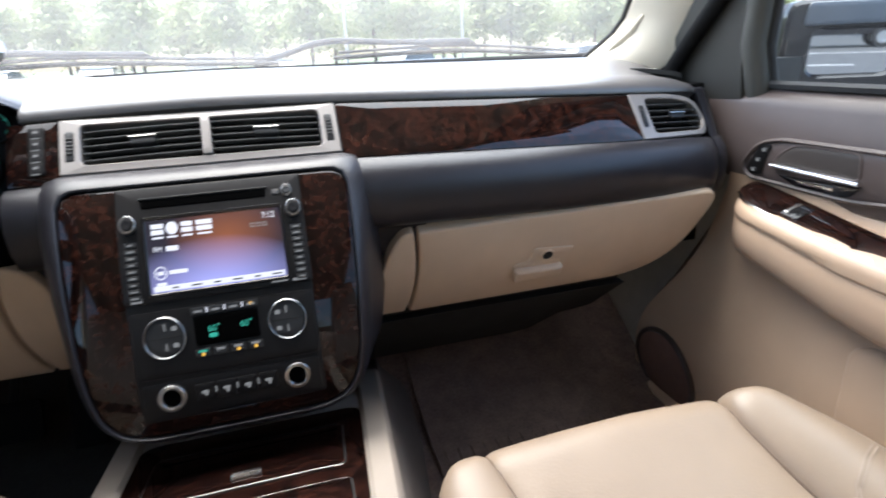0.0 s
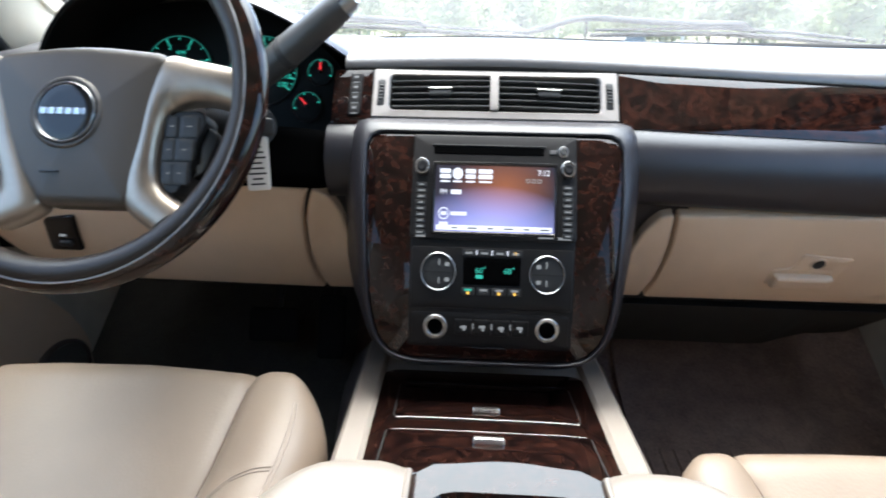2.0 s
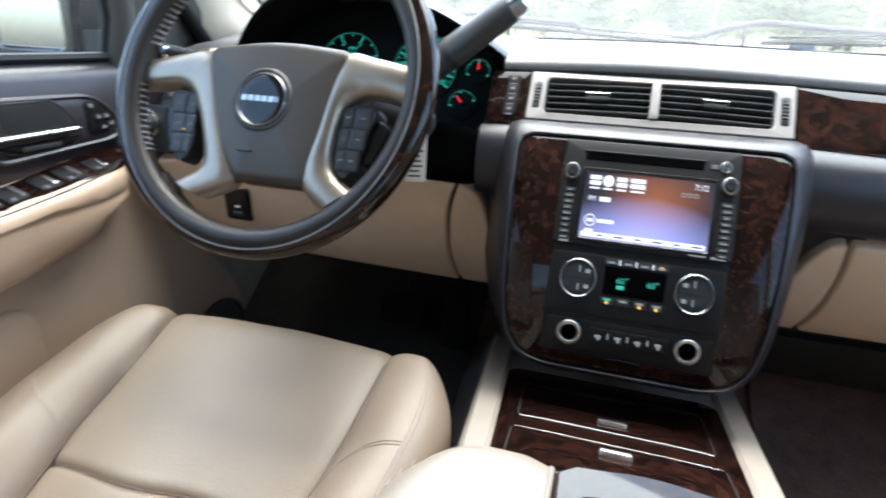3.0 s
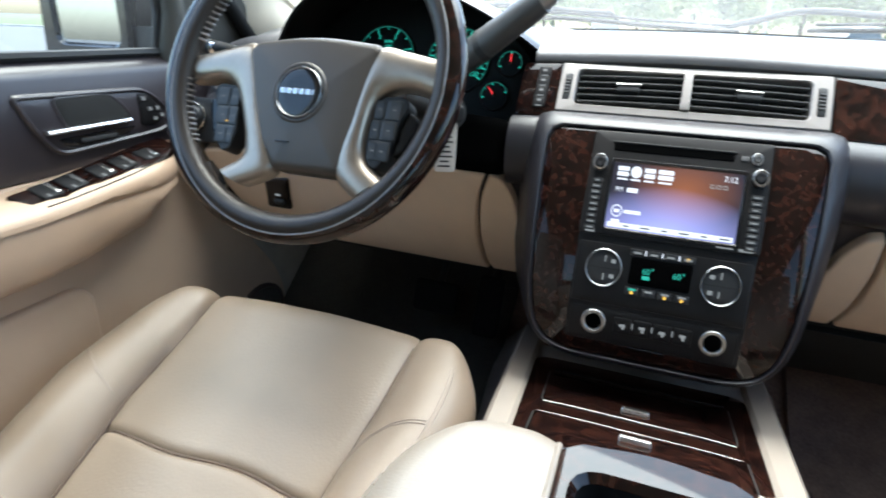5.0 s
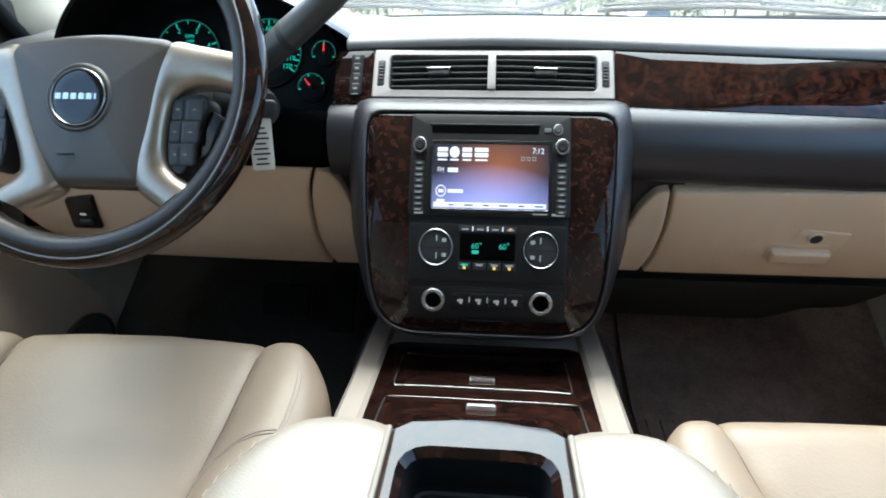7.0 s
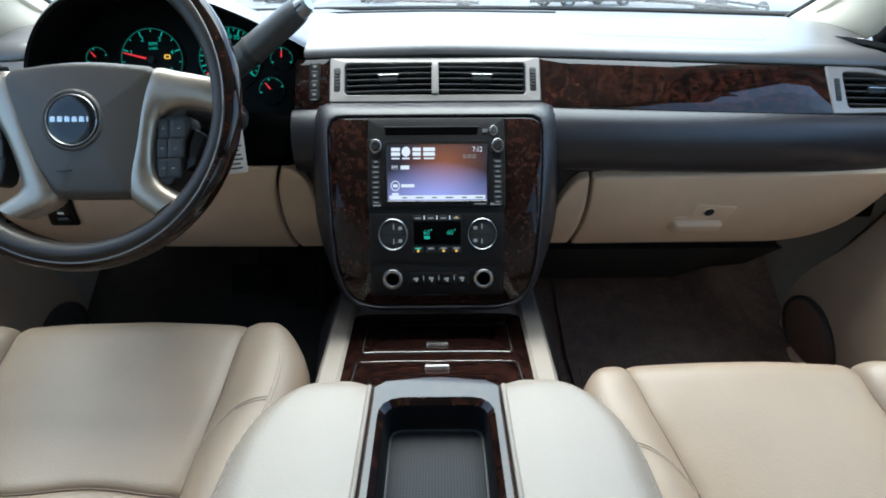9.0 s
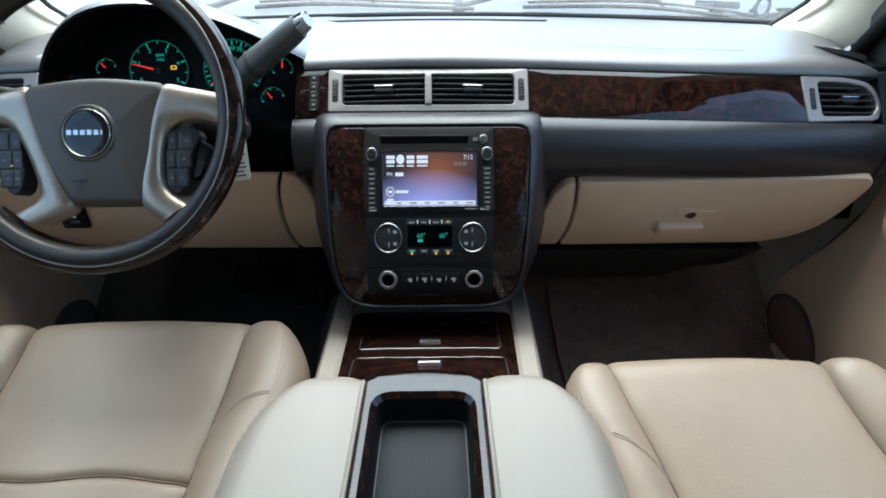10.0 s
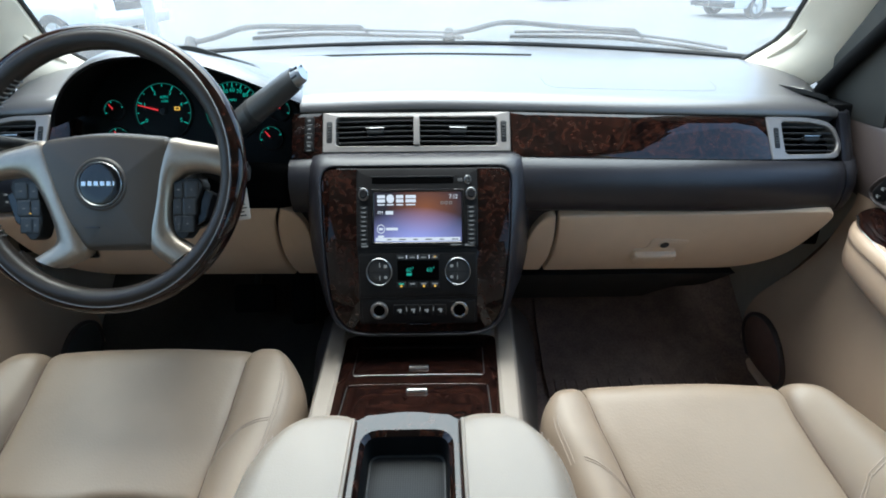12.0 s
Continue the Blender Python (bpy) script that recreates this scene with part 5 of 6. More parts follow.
def screen_paint():
    """The lit display: violet-grey field with a blue-white glow low in the middle and amber above."""
    m = bpy.data.materials.new("lit_display")
    m.use_nodes = True
    n, l = m.node_tree.nodes, m.node_tree.links
    b = n["Principled BSDF"]
    b.inputs["Base Color"].default_value = (0.01, 0.01, 0.012, 1)
    b.inputs["Roughness"].default_value = 0.2
    b.inputs["Specular IOR Level"].default_value = 0.15
    co = n.new("ShaderNodeTexCoord")

    def glow(at, size, color):
        mp = n.new("ShaderNodeMapping")
        mp.inputs["Location"].default_value = [-a / s for a, s in zip(at, size)]
        mp.inputs["Scale"].default_value = [1 / s for s in size]
        g = n.new("ShaderNodeTexGradient")
        g.gradient_type = "SPHERICAL"
        l.new(co.outputs["Object"], mp.inputs[0])
        l.new(mp.outputs[0], g.inputs[0])
        s = n.new("ShaderNodeVectorMath")
        s.operation = "SCALE"
        s.inputs[0].default_value = color
        l.new(g.outputs["Fac"], s.inputs["Scale"])
        return s

    def plus(a, c):
        s = n.new("ShaderNodeVectorMath")
        s.operation = "ADD"
        l.new(a.outputs[0], s.inputs[0])
        l.new(c.outputs[0], s.inputs[1])
        return s

    blue = glow((0.0, 0.862, 0.630), (0.110, 0.3, 0.055), (0.50, 0.52, 1.15))
    amber = glow((0.014, 0.895, 0.684), (0.066, 0.3, 0.040), (0.28, 0.082, 0.013))
    total = plus(blue, amber)
    base = n.new("ShaderNodeVectorMath")
    base.operation = "ADD"
    base.inputs[1].default_value = (0.022, 0.019, 0.030)
    l.new(total.outputs[0], base.inputs[0])
    l.new(base.outputs[0], b.inputs["Emission Color"])
    b.inputs["Emission Strength"].default_value = GL
    return m


lit_display = screen_paint()
screen = part("screen", plate(dense(rrect(0.143, 0.0705, 0.002, 0.002, 0.6665), 0.012), ms, 0.005, 0.0072, 0.0004, fill=4), lit_display, radio, "lit colour display")
SX, SY = 0.002, 0.6665
for i, w in enumerate((0.013, 0.012, 0.012, 0.017)):
    x = -0.0665 + 0.0155 * i + w / 2
    if i == 1:
        part("icon", plate(circle(0.0062, SX + x, SY + 0.0262), ms, 0.007, 0.0078, 0.0002), glow_white, screen)
    else:
        for r in range(2):
            part("icon", plate(rrect(w, 0.0045, 0.001, SX + x, SY + 0.0290 - r * 0.0058), ms, 0.007, 0.0078, 0.0002), glow_white, screen)
    part("icon_bar", plate(rrect(w * 0.9, 0.0018, 0.0004, SX + x, SY + 0.0178), ms, 0.007, 0.0078, 0.0002), glow_white, screen)
words("clock", "7:12", 0.0085, ms, SX + 0.0585, SY + 0.0285, 0.0074, glow_white, screen)
for i in range(3):
    part("status_box", frame_plate(rrect(0.0048, 0.0042, 0.0005, SX + 0.040 + 0.0068 * i, SY + 0.0200), rrect(0.0030, 0.0024, 0.0003, SX + 0.040 + 0.0068 * i, SY + 0.0200), ms, 0.007, 0.0076, 0.0001), glow_dim, screen)
words("band_text", "FM", 0.0072, ms, SX - 0.0615, SY + 0.0065, 0.0074, glow_white, screen)
part("station_bar", plate(rrect(0.0125, 0.0048, 0.0006, SX - 0.0465, SY + 0.0066), ms, 0.007, 0.0077, 0.0002), glow_white, screen)
part("preset_ring", frame_plate(circle(0.0065, SX - 0.0605, SY - 0.0165, 28), circle(0.0054, SX - 0.0605, SY - 0.0165, 28), ms, 0.007, 0.0077, 0.0001), glow_white, screen)
part("preset_bar", plate(rrect(0.0065, 0.0035, 0.0004, SX - 0.0605, SY - 0.0165), ms, 0.007, 0.0077, 0.0001), glow_white, screen)
part("preset_bar", plate(rrect(0.019, 0.0038, 0.0006, SX - 0.0425, SY - 0.0165), ms, 0.007, 0.0077, 0.0002), glow_white, screen)
part("preset_bar", plate(rrect(0.010, 0.0030, 0.0006, SX - 0.0605, SY - 0.0272), ms, 0.007, 0.0077, 0.0002), glow_white, screen)
part("menu_strip", plate(dense(rrect(0.138, 0.0052, 0.0006, SX, SY - 0.0315), 0.02), ms, 0.007, 0.0077, 0.0002), glow_white, screen, "bright menu strip")
for i in range(6):
    part("menu_mark", plate(rrect(0.007 + 0.004 * (i % 2), 0.0014, 0.0003, SX - 0.047 + 0.0215 * i, SY - 0.0318), ms, 0.0075, 0.0080, 0.0001), faceplate, screen)
part("screen_frame", frame_plate(dense(rrect(0.151, 0.0785, 0.003, SX, SY), 0.02), dense(rrect(0.1435, 0.071, 0.002, SX, SY), 0.0188), ms, 0.004, 0.0082, 0.0008) if len(dense(rrect(0.151, 0.0785, 0.003, SX, SY), 0.02)) == len(dense(rrect(0.1435, 0.071, 0.002, SX, SY), 0.0188)) else frame_plate(aligned(rrect(0.151, 0.0785, 0.003, SX, SY), 60), aligned(rrect(0.1435, 0.071, 0.002, SX, SY), 60), ms, 0.004, 0.0082, 0.0008), gloss_black, radio, "glossy black screen surround")
# A thin raised plate whose black stands for the slot's inner shade.
part("disc_slot", plate(dense(rrect(0.134, 0.0075, 0.002, -0.006, 0.7178), 0.03), ms, 0.005, 0.0072, 0.0004), slot_black, radio, "dark disc slot")
part("slot_lip", plate(dense(rrect(0.138, 0.0016, 0.0005, -0.006, 0.7232), 0.03), ms, 0.005, 0.0085, 0.0005), black, radio)
part("eject_key", plate(rrect(0.008, 0.005, 0.001, 0.072, 0.7178), ms, 0.005, 0.0078, 0.0006), key_grey, radio)


def knob(u, v, r, m, parent, base, high, cap, ring=True, depth=0.0):
    k = part("knob", plate(circle(r * 0.70, u, v, 32), m, base - depth, base + high, 0.0018, 2, -0.0006), cap, parent, "black knob with a chrome ring")
    if ring:
        part("chrome_ring", frame_plate(circle(r, u, v, 40), circle(r * 0.72, u, v, 40), m, base - 0.001, base + high * 0.9, 0.0006), dull_chrome, k)
    return k


for u in (-0.0865, 0.0895):
    k = knob(u, 0.6985, 0.0085, ms, radio, 0.006, 0.009, switch_black)
knob(0.0845, 0.7185, 0.0060, ms, radio, 0.006, 0.003, black)
for u in (-0.0865, 0.0895):
    for i in range(9):
        v = 0.680 - i * 0.0064
        part("side_key", plate(rrect(0.0125, 0.0054, 0.001, u, v), ms, 0.005, 0.0082, 0.0007), black, radio)
        part("key_mark", plate(rrect(0.0075 if (i + (u > 0)) % 3 else 0.0055, 0.0016, 0.0003, u, v), ms, 0.008, 0.0086, 0.0001), glow_dim, radio)
part("radio_mark", plate(rrect(0.011, 0.0045, 0.0005, -0.0855, 0.6262), ms, 0.006, 0.0071, 0.0001), glow_dim, radio)
part("radio_mark", plate(rrect(0.018, 0.0016, 0.0004, 0.064, 0.6265), ms, 0.006, 0.0071, 0.0001), glow_dim, radio)
part("radio_mark", plate(rrect(0.015, 0.0028, 0.0004, 0.086, 0.6262), ms, 0.006, 0.0071, 0.0001), glow_dim, radio)

for u in (-0.0625, 0.0665):
    d = part("dial", plate(circle(0.0198, u, 0.5865, 40), ms, 0.003, 0.0085, 0.0015), black, climate, "round black key pad with a chrome ring")
    part("chrome_ring", frame_plate(circle(0.0212, u, 0.5865, 48), circle(0.0196, u, 0.5865, 48), ms, 0.003, 0.0105, 0.0006), dull_chrome, d)
    part("split", plate(rrect(0.037, 0.0012, 0.0003, u, 0.5865), ms, 0.0075, 0.0088, 0.0001), void, d)
    for dv in (0.0085, -0.0115):
        part("key_mark", plate(rrect(0.0016, 0.0075, 0.0005, u + (0.001 if u < 0 else -0.0005), 0.5885 + dv), ms, 0.0082, 0.0090, 0.0001), glow_dim, d)
        part("key_mark", plate(rrect(0.0055, 0.0045, 0.001, u + (0.0105 if u < 0 else -0.0100), 0.5878 + dv * 0.85), ms, 0.0082, 0.0090, 0.0001), glow_dim, d)
disp = part("climate_display", plate(rrect(0.068, 0.030, 0.003, 0.0015, 0.588), ms, 0.003, 0.0062, 0.0008), slot_black, climate, "dark display with teal temperatures")
for u, t in ((-0.0140, "60"), (0.0200, "60")):
    words("temperature", t, 0.0092, ms, u, 0.5888, 0.0064, glow_green, disp)
    part("degree_mark", frame_plate(circle(0.0012, u + 0.0068, 0.5922, 12), circle(0.0006, u + 0.0068, 0.5922, 12), ms, 0.006, 0.0068, 0.0001), glow_green, disp)
part("fan_mark", plate(rrect(0.0085, 0.0042, 0.001, -0.0135, 0.5822), ms, 0.006, 0.0068, 0.0001), glow_green, disp)
for i in range(4):
    u = -0.0265 + i * 0.0185
    part("climate_key", plate(rrect(0.0160, 0.0075, 0.001, u, 0.6085), ms, 0.003, 0.0070, 0.0007), black, climate)
    part("key_mark", plate(rrect(0.0085, 0.0022, 0.0004, u, 0.6080), ms, 0.0068, 0.0074, 0.0001), glow_dim, climate)
    if i < 3:
        part("key_bar", plate(rrect(0.0012, 0.0055, 0.0003, u + 0.0092, 0.6088), ms, 0.0045, 0.0072, 0.0001), glow_white, climate)
    part("climate_key", plate(rrect(0.0160, 0.0085, 0.001, u, 0.5655), ms, 0.003, 0.0070, 0.0007), black, climate)
    part("key_mark", plate(rrect(0.0085, 0.0024, 0.0004, u, 0.5672), ms, 0.0068, 0.0074, 0.0001), glow_green if i == 0 else glow_dim, climate)
    if i != 1:
        part("lamp_mark", plate(circle(0.0019, u, 0.5638, 12), ms, 0.0068, 0.0074, 0.0001), glow_amber, climate, "small amber lamp")
part("lamp_mark", plate(circle(0.0018, 0.029, 0.6085, 12), ms, 0.0055, 0.0074, 0.0001), glow_amber, climate, "small amber lamp")

for u in (-0.0645, 0.0690):
    k = part("socket", plate(circle(0.0132, u, 0.5235, 36), ms, 0.002, 0.0055, 0.0008), void, switches, "dark round outlet with a ribbed silver ring")
    rg = part("ribbed_ring", frame_plate(circle(0.0146, u, 0.5235, 48), circle(0.0097, u, 0.5235, 48), ms, 0.002, 0.0100, 0.0010), dull_chrome, k)
    part("cap", plate(circle(0.0096, u, 0.5235, 36), ms, 0.002, 0.0066, 0.0015), slot_black, k)
for i in range(4):
    u = -0.0305 + i * 0.0225
    part("switch", plate(rrect(0.0205, 0.019, 0.002, u, 0.5235), ms, 0.002, 0.0072, 0.0012), faceplate, switches)
    part("switch_mark", plate(rrect(0.0072, 0.0032, 0.001, u, 0.5238 + (0.001 if i % 2 else 0)), ms, 0.007, 0.0076, 0.0001), glow_dim, switches)
    part("switch_mark", plate(rrect(0.0032, 0.0062, 0.001, u + 0.001, 0.5228), ms, 0.007, 0.0077, 0.0001), glow_dim, switches)
    if i < 3:
        part("switch_mark", plate(rrect(0.0013, 0.0062, 0.0004, u + 0.0113, 0.5248), ms, 0.0045, 0.0072, 0.0001), glow_dim, switches)
part("small_pull", plate(dense(rrect(0.040, 0.0026, 0.001, 0.0, 0.4985), 0.02), ms, 0.002, 0.0065, 0.001), gloss_black, centre_stack)

# ---- tray lids ----


def lid(v0, v1, w0, w1, hv, chrome_v, chrome_w):
    line = corner([(-w0, v0), (w0, v0), (w1, v1), (-w1, v1)], 0.008, 4)
    d = part("tray_lid", plate(dense(line, 0.03), ma, 0.0, 0.0030, 0.0008, 2, 0.0, 3), burl_dark, centre_console, "lacquered burl tray lid")
    part("lid_gap", frame_plate(aligned(dense(inset(line, -0.0022), 0.03), 64), aligned(dense(line, 0.03), 64), ma, 0.0, 0.0016, 0.0003), void, d)
    part("chrome_strip", tube([ma(x, chrome_v - 0.0035 * (abs(x) / chrome_w) ** 6, 0.0026) for x in np.linspace(-chrome_w, chrome_w, 15)], 0.00045, 8), dull_chrome, d, "thin chrome strip")
    part("catch", plate(rrect(0.033, 0.0085, 0.003, 0, hv), ma, 0.002, 0.0090, 0.003), bright_lever, d, "chrome catch")


lid(-0.025, 0.105, 0.107, 0.114, -0.002, -0.0265, 0.105)
lid(-0.185, -0.0625, 0.105, 0.109, -0.0925, -0.0635, 0.107)
part("tray_edge", tube([ma(x, 0.094, 0.0062) for x in np.linspace(-0.108, 0.108, 9)], 0.0012, 6), gloss_black, centre_console)

# ---- doors ----


def door(side, nm, label):
    """Front door trim: dark upper roll, handle pod, armrest with wood switch plate, tan panels, speaker, mirror glass."""
    d = thing(nm, label, "door", kind="structure")

    def skin(y, z):
        """How far the trim stands from the car's middle line."""
        if z > 0.775:
            return 0.828 + 0.030 * ease((z - 0.775) / 0.02)
        if z > 0.63:
            return 0.828 - 0.014 * math.sin((z - 0.63) / 0.145 * math.pi)
        return 0.828 - 0.03 * ease((0.60 - z) / 0.30) * ease((z - 0.10) / 0.2) - 0.012 * ease((1.0 - y) / 0.3)

    def md(y, z, h=0.0):
        return Vector((side * (skin(y, z) - h), y, z))

    def pl(line):
        """Outlines in (y, z), turned so that faces point inwards on either side."""
        return line

    def sheet(name, y0, y1, z0, z1, material, lab, ny=40, nz=18, cut=None, lift=0.0):
        rows = []
        for y in np.linspace(y0, y1, ny):
            zs = np.linspace(z0(y) if callable(z0) else z0, z1(y) if callable(z1) else z1, nz)
            ends = [y0 + (y - y0) * ((np.interp(z, *cut) if cut else y1) - y0) / (y1 - y0) for z in zs]
            rows.append([md(e, z, lift) for e, z in zip(ends, zs)] + [Vector((side * 0.895, e, z)) for e, z in zip(ends[::-1], zs[::-1])])
        return part(name, loft(rows), material, d, lab)

    # The left door takes the darker copy that has shade in its colour.
    sheet("upper_panel", -0.12, 1.13, lambda y: 0.636 + 0.02 * ease((y - 0.95) / 0.1), lambda y: 0.797 - 0.012 * ease((y - 0.9) / 0.15), door_dark if side > 0 else door_dark_shaded, "dark grained upper panel", 40, 22)
    sheet("lower_panel", -0.12, 1.24, 0.10, lambda y: 0.634 + 0.02 * ease((y - 0.95) / 0.1), tan_door, "tan lower panel", 50, 22, ((0.10, 0.26, 0.33, 0.44, 0.514, 0.66), (1.225, 1.195, 1.165, 1.085, 1.045, 1.0)))
    # armrest
    ex, ez = (0.030, -0.012) if side > 0 else (0.0, 0.0)
    tip = 0.960 if side > 0 else 0.926
    rows = []
    ys = list(np.linspace(-0.02, tip - 0.12, 16)) + [tip - 0.12 + 0.1195 * math.sin(q * math.pi / 2) for q in np.linspace(0.1, 1, 12)]
    for y in ys:
        k = max(math.sqrt(max(0.0, 1 - (max(0.0, y - tip + 0.12) / 0.12) ** 2)), 0.05)
        top = 0.640 - 0.024 * ease((0.92 - y + ex) / 0.30) + ez * ease((y - 0.3) / 0.3)
        out, ins = 0.828, 0.828 - 0.088 * k
        mid = (0.574 + 0.026 * ease((y - 0.68) / 0.20)) if side > 0 else 0.603
        low = (0.500 + 0.040 * ease((y - 0.66) / 0.24)) if side > 0 else (0.518 + 0.020 * ease((y - 0.64) / 0.14) + 0.045 * ease((y - 0.78) / 0.10))
        rows.append([Vector((side * x, y, z)) for x, z in ((out, top + 0.012), (out + (ins - out) * 0.5, top + 0.009), (ins + 0.008, top), (ins + 0.0025, top - 0.005), (ins, top - 0.014), (ins + 0.001, mid + 0.005), (ins + 0.005 * k, mid + 0.001), (ins + 0.005 * k, mid - 0.001),
                                                             (ins + 0.003 * k, mid - 0.006), (ins + 0.004 * k, (mid + low) / 2), (ins + 0.009 * k, low + 0.016), (ins + 0.016 * k, low + 0.005), (ins + 0.028 * k, low), (ins + 0.050 * k, low + 0.003), (out, low + 0.012), (out + 0.02, 0.575))])
    part("armrest", loft(rows), tan_door, d, "tan padded armrest")
    pocket = corner([(-0.08, 0.15), (0.70, 0.15), (0.725, 0.46), (0.70, 0.475), (-0.08, 0.47)], [0.02, 0.05, 0.02, 0.02, 0.02], 5)
    part("map_pocket", plate(dense(pocket, 0.04), md, -0.01, 0.010, 0.008, 3, 0.0, 3), tan_door, d, "tan moulded map pocket")
    # wood switch plate
    def mt(u, v, h=0.0):
        z = 0.6385 - 0.024 * ease((0.92 - v) / 0.30) + (u - 0.752) * 0.30
        return Vector((side * u, v + ex, z + h + ez))
    wl0 = dense(corner([(0.750, 0.655), (0.800, 0.640), (0.822, 0.918), (0.790, 0.918), (0.758, 0.87)], [0.006, 0.006, 0.012, 0.02, 0.05], 5), 0.03)
    wp = part("switch_plate", plate(wl0, mt, -0.008, 0.002, 0.0015, 2, 0, 3), burl_dark, d, "lacquered burl switch plate")
    edge = [mt(0.752 + 0.008 * ease((v - 0.78) / 0.1) + 0.02 * ease((v - 0.86) / 0.05), v, 0.0025) for v in np.linspace(0.66, 0.905, 22)]
    part("chrome_edge", tube(edge, 0.0016, 6), chrome, wp, "thin chrome edge")
    for i, v in enumerate((0.685, 0.722, 0.770, 0.808, 0.855) if side < 0 else (0.80,)):
        w = 0.034 if i < 4 else 0.03
        part("window_switch", plate(rrect(w, 0.030, 0.004, 0.785, v), mt, 0.0, 0.0045, 0.002), switch_black if side < 0 else gloss_black, wp, "black rocker switch")
        part("switch_edge", plate(rrect(w * 0.8, 0.006, 0.001, 0.785, v + 0.008), mt, 0.002, 0.0062, 0.001), chrome if i % 2 == 0 else key_grey, wp)
        part("switch_dot", plate(rrect(0.007, 0.003, 0.0008, 0.772, v - 0.006), mt, 0.004, 0.0052, 0.0002), glow_dim, wp)
    # handle pod
    if side > 0:
        shape = [(0.640, 0.728), (0.665, 0.664), (0.780, 0.647), (0.962, 0.651), (0.976, 0.672), (0.944, 0.714), (0.905, 0.725)], [0.012, 0.03, 0.03, 0.014, 0.015, 0.02, 0.03]
        cup = [(0.775, 0.717), (0.772, 0.684), (0.906, 0.684), (0.900, 0.696), (0.874, 0.716)], [0.008, 0.006, 0.006, 0.012, 0.02]
        pull = (0.768, 0.908), (0.679, 0.682)
        low = [(0.766, 0.676), (0.784, 0.656), (0.868, 0.655), (0.900, 0.668)], [0.006, 0.012, 0.008, 0.008]
        slide = (0.835, 0.665)
        patch = [(0.932, 0.662), (0.956, 0.661), (0.960, 0.672), (0.934, 0.713), (0.914, 0.712)]
        spots = (0.925, 0.703), (0.936, 0.686), (0.945, 0.669)
    else:
        shape = [(0.686, 0.752), (0.700, 0.705), (0.735, 0.662), (0.920, 0.671), (0.948, 0.684), (0.926, 0.724), (0.895, 0.747)], [0.010, 0.03, 0.02, 0.015, 0.012, 0.02, 0.02]
        cup = [(0.742, 0.741), (0.752, 0.703), (0.862, 0.700), (0.846, 0.726), (0.828, 0.741)], [0.006, 0.006, 0.008, 0.015, 0.012]
        pull = (0.720, 0.855), (0.699, 0.700)
        low = [(0.735, 0.688), (0.752, 0.673), (0.850, 0.677), (0.868, 0.690)], [0.008, 0.008, 0.008, 0.008]
        slide = (0.800, 0.681)
        patch = [(0.878, 0.688), (0.912, 0.686), (0.925, 0.70), (0.902, 0.738), (0.880, 0.736)]
        spots = (0.888, 0.729), (0.897, 0.712), (0.905, 0.696), (0.912, 0.712), (0.919, 0.700)
    pod = corner(*shape, 6)
    pod2 = inset(pod, 0.007)
    po, pi = aligned(dense(pod, 0.02), 72), aligned(dense(pod2, 0.02), 72)
    part("pod_rim", frame_plate(po, pi, md, -0.01, 0.006, 0.003), door_dark if side > 0 else door_dark_shaded, d, "raised brown rim")
    pp = part("handle_pod", plate(pi, md, -0.01, 0.002, 0.001, 2, 0, 3), door_dark if side > 0 else door_dark_shaded, d, "dark handle panel")
    cup = corner(*cup, 4)
    # A flat plate; the hollow's shade is put into its dark colour.
    part("cup", plate(cup, md, 0.0, 0.0032, 0.0006), cup_shade if side > 0 else void, pp, "dark finger cup")
    part("cup_back", frame_plate(aligned(dense(inset(cup, -0.004), 0.02), 60), aligned(dense(cup, 0.02), 60), md, 0.001, 0.0042, 0.0012), door_dark if side > 0 else door_dark_shaded, pp)
    part("lever", loft([[md(y, z + dz, h) for dz, h in ((-0.003, 0.003), (-0.0022, 0.010), (0.0006, 0.0115), (0.003, 0.010), (0.003, 0.003))] for y, z in zip(np.linspace(*pull[0], 10), np.linspace(*pull[1], 10))]), bright_lever, pp, "bright chrome lever")
    low = corner(*low, 4)
    part("lower_cup", plate(low, md, 0.0, 0.0034, 0.0006), gloss_black, pp, "glossy dark lower cup")
    part("lock_slide", plate(rrect(0.060, 0.007, 0.003, *slide), md, 0.002, 0.0065, 0.002), chrome if side > 0 else key_grey, pp, "small lock slide")
    bt = part("memory_keys", plate(corner(patch, 0.006, 3), md, 0.0, 0.0045, 0.001), faceplate, pp, "charcoal key patch")
    for i, (y, z) in enumerate(spots):
        part("key", plate(rrect(0.009, 0.007, 0.0015, y, z), md, 0.003, 0.0065, 0.001), key_grey, bt)
        part("key_mark", plate(rrect(0.0055, 0.0045, 0.001, y, z), md, 0.006, 0.0069, 0.0001), glow_dim, bt)
    # map pocket line and speaker
    spk = aligned(circle(0.083, 1.10, 0.212, 48), 48)
    part("speaker_grille", plate(spk, md, -0.01, 0.006, 0.003, 2, 0.006, 4), speaker_brown if side > 0 else grey_trim, d, "round brown speaker grille")
    part("speaker_ring", frame_plate(aligned(circle(0.092, 1.10, 0.212, 48), 48), aligned(circle(0.082, 1.10, 0.212, 48), 48), md, -0.01, 0.010, 0.004), speaker_rim, d, "moulded dark ring round the speaker")
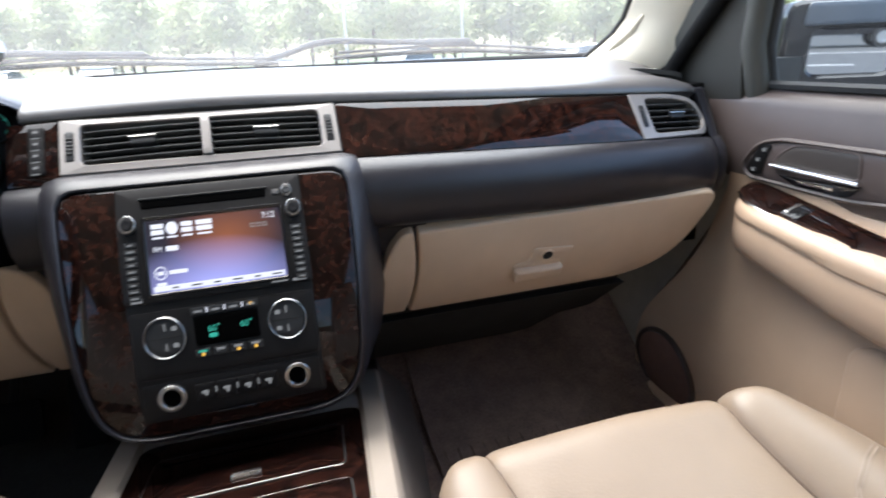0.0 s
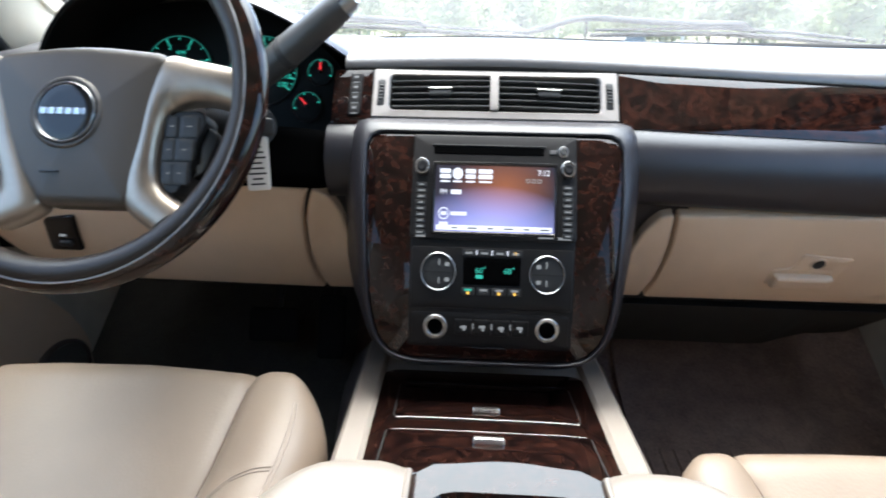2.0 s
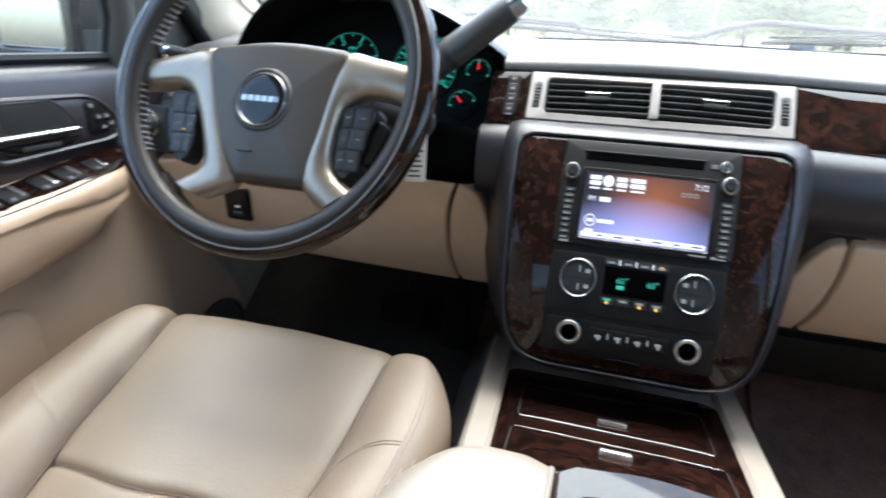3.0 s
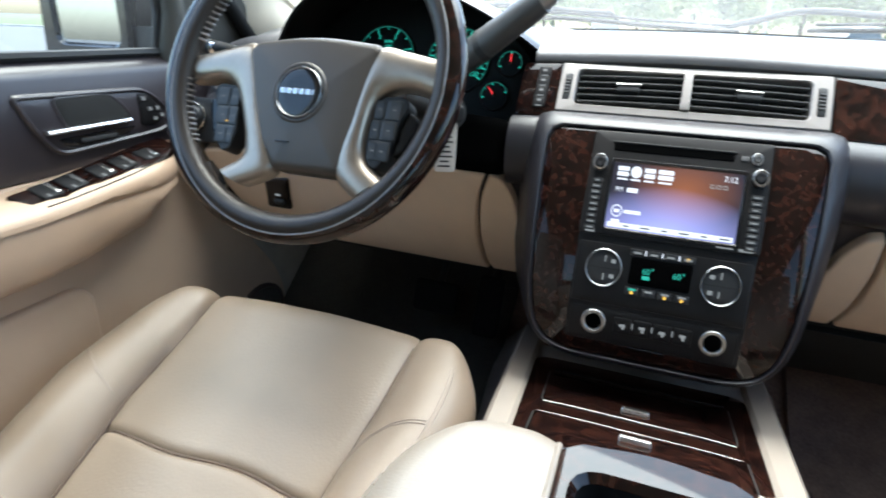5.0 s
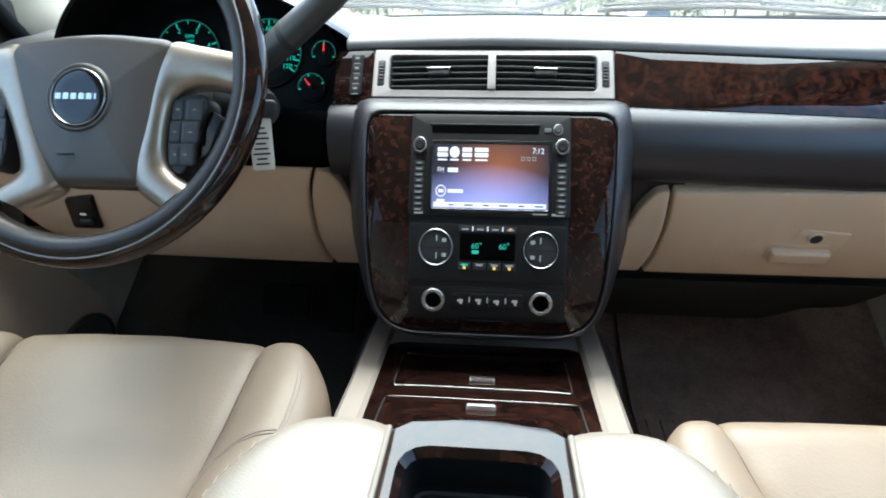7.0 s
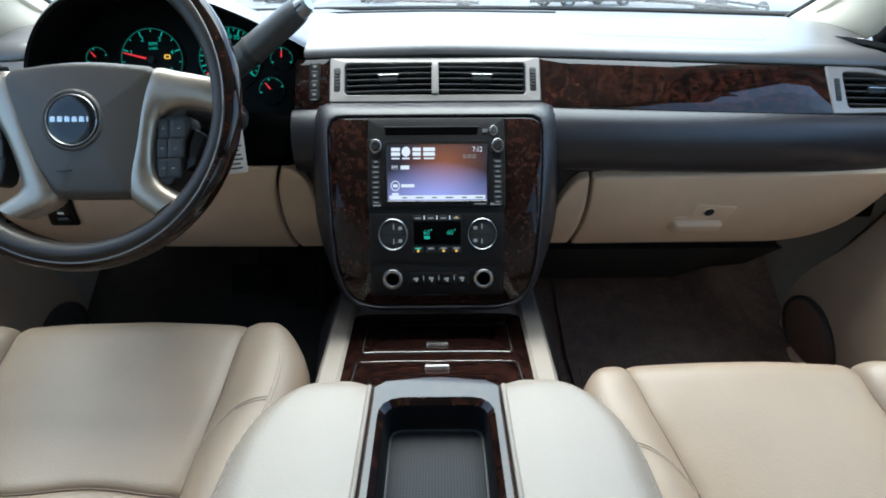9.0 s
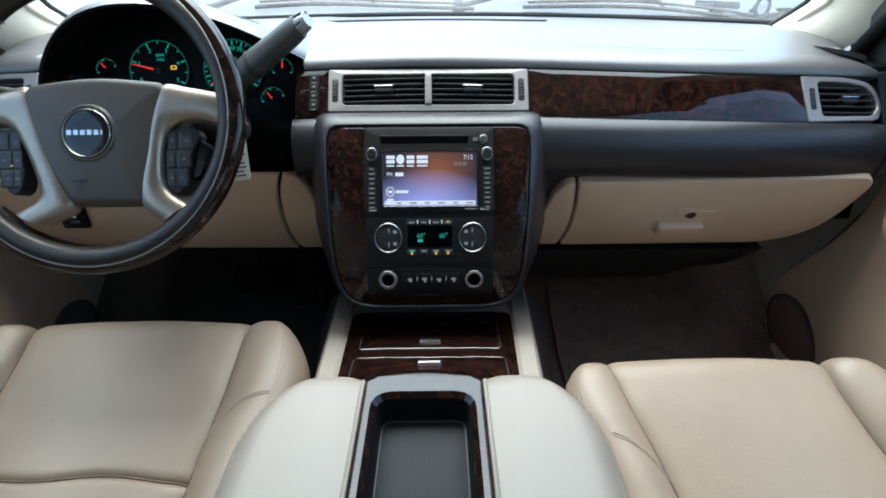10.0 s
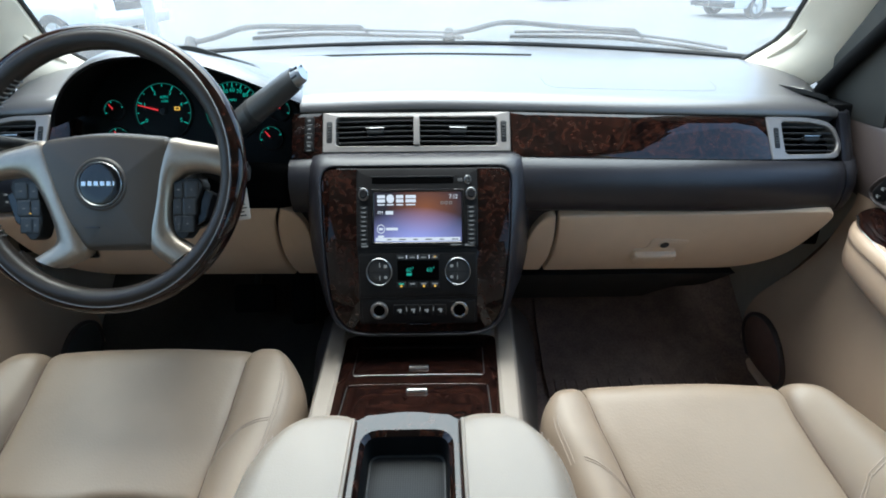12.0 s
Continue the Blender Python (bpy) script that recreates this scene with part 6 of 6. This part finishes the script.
    # sail panel, window frame and glass
    edge = ((0.826, 1.17, 0.765), (0.826, 1.005, 0.775), (0.816, 1.005, 0.86), (0.806, 0.99, 0.94), (0.790, 0.925, 1.02), (0.760, 0.79, 1.17), (0.755, 0.88, 1.18), (0.775, 1.005, 1.04), (0.792, 1.09, 0.945), (0.806, 1.15, 0.885), (0.82, 1.21, 0.82))
    sail = [[Vector((side * x, y, z)) for x, y, z in edge], [Vector((side * (x + 0.035), y, z)) for x, y, z in edge]]
    part("sail_panel", loft(sail), sail_trim, d, "grey green corner panel")
    fr = [(0.868, 0.990, 0.735), (0.846, 0.990, 0.790), (0.826, 0.990, 0.86), (0.812, 0.972, 0.94), (0.795, 0.905, 1.03), (0.762, 0.765, 1.20), (0.725, 0.52, 1.365), (0.72, 0.30, 1.39), (0.72, -0.10, 1.39)]
    part("window_frame", tube([(side * x, y, z) for x, y, z in fr], 0.020, 16), grey_trim, d, "dark window frame")
    part("window_seal", tube([(side * (x + 0.014), y - 0.018, z - 0.004) for x, y, z in fr], 0.008, 8), rubber, d, "black rubber seal")
    sil = [(0.850, y, 0.797) for y in np.linspace(-0.1, 1.01, 8)]
    part("sill_seal", tube([(side * x, y, z) for x, y, z in sil], 0.007, 6), rubber, d, "black sill seal")
    gl = part("glass", loft([[Vector((side * (0.852 - 0.13 * t), y, 0.795 + 0.60 * t)) for y in (-0.1, 0.3, 1.01 - 0.50 * t ** 1.2)] for t in np.linspace(0, 1, 7)], closed=False), side_glass, d, "clear side glass")
    part("outer_skin", box(side * 0.895, side * 0.93, -0.12, 1.24, -0.1, 0.79, 0.01), paint, d, "silver painted outer skin")
    return d


paint = mat("silver_body_paint", (0.52, 0.54, 0.57), 0.28, metal=0.4, vary=0.03, scale=8, coat=0.8)
door(1, "door_1", "closed front door with dark upper trim and tan armrest")
door(-1, "door_2", "closed front door with window switches on a tan armrest")

# Kick panels ahead of the doors
for s in (1, -1):
    k = part("kick_panel", box(s * 0.842, s * 0.89, 0.97, 1.60, FLOOR - 0.02, 0.66, 0.01), kick_grey)
    tagged(k, "carpeted kick panel at the side of the footwell", "kick panel", kind="structure")

# Outside mirrors
cowl_mat = mat("grey_cowl_plastic", (0.10, 0.115, 0.14), 0.5, vary=0.1, scale=20)
for s in (1, -1):
    mrr = thing("side_mirror", "black outside mirror with a broad rectangular glass", "mirror", "side mirrors")
    o = flat((1.075, 1.05, 0.845), (0.934, -0.357, 0), (-0.007, -0.018, 1)) if s > 0 else flat((s * 1.075, 1.05, 0.845), (1, -0.10, 0), (0, 0.03, 1))
    hs = aligned(dense(corner([(-0.118, -0.083), (0.19, -0.083), (0.19, 0.082), (-0.110, 0.082)] if s > 0 else [(-0.135, -0.085), (0.125, -0.085), (0.135, 0.10), (-0.125, 0.10)], 0.022, 5), 0.03), 64)
    gi = aligned(dense(corner([(-0.066, -0.043), (0.080, -0.043), (0.080, 0.032), (-0.064, 0.032)] if s > 0 else [(-0.085, -0.045), (0.100, -0.045), (0.095, 0.082), (-0.090, 0.082)], 0.02, 5), 0.03), 64)
    part("housing", loft([[o(x, y, 0.02) for x, y in inset(hs, 0.004)], [o(x, y, 0.0) for x, y in hs], [o(x, y, -0.06) for x, y in inset(hs, 0.006)], [o(x, y, -0.10) for x, y in inset(hs, 0.03)], [o(x * 0.3, y * 0.3, -0.115) for x, y in hs]], cap=True), black, mrr, "black mirror housing")
    part("bezel", frame_plate(hs, gi, o, 0.012, 0.030, 0.006), gloss_black, mrr, "dark inner bezel")
    part("glass", plate(gi, o, 0.012, 0.0225, 0.0005), mirror_glass, mrr, "mirror glass", smooth=False)
    if s > 0:
        part("cap", plate(corner([(-0.085, 0.040), (0.182, 0.040), (0.182, 0.078), (-0.080, 0.078)], 0.008, 3), o, 0.02, 0.034, 0.004), cowl_mat, mrr, "blue grey upper cap")
    part("arm", loft([[Vector((s * x, y, z)) for y, z in ((1.02, 0.775), (1.10, 0.775), (1.10, 0.835), (1.02, 0.835))] for x in (0.85, 0.90, 0.96)]), black, mrr, "short black mirror arm")

# ---- footwells ----
floor_mat = thing("floor_mat", "ribbed dark brown carpet mat on the passenger floor", "mat")
rows = [[(x, y, z + dz) for x in np.linspace(0.290, 0.74, 10)] for y, z, dz in ((0.55, FLOOR, 0.012), (1.0, FLOOR, 0.012), (1.11, FLOOR + 0.012, 0.01), (1.23, FLOOR + 0.05, 0.012), (1.36, FLOOR + 0.13, 0.014))]
low = [[(x, y, z - 0.01) for x, y, z in r] for r in rows]
bm = bmesh.new()
loft([r + q[::-1] for r, q in zip(rows, low)], bm=bm)
part("mat_body", bm, mat_rubber, floor_mat)
for i in range(16):
    x = 0.31 + i * 0.026
    part("rib", tube([(x, 0.60, FLOOR + 0.012), (x, 1.0, FLOOR + 0.012), (x, 1.08, FLOOR + 0.018)], 0.005, 6, False, 0.7), mat_rubber, floor_mat)
# Covers the brown carpet up the toe board; black stands for footwell shade.
driver_mat = thing("floor_mat", "plain mat over the driver floor with footwell shade in its black colour", "mat")
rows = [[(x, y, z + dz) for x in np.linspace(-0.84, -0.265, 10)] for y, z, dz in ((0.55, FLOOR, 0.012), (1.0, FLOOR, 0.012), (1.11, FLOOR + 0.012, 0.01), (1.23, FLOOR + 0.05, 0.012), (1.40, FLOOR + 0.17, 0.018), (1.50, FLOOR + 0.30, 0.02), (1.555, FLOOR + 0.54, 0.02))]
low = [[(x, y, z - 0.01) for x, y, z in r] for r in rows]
part("mat_body", loft([r + q[::-1] for r, q in zip(rows, low)]), footwell_black, driver_mat)
for nm, x, w, lab in (("accelerator_pedal", -0.30, 0.055, "black accelerator pedal above the driver floor"), ("brake_pedal", -0.42, 0.10, "black brake pedal above the driver floor")):
    pd = thing(nm, lab, "pedal")
    pm = flat((x, 1.22, 0.30), (1, 0, 0), (0, 0.45, 1))
    part("pad", plate(rrect(w, 0.07 if w > 0.08 else 0.13, 0.01, 0, 0), pm, -0.006, 0.006, 0.003), gasket_black, pd)
    part("stem", tube([pm(0, 0.0, -0.004), (x, 1.33, 0.40), (x, 1.40, 0.60)], 0.009, 8), black, pd)
# Dark sheet under the dash: the footwell's upper shade as colour.
rows = []
for x in np.linspace(0.20, 0.66, 14):
    zb = 0.262 + 0.055 * ease((x - 0.50) / 0.10) + 0.03 * ease((x - 0.60) / 0.15)
    rows.append([(x, 1.05, 0.456), (x, 1.16, (zb + 0.40) / 2), (x, 1.27, zb + 0.014), (x, 1.31, zb), (x, 1.40, zb + 0.02), (x, 1.56, 0.45)])
under_dash_sheet = part("under_dash_sheet", loft(rows), void)
tagged(under_dash_sheet, "dark sheet under the dash with the shade in its colour", "cover", kind="structure")
# Stitching on the armrest pads
for s in (1, -1):
    bm = bmesh.new()
    for i in range(46):
        y = 0.02 + i * 0.0098
        k = arm_side(y)
        a = 0.90
        x = 0.0585 + ARM_W * k * a
        z = arm_top(a, y) + 0.0014
        tube([(s * x, y, z - 0.0016), (s * x, y + 0.0055, z - 0.0016)], 0.0007, 5, bm=bm)
    part("stitching", bm, seam_thread, console_armrest, "row of pale stitches")

# ---- outside ----
asphalt = mat("pale_asphalt", (0.07, 0.072, 0.075), 0.85, vary=0.15, scale=3, bump=0.3, bump_scale=60)
line_paint = mat("white_line_paint", (0.7, 0.7, 0.68), 0.7, vary=0.15, scale=6)
concrete = mat("pale_concrete", (0.40, 0.39, 0.37), 0.8, vary=0.12, scale=6, bump=0.2, bump_scale=80)
grass_mat = mat("mown_grass", (0.09, 0.11, 0.055), 0.9, vary=0.3, scale=4, bump=0.6, bump_scale=90)
ground = part("ground", loft([[(x, y, GROUND) for x in np.linspace(-500, 500, 11)] for y in np.linspace(-500, 700, 13)], closed=False), asphalt)
tagged(ground, "grey asphalt parking lot with a worn surface", "ground", kind="structure")
verge = part("verge", loft([[(x, y, GROUND + z) for x in np.linspace(-120, 120, 13)] for y, z in ((43.0, 0.0), (43.2, 0.15), (70, 0.6), (100, 1.2))], closed=False), grass_mat)
tagged(verge, "mown grass verge beyond the lot", "grass", kind="structure")
kerb = part("kerb", box(-120, 120, 42.7, 43.0, GROUND, GROUND + 0.15, 0.02), concrete)
tagged(kerb, "pale concrete kerb along the lot", "kerb", kind="structure")
marks = thing("bay_lines", "worn white parking bay lines on the asphalt", "markings", kind="structure")
for i in range(13):
    part("bay_line", box(-18 + i * 2.9 - 0.05, -18 + i * 2.9 + 0.05, 32.5, 37.5, GROUND, GROUND + 0.004), line_paint, marks)
    part("bay_line", box(-18 + i * 2.9 - 0.05, -18 + i * 2.9 + 0.05, -9.5, -4.8, GROUND, GROUND + 0.004), line_paint, marks)

for x0, x1, y in ((1.2, 4.2, -17.0), (1.0, 11.0, -22.5)):
    part("bay_line", box(x0, x1, y - 0.08, y + 0.08, GROUND, GROUND + 0.004), line_paint, marks)

# Own bonnet, cowl and wipers
bonnet = part("bonnet", loft([[(x * (1 - 0.04 * (y - 1.8)), y, z - 0.05 * x * x) for x in np.linspace(-0.86, 0.86, 15)] + [(x, y, z - 0.30) for x in (0.86, -0.86)] for y, z in ((1.80, 0.745), (2.1, 0.742), (2.5, 0.715), (2.85, 0.665), (2.98, 0.60))]), paint)
tagged(bonnet, "silver painted bonnet of the car", "bonnet", kind="structure")
cowl = part("cowl", loft([[(x, glass_base(x * 0.95) + dy, z) for dy, z in ((0.012, 0.835), (0.10, 0.80), (0.19, 0.765), (0.19, 0.70), (0.012, 0.78))] for x in np.linspace(-0.84, 0.84, 25)]), cowl_mat)
tagged(cowl, "grey plastic cowl below the windscreen", "cowl", kind="structure")


def on_glass(x, v, off=0.02):
    half = 0.755 - 0.10 * v
    y = glass_base(x) * (1 - v) + (0.84 - 0.10 * x * x) * v
    return Vector((x, y + off * 0.6, 0.852 + 0.568 * v + 0.02 * math.sin(v * math.pi) + off * 0.8))


for arm_line, blade_line in (([(-0.56, -0.012), (-0.50, 0.008), (-0.44, 0.036), (-0.38, 0.040), (-0.27, 0.030), (-0.16, 0.024)], [(-0.42, 0.020), (-0.30, 0.026), (-0.20, 0.022), (-0.07, 0.010), (0.11, 0.0)]),
                             ([(0.07, -0.012), (0.13, 0.008), (0.19, 0.036), (0.25, 0.042), (0.36, 0.030), (0.52, 0.022)], [(0.23, 0.008), (0.36, 0.014), (0.48, 0.016), (0.60, 0.003), (0.715, -0.020)])):
    w = thing("wiper", "black windscreen wiper lying on the glass", "wiper", "windscreen wipers")
    blade = [on_glass(x, v, 0.012) for x, v in curve_through(blade_line, 7)]
    part("blade", tube(blade, 0.005, 6), rubber, w)
    part("spine", tube([p + Vector((0, 0.004, 0.011)) for p in blade[1:-1]], 0.0035, 6), rubber, w)
    part("arm", tube([on_glass(x, v, 0.03) for x, v in curve_through(arm_line, 6)], 0.0066, 8), rubber, w)
    part("arm_pivot", tube([on_glass(*arm_line[0], 0.008), on_glass(*arm_line[0], 0.042)], [0.018, 0.012], 12), rubber, w)
    tip = arm_line[-1]
    part("blade_yoke", tube([on_glass(*tip, 0.03), on_glass(tip[0] + 0.012, tip[1] - 0.006, 0.024), on_glass(tip[0] + 0.018, tip[1] - 0.012, 0.016)], 0.004, 6), rubber, w)

# Own front wings
for s in (1, -1):
    rows = []
    for y, z in ((1.20, 0.78), (1.6, 0.775), (1.9, 0.735), (2.4, 0.70), (2.8, 0.655), (2.98, 0.58)):
        rows.append([(s * x, y, zz) for x, zz in ((0.80, z - 0.035), (0.87, z - 0.02), (0.915, z - 0.06), (0.935, z - 0.20), (0.93, 0.25), (0.915, -0.05), (0.90, -0.05), (0.895, z - 0.12))])
    wing = part("wing_right" if s > 0 else "wing_left", loft(rows), paint)
    tagged(wing, "silver painted front wing of the car", "wing", kind="structure")
nose_panel = part("nose_panel", loft([[(x, 2.96 + dy - 0.10 * x * x, z) for dy, z in ((0.0, 0.60), (0.06, 0.52), (0.09, 0.30), (0.08, 0.05), (0.0, -0.05), (-0.06, 0.2))] for x in np.linspace(-0.90, 0.90, 13)]), paint)
tagged(nose_panel, "silver painted nose of the car", "nose", kind="structure")

# Parked cars
tyre_mat = mat("tyre_rubber", (0.03, 0.03, 0.03), 0.8, vary=0.2, scale=10)
rim_mat = mat("alloy_rim", (0.55, 0.55, 0.56), 0.35, metal=0.8, vary=0.05)
dark_glass = mat("dark_car_glass", (0.03, 0.04, 0.045), 0.05, vary=0.05)
paints = {"white": mat("white_car_paint", (0.75, 0.75, 0.74), 0.3, vary=0.03, scale=5, coat=0.7), "silver": paint,
          "blue": mat("blue_grey_car_paint", (0.10, 0.14, 0.20), 0.3, vary=0.05, scale=5, coat=0.7), "black": mat("black_car_paint", (0.02, 0.02, 0.022), 0.25, vary=0.05, scale=5, coat=0.7)}
lamp_red = mat("red_lamp_plastic", (0.35, 0.02, 0.02), 0.2, vary=0.05)
lamp_clear = mat("clear_lamp_plastic", (0.6, 0.6, 0.6), 0.15, vary=0.05)


def parked(kind, colour, x, y, turn, label):
    """A parked vehicle that stands along y before it is turned: lofted body, glasshouse, wheels and lamps."""
    c = thing(kind, label, "pickup truck" if kind == "pickup_truck" else "car", "parked cars")
    L, W = (5.4, 1.95) if kind == "pickup_truck" else (4.7, 1.85)
    tall = 0.35 if kind in ("pickup_truck", "sport_utility") else 0.0
    base, belt, roof = 0.28 + tall * 0.6, 0.95 + tall * 0.6, 1.45 + tall * 1.1
    rings = []
    for t, k, top in ((-0.5, 0.80, belt - 0.22), (-0.485, 0.92, belt - 0.10), (-0.42, 0.98, belt - 0.05), (-0.2, 1.0, belt), (0.15, 1.0, belt), (0.42, 0.98, belt - 0.02), (0.48, 0.93, belt - 0.08), (0.5, 0.84, belt - 0.25)):
        w = W / 2 * k
        rings.append([(-w * 0.92, t * L, base), (w * 0.92, t * L, base), (w, t * L, base + 0.2), (w, t * L, top - 0.12), (w * 0.94, t * L, top), (-w * 0.94, t * L, top), (-w, t * L, top - 0.12), (-w, t * L, base + 0.2)])
    part("body", loft(rings), paints[colour], c)
    spans = ((-0.22, belt - 0.02), (-0.10, roof - 0.06), (0.0, roof), (0.10 if kind == "pickup_truck" else 0.26, roof - 0.02), (0.16 if kind == "pickup_truck" else 0.42, belt - 0.02))
    rings = [[(-W * 0.40 if z > belt else -W * 0.455, t * L, z), (W * 0.40 if z > belt else W * 0.455, t * L, z), (W * 0.46, t * L, belt - 0.03), (-W * 0.46, t * L, belt - 0.03)] for t, z in spans]
    part("cabin_glass", loft(rings), dark_glass, c, "dark tinted glass")
    part("roof", loft([[(-W * 0.40, t * L, z + 0.004), (W * 0.40, t * L, z + 0.004), (W * 0.37, t * L, z + 0.04), (-W * 0.37, t * L, z + 0.04)] for t, z in spans[1:4]]), paints[colour], c)
    r = 0.33 + tall * 0.12
    for sx in (1, -1):
        for ty in (-0.31, 0.31):
            ctr = Vector((sx * (W / 2 - 0.10), ty * L, r))
            wm = flat(ctr, (0, 1, 0), (0, 0, 1)) if sx > 0 else flat(ctr, (0, -1, 0), (0, 0, 1))
            wh = part("wheel", frame_plate(circle(r, 0, 0, 28), circle(r * 0.62, 0, 0, 28), wm, -0.10, 0.115, 0.02), tyre_mat, c, "black tyre on a silver rim")
            part("rim", plate(circle(r * 0.62, 0, 0, 28), wm, -0.05, 0.08, 0.01, 2, -0.03), rim_mat, wh)
            for q in range(5):
                a = q * 2 * math.pi / 5
                part("spoke", plate([(math.cos(a + e) * r * f, math.sin(a + e) * r * f) for e, f in ((-0.5, 0.1), (-0.12, 0.58), (0.12, 0.58), (0.5, 0.1))], wm, 0.05, 0.095, 0.008, 1, 0, 1), rim_mat, wh)
        part("tail_lamp", box(sx * (W / 2 - 0.22), sx * (W / 2 - 0.03), L * 0.475, L * 0.492, belt - 0.30, belt - 0.12, 0.02), lamp_red, c, "red tail lamp")
        part("head_lamp", box(sx * (W / 2 - 0.32), sx * (W / 2 - 0.08), -L * 0.492, -L * 0.470, belt - 0.32, belt - 0.18, 0.02), lamp_clear, c, "clear head lamp")
    part("bumper", box(-W * 0.46, W * 0.46, -L * 0.515, -L * 0.485, base + 0.02, base + 0.22, 0.03), paints["black"] if kind != "pickup_truck" else rim_mat, c)
    part("grille", box(-W * 0.25, W * 0.25, -L * 0.503, -L * 0.488, belt - 0.38, belt - 0.16, 0.02), paints["black"], c)
    c.matrix_world = pose(x, y, GROUND, 0, 0, turn)
    return c


parked("sport_utility", "white", -3.4, 35.2, 8, "white sport utility parked across the lot")
parked("pickup_truck", "silver", 7.0, 29.0, -62, "silver pickup truck parked across the lot")
parked("sedan", "white", 10.8, 19.5, -70, "white sedan parked across the lot")
parked("sedan", "silver", -8.6, 35.5, 4, "silver sedan parked across the lot")
parked("sedan", "white", -13.2, 35.0, 2, "white sedan parked beside a silver one")
parked("pickup_truck", "white", -8.4, 12.5, 76, "white pickup truck parked near a lamp post")
parked("sedan", "blue", 0.9, 36.5, 3, "blue grey sedan parked in a row")
parked("sedan", "white", 19.5, 38.0, 12, "white sedan parked in the far row")
parked("sport_utility", "black", 5.0, -26.5, 90, "black sport utility parked behind in the lot")
parked("sedan", "silver", 11.5, -26.0, 88, "silver sedan parked behind in the lot")
parked("sport_utility", "white", -7.5, -5.0, 92, "white sport utility parked behind in the lot")
parked("sedan", "black", -6.5, -12.0, 88, "black sedan parked behind in the lot")

# Lamp posts
for x, y, h in ((5.8, 43.6, 9.0), (14.9, 44.2, 9.0), (-5.2, 11.2, 7.0)):
    lp = thing("street_lamp", "pale metal lamp post at the edge of the lot", "street lamp", "lamp posts")
    part("pole", tube([(x, y, GROUND), (x, y, GROUND + h * 0.5), (x, y, GROUND + h)], [0.11, 0.09, 0.07], 12), concrete, lp)
    part("lamp_head", box(x - 0.15, x + 0.15, y - 0.9, y + 0.1, GROUND + h, GROUND + h + 0.14, 0.03), faceplate, lp)

# Trees
bark = mat("rough_bark", (0.12, 0.09, 0.065), 0.9, vary=0.3, scale=12, bump=0.8, bump_scale=30)
leaf_mats = [mat("green_foliage", (0.11, 0.13, 0.06), 0.7, vary=0.35, scale=1.2), mat("olive_foliage", (0.12, 0.13, 0.07), 0.7, vary=0.35, scale=1.2)]
for lm in leaf_mats:
    n, l = lm.node_tree.nodes, lm.node_tree.links
    tl, mx = n.new("ShaderNodeBsdfTranslucent"), n.new("ShaderNodeMixShader")
    tl.inputs[0].default_value = (0.50, 0.56, 0.32, 1)
    mx.inputs[0].default_value = 0.5
    l.new(n["Principled BSDF"].outputs[0], mx.inputs[1])
    l.new(tl.outputs[0], mx.inputs[2])
    l.new(mx.outputs[0], n["Material Output"].inputs[0])
rng = random.Random(7)


def tree_kind(h, spread, m):
    t = thing("tree", "leafy green tree at the edge of the lot", "tree", "trees")
    limbs = bmesh.new()
    tube([(0, 0, 0), (0.05, 0, h * 0.25), (0, 0.08, h * 0.55), (0.05, 0, h * 0.85)], [0.16, 0.13, 0.09, 0.03], 8, bm=limbs)
    tips = []
    for i in range(12):
        a, z = i * 2.4, h * (0.28 + 0.05 * i)
        r = spread * (0.9 - 0.045 * i) * rng.uniform(0.7, 1.05)
        tip = Vector((math.cos(a) * r, math.sin(a) * r, z + r * 0.5))
        tube([(0, 0, z), Vector((0, 0, z)).lerp(tip, 0.5) + Vector((0, 0, 0.1)), tip], [0.06, 0.04, 0.015], 5, bm=limbs)
        tips += [tip, Vector((0, 0, z)).lerp(tip, 0.65), Vector((0, 0, z)).lerp(tip, 0.35)]
    part("trunk", limbs, bark, t)
    verts, faces = [], []
    for tip in tips:
        for _ in range(110):
            p = tip + Vector((rng.gauss(0, 1), rng.gauss(0, 1), rng.gauss(0, 0.8))) * spread * 0.26
            a, b = Vector((rng.gauss(0, 1), rng.gauss(0, 1), rng.gauss(0, 1))).normalized(), Vector((rng.gauss(0, 1), rng.gauss(0, 1), rng.gauss(0, 1))).normalized()
            s = rng.uniform(0.14, 0.30)
            k = len(verts)
            verts += [p - a * s, p + b * s * 0.5, p + a * s, p - b * s * 0.5]
            faces.append((k, k + 1, k + 2, k + 3))
    me = bpy.data.meshes.new("crown")
    me.from_pydata([tuple(v) for v in verts], [], faces)
    me.materials.append(m)
    crown = new("crown", me)
    crown.parent = t
    return t


kinds = [tree_kind(7.5, 2.6, leaf_mats[0]), tree_kind(6.0, 2.8, leaf_mats[1]), tree_kind(9.0, 3.0, leaf_mats[0])]
spots = []
for i in range(54):
    spots.append((-50 + i * 2.0 + rng.uniform(-1, 1), 47 + rng.uniform(0, 12)))
for i in range(10):
    spots.append((-40 + i * 8 + rng.uniform(-2, 2), -34 - rng.uniform(0, 8)))
for i, (x, y) in enumerate(spots):
    m = pose(x, y, GROUND + (0.3 if y > 0 else 0), 0, 0, rng.uniform(0, 360))
    if i < 3:
        kinds[i].matrix_world = m
    else:
        copy_thing(kinds[i % 3], m)
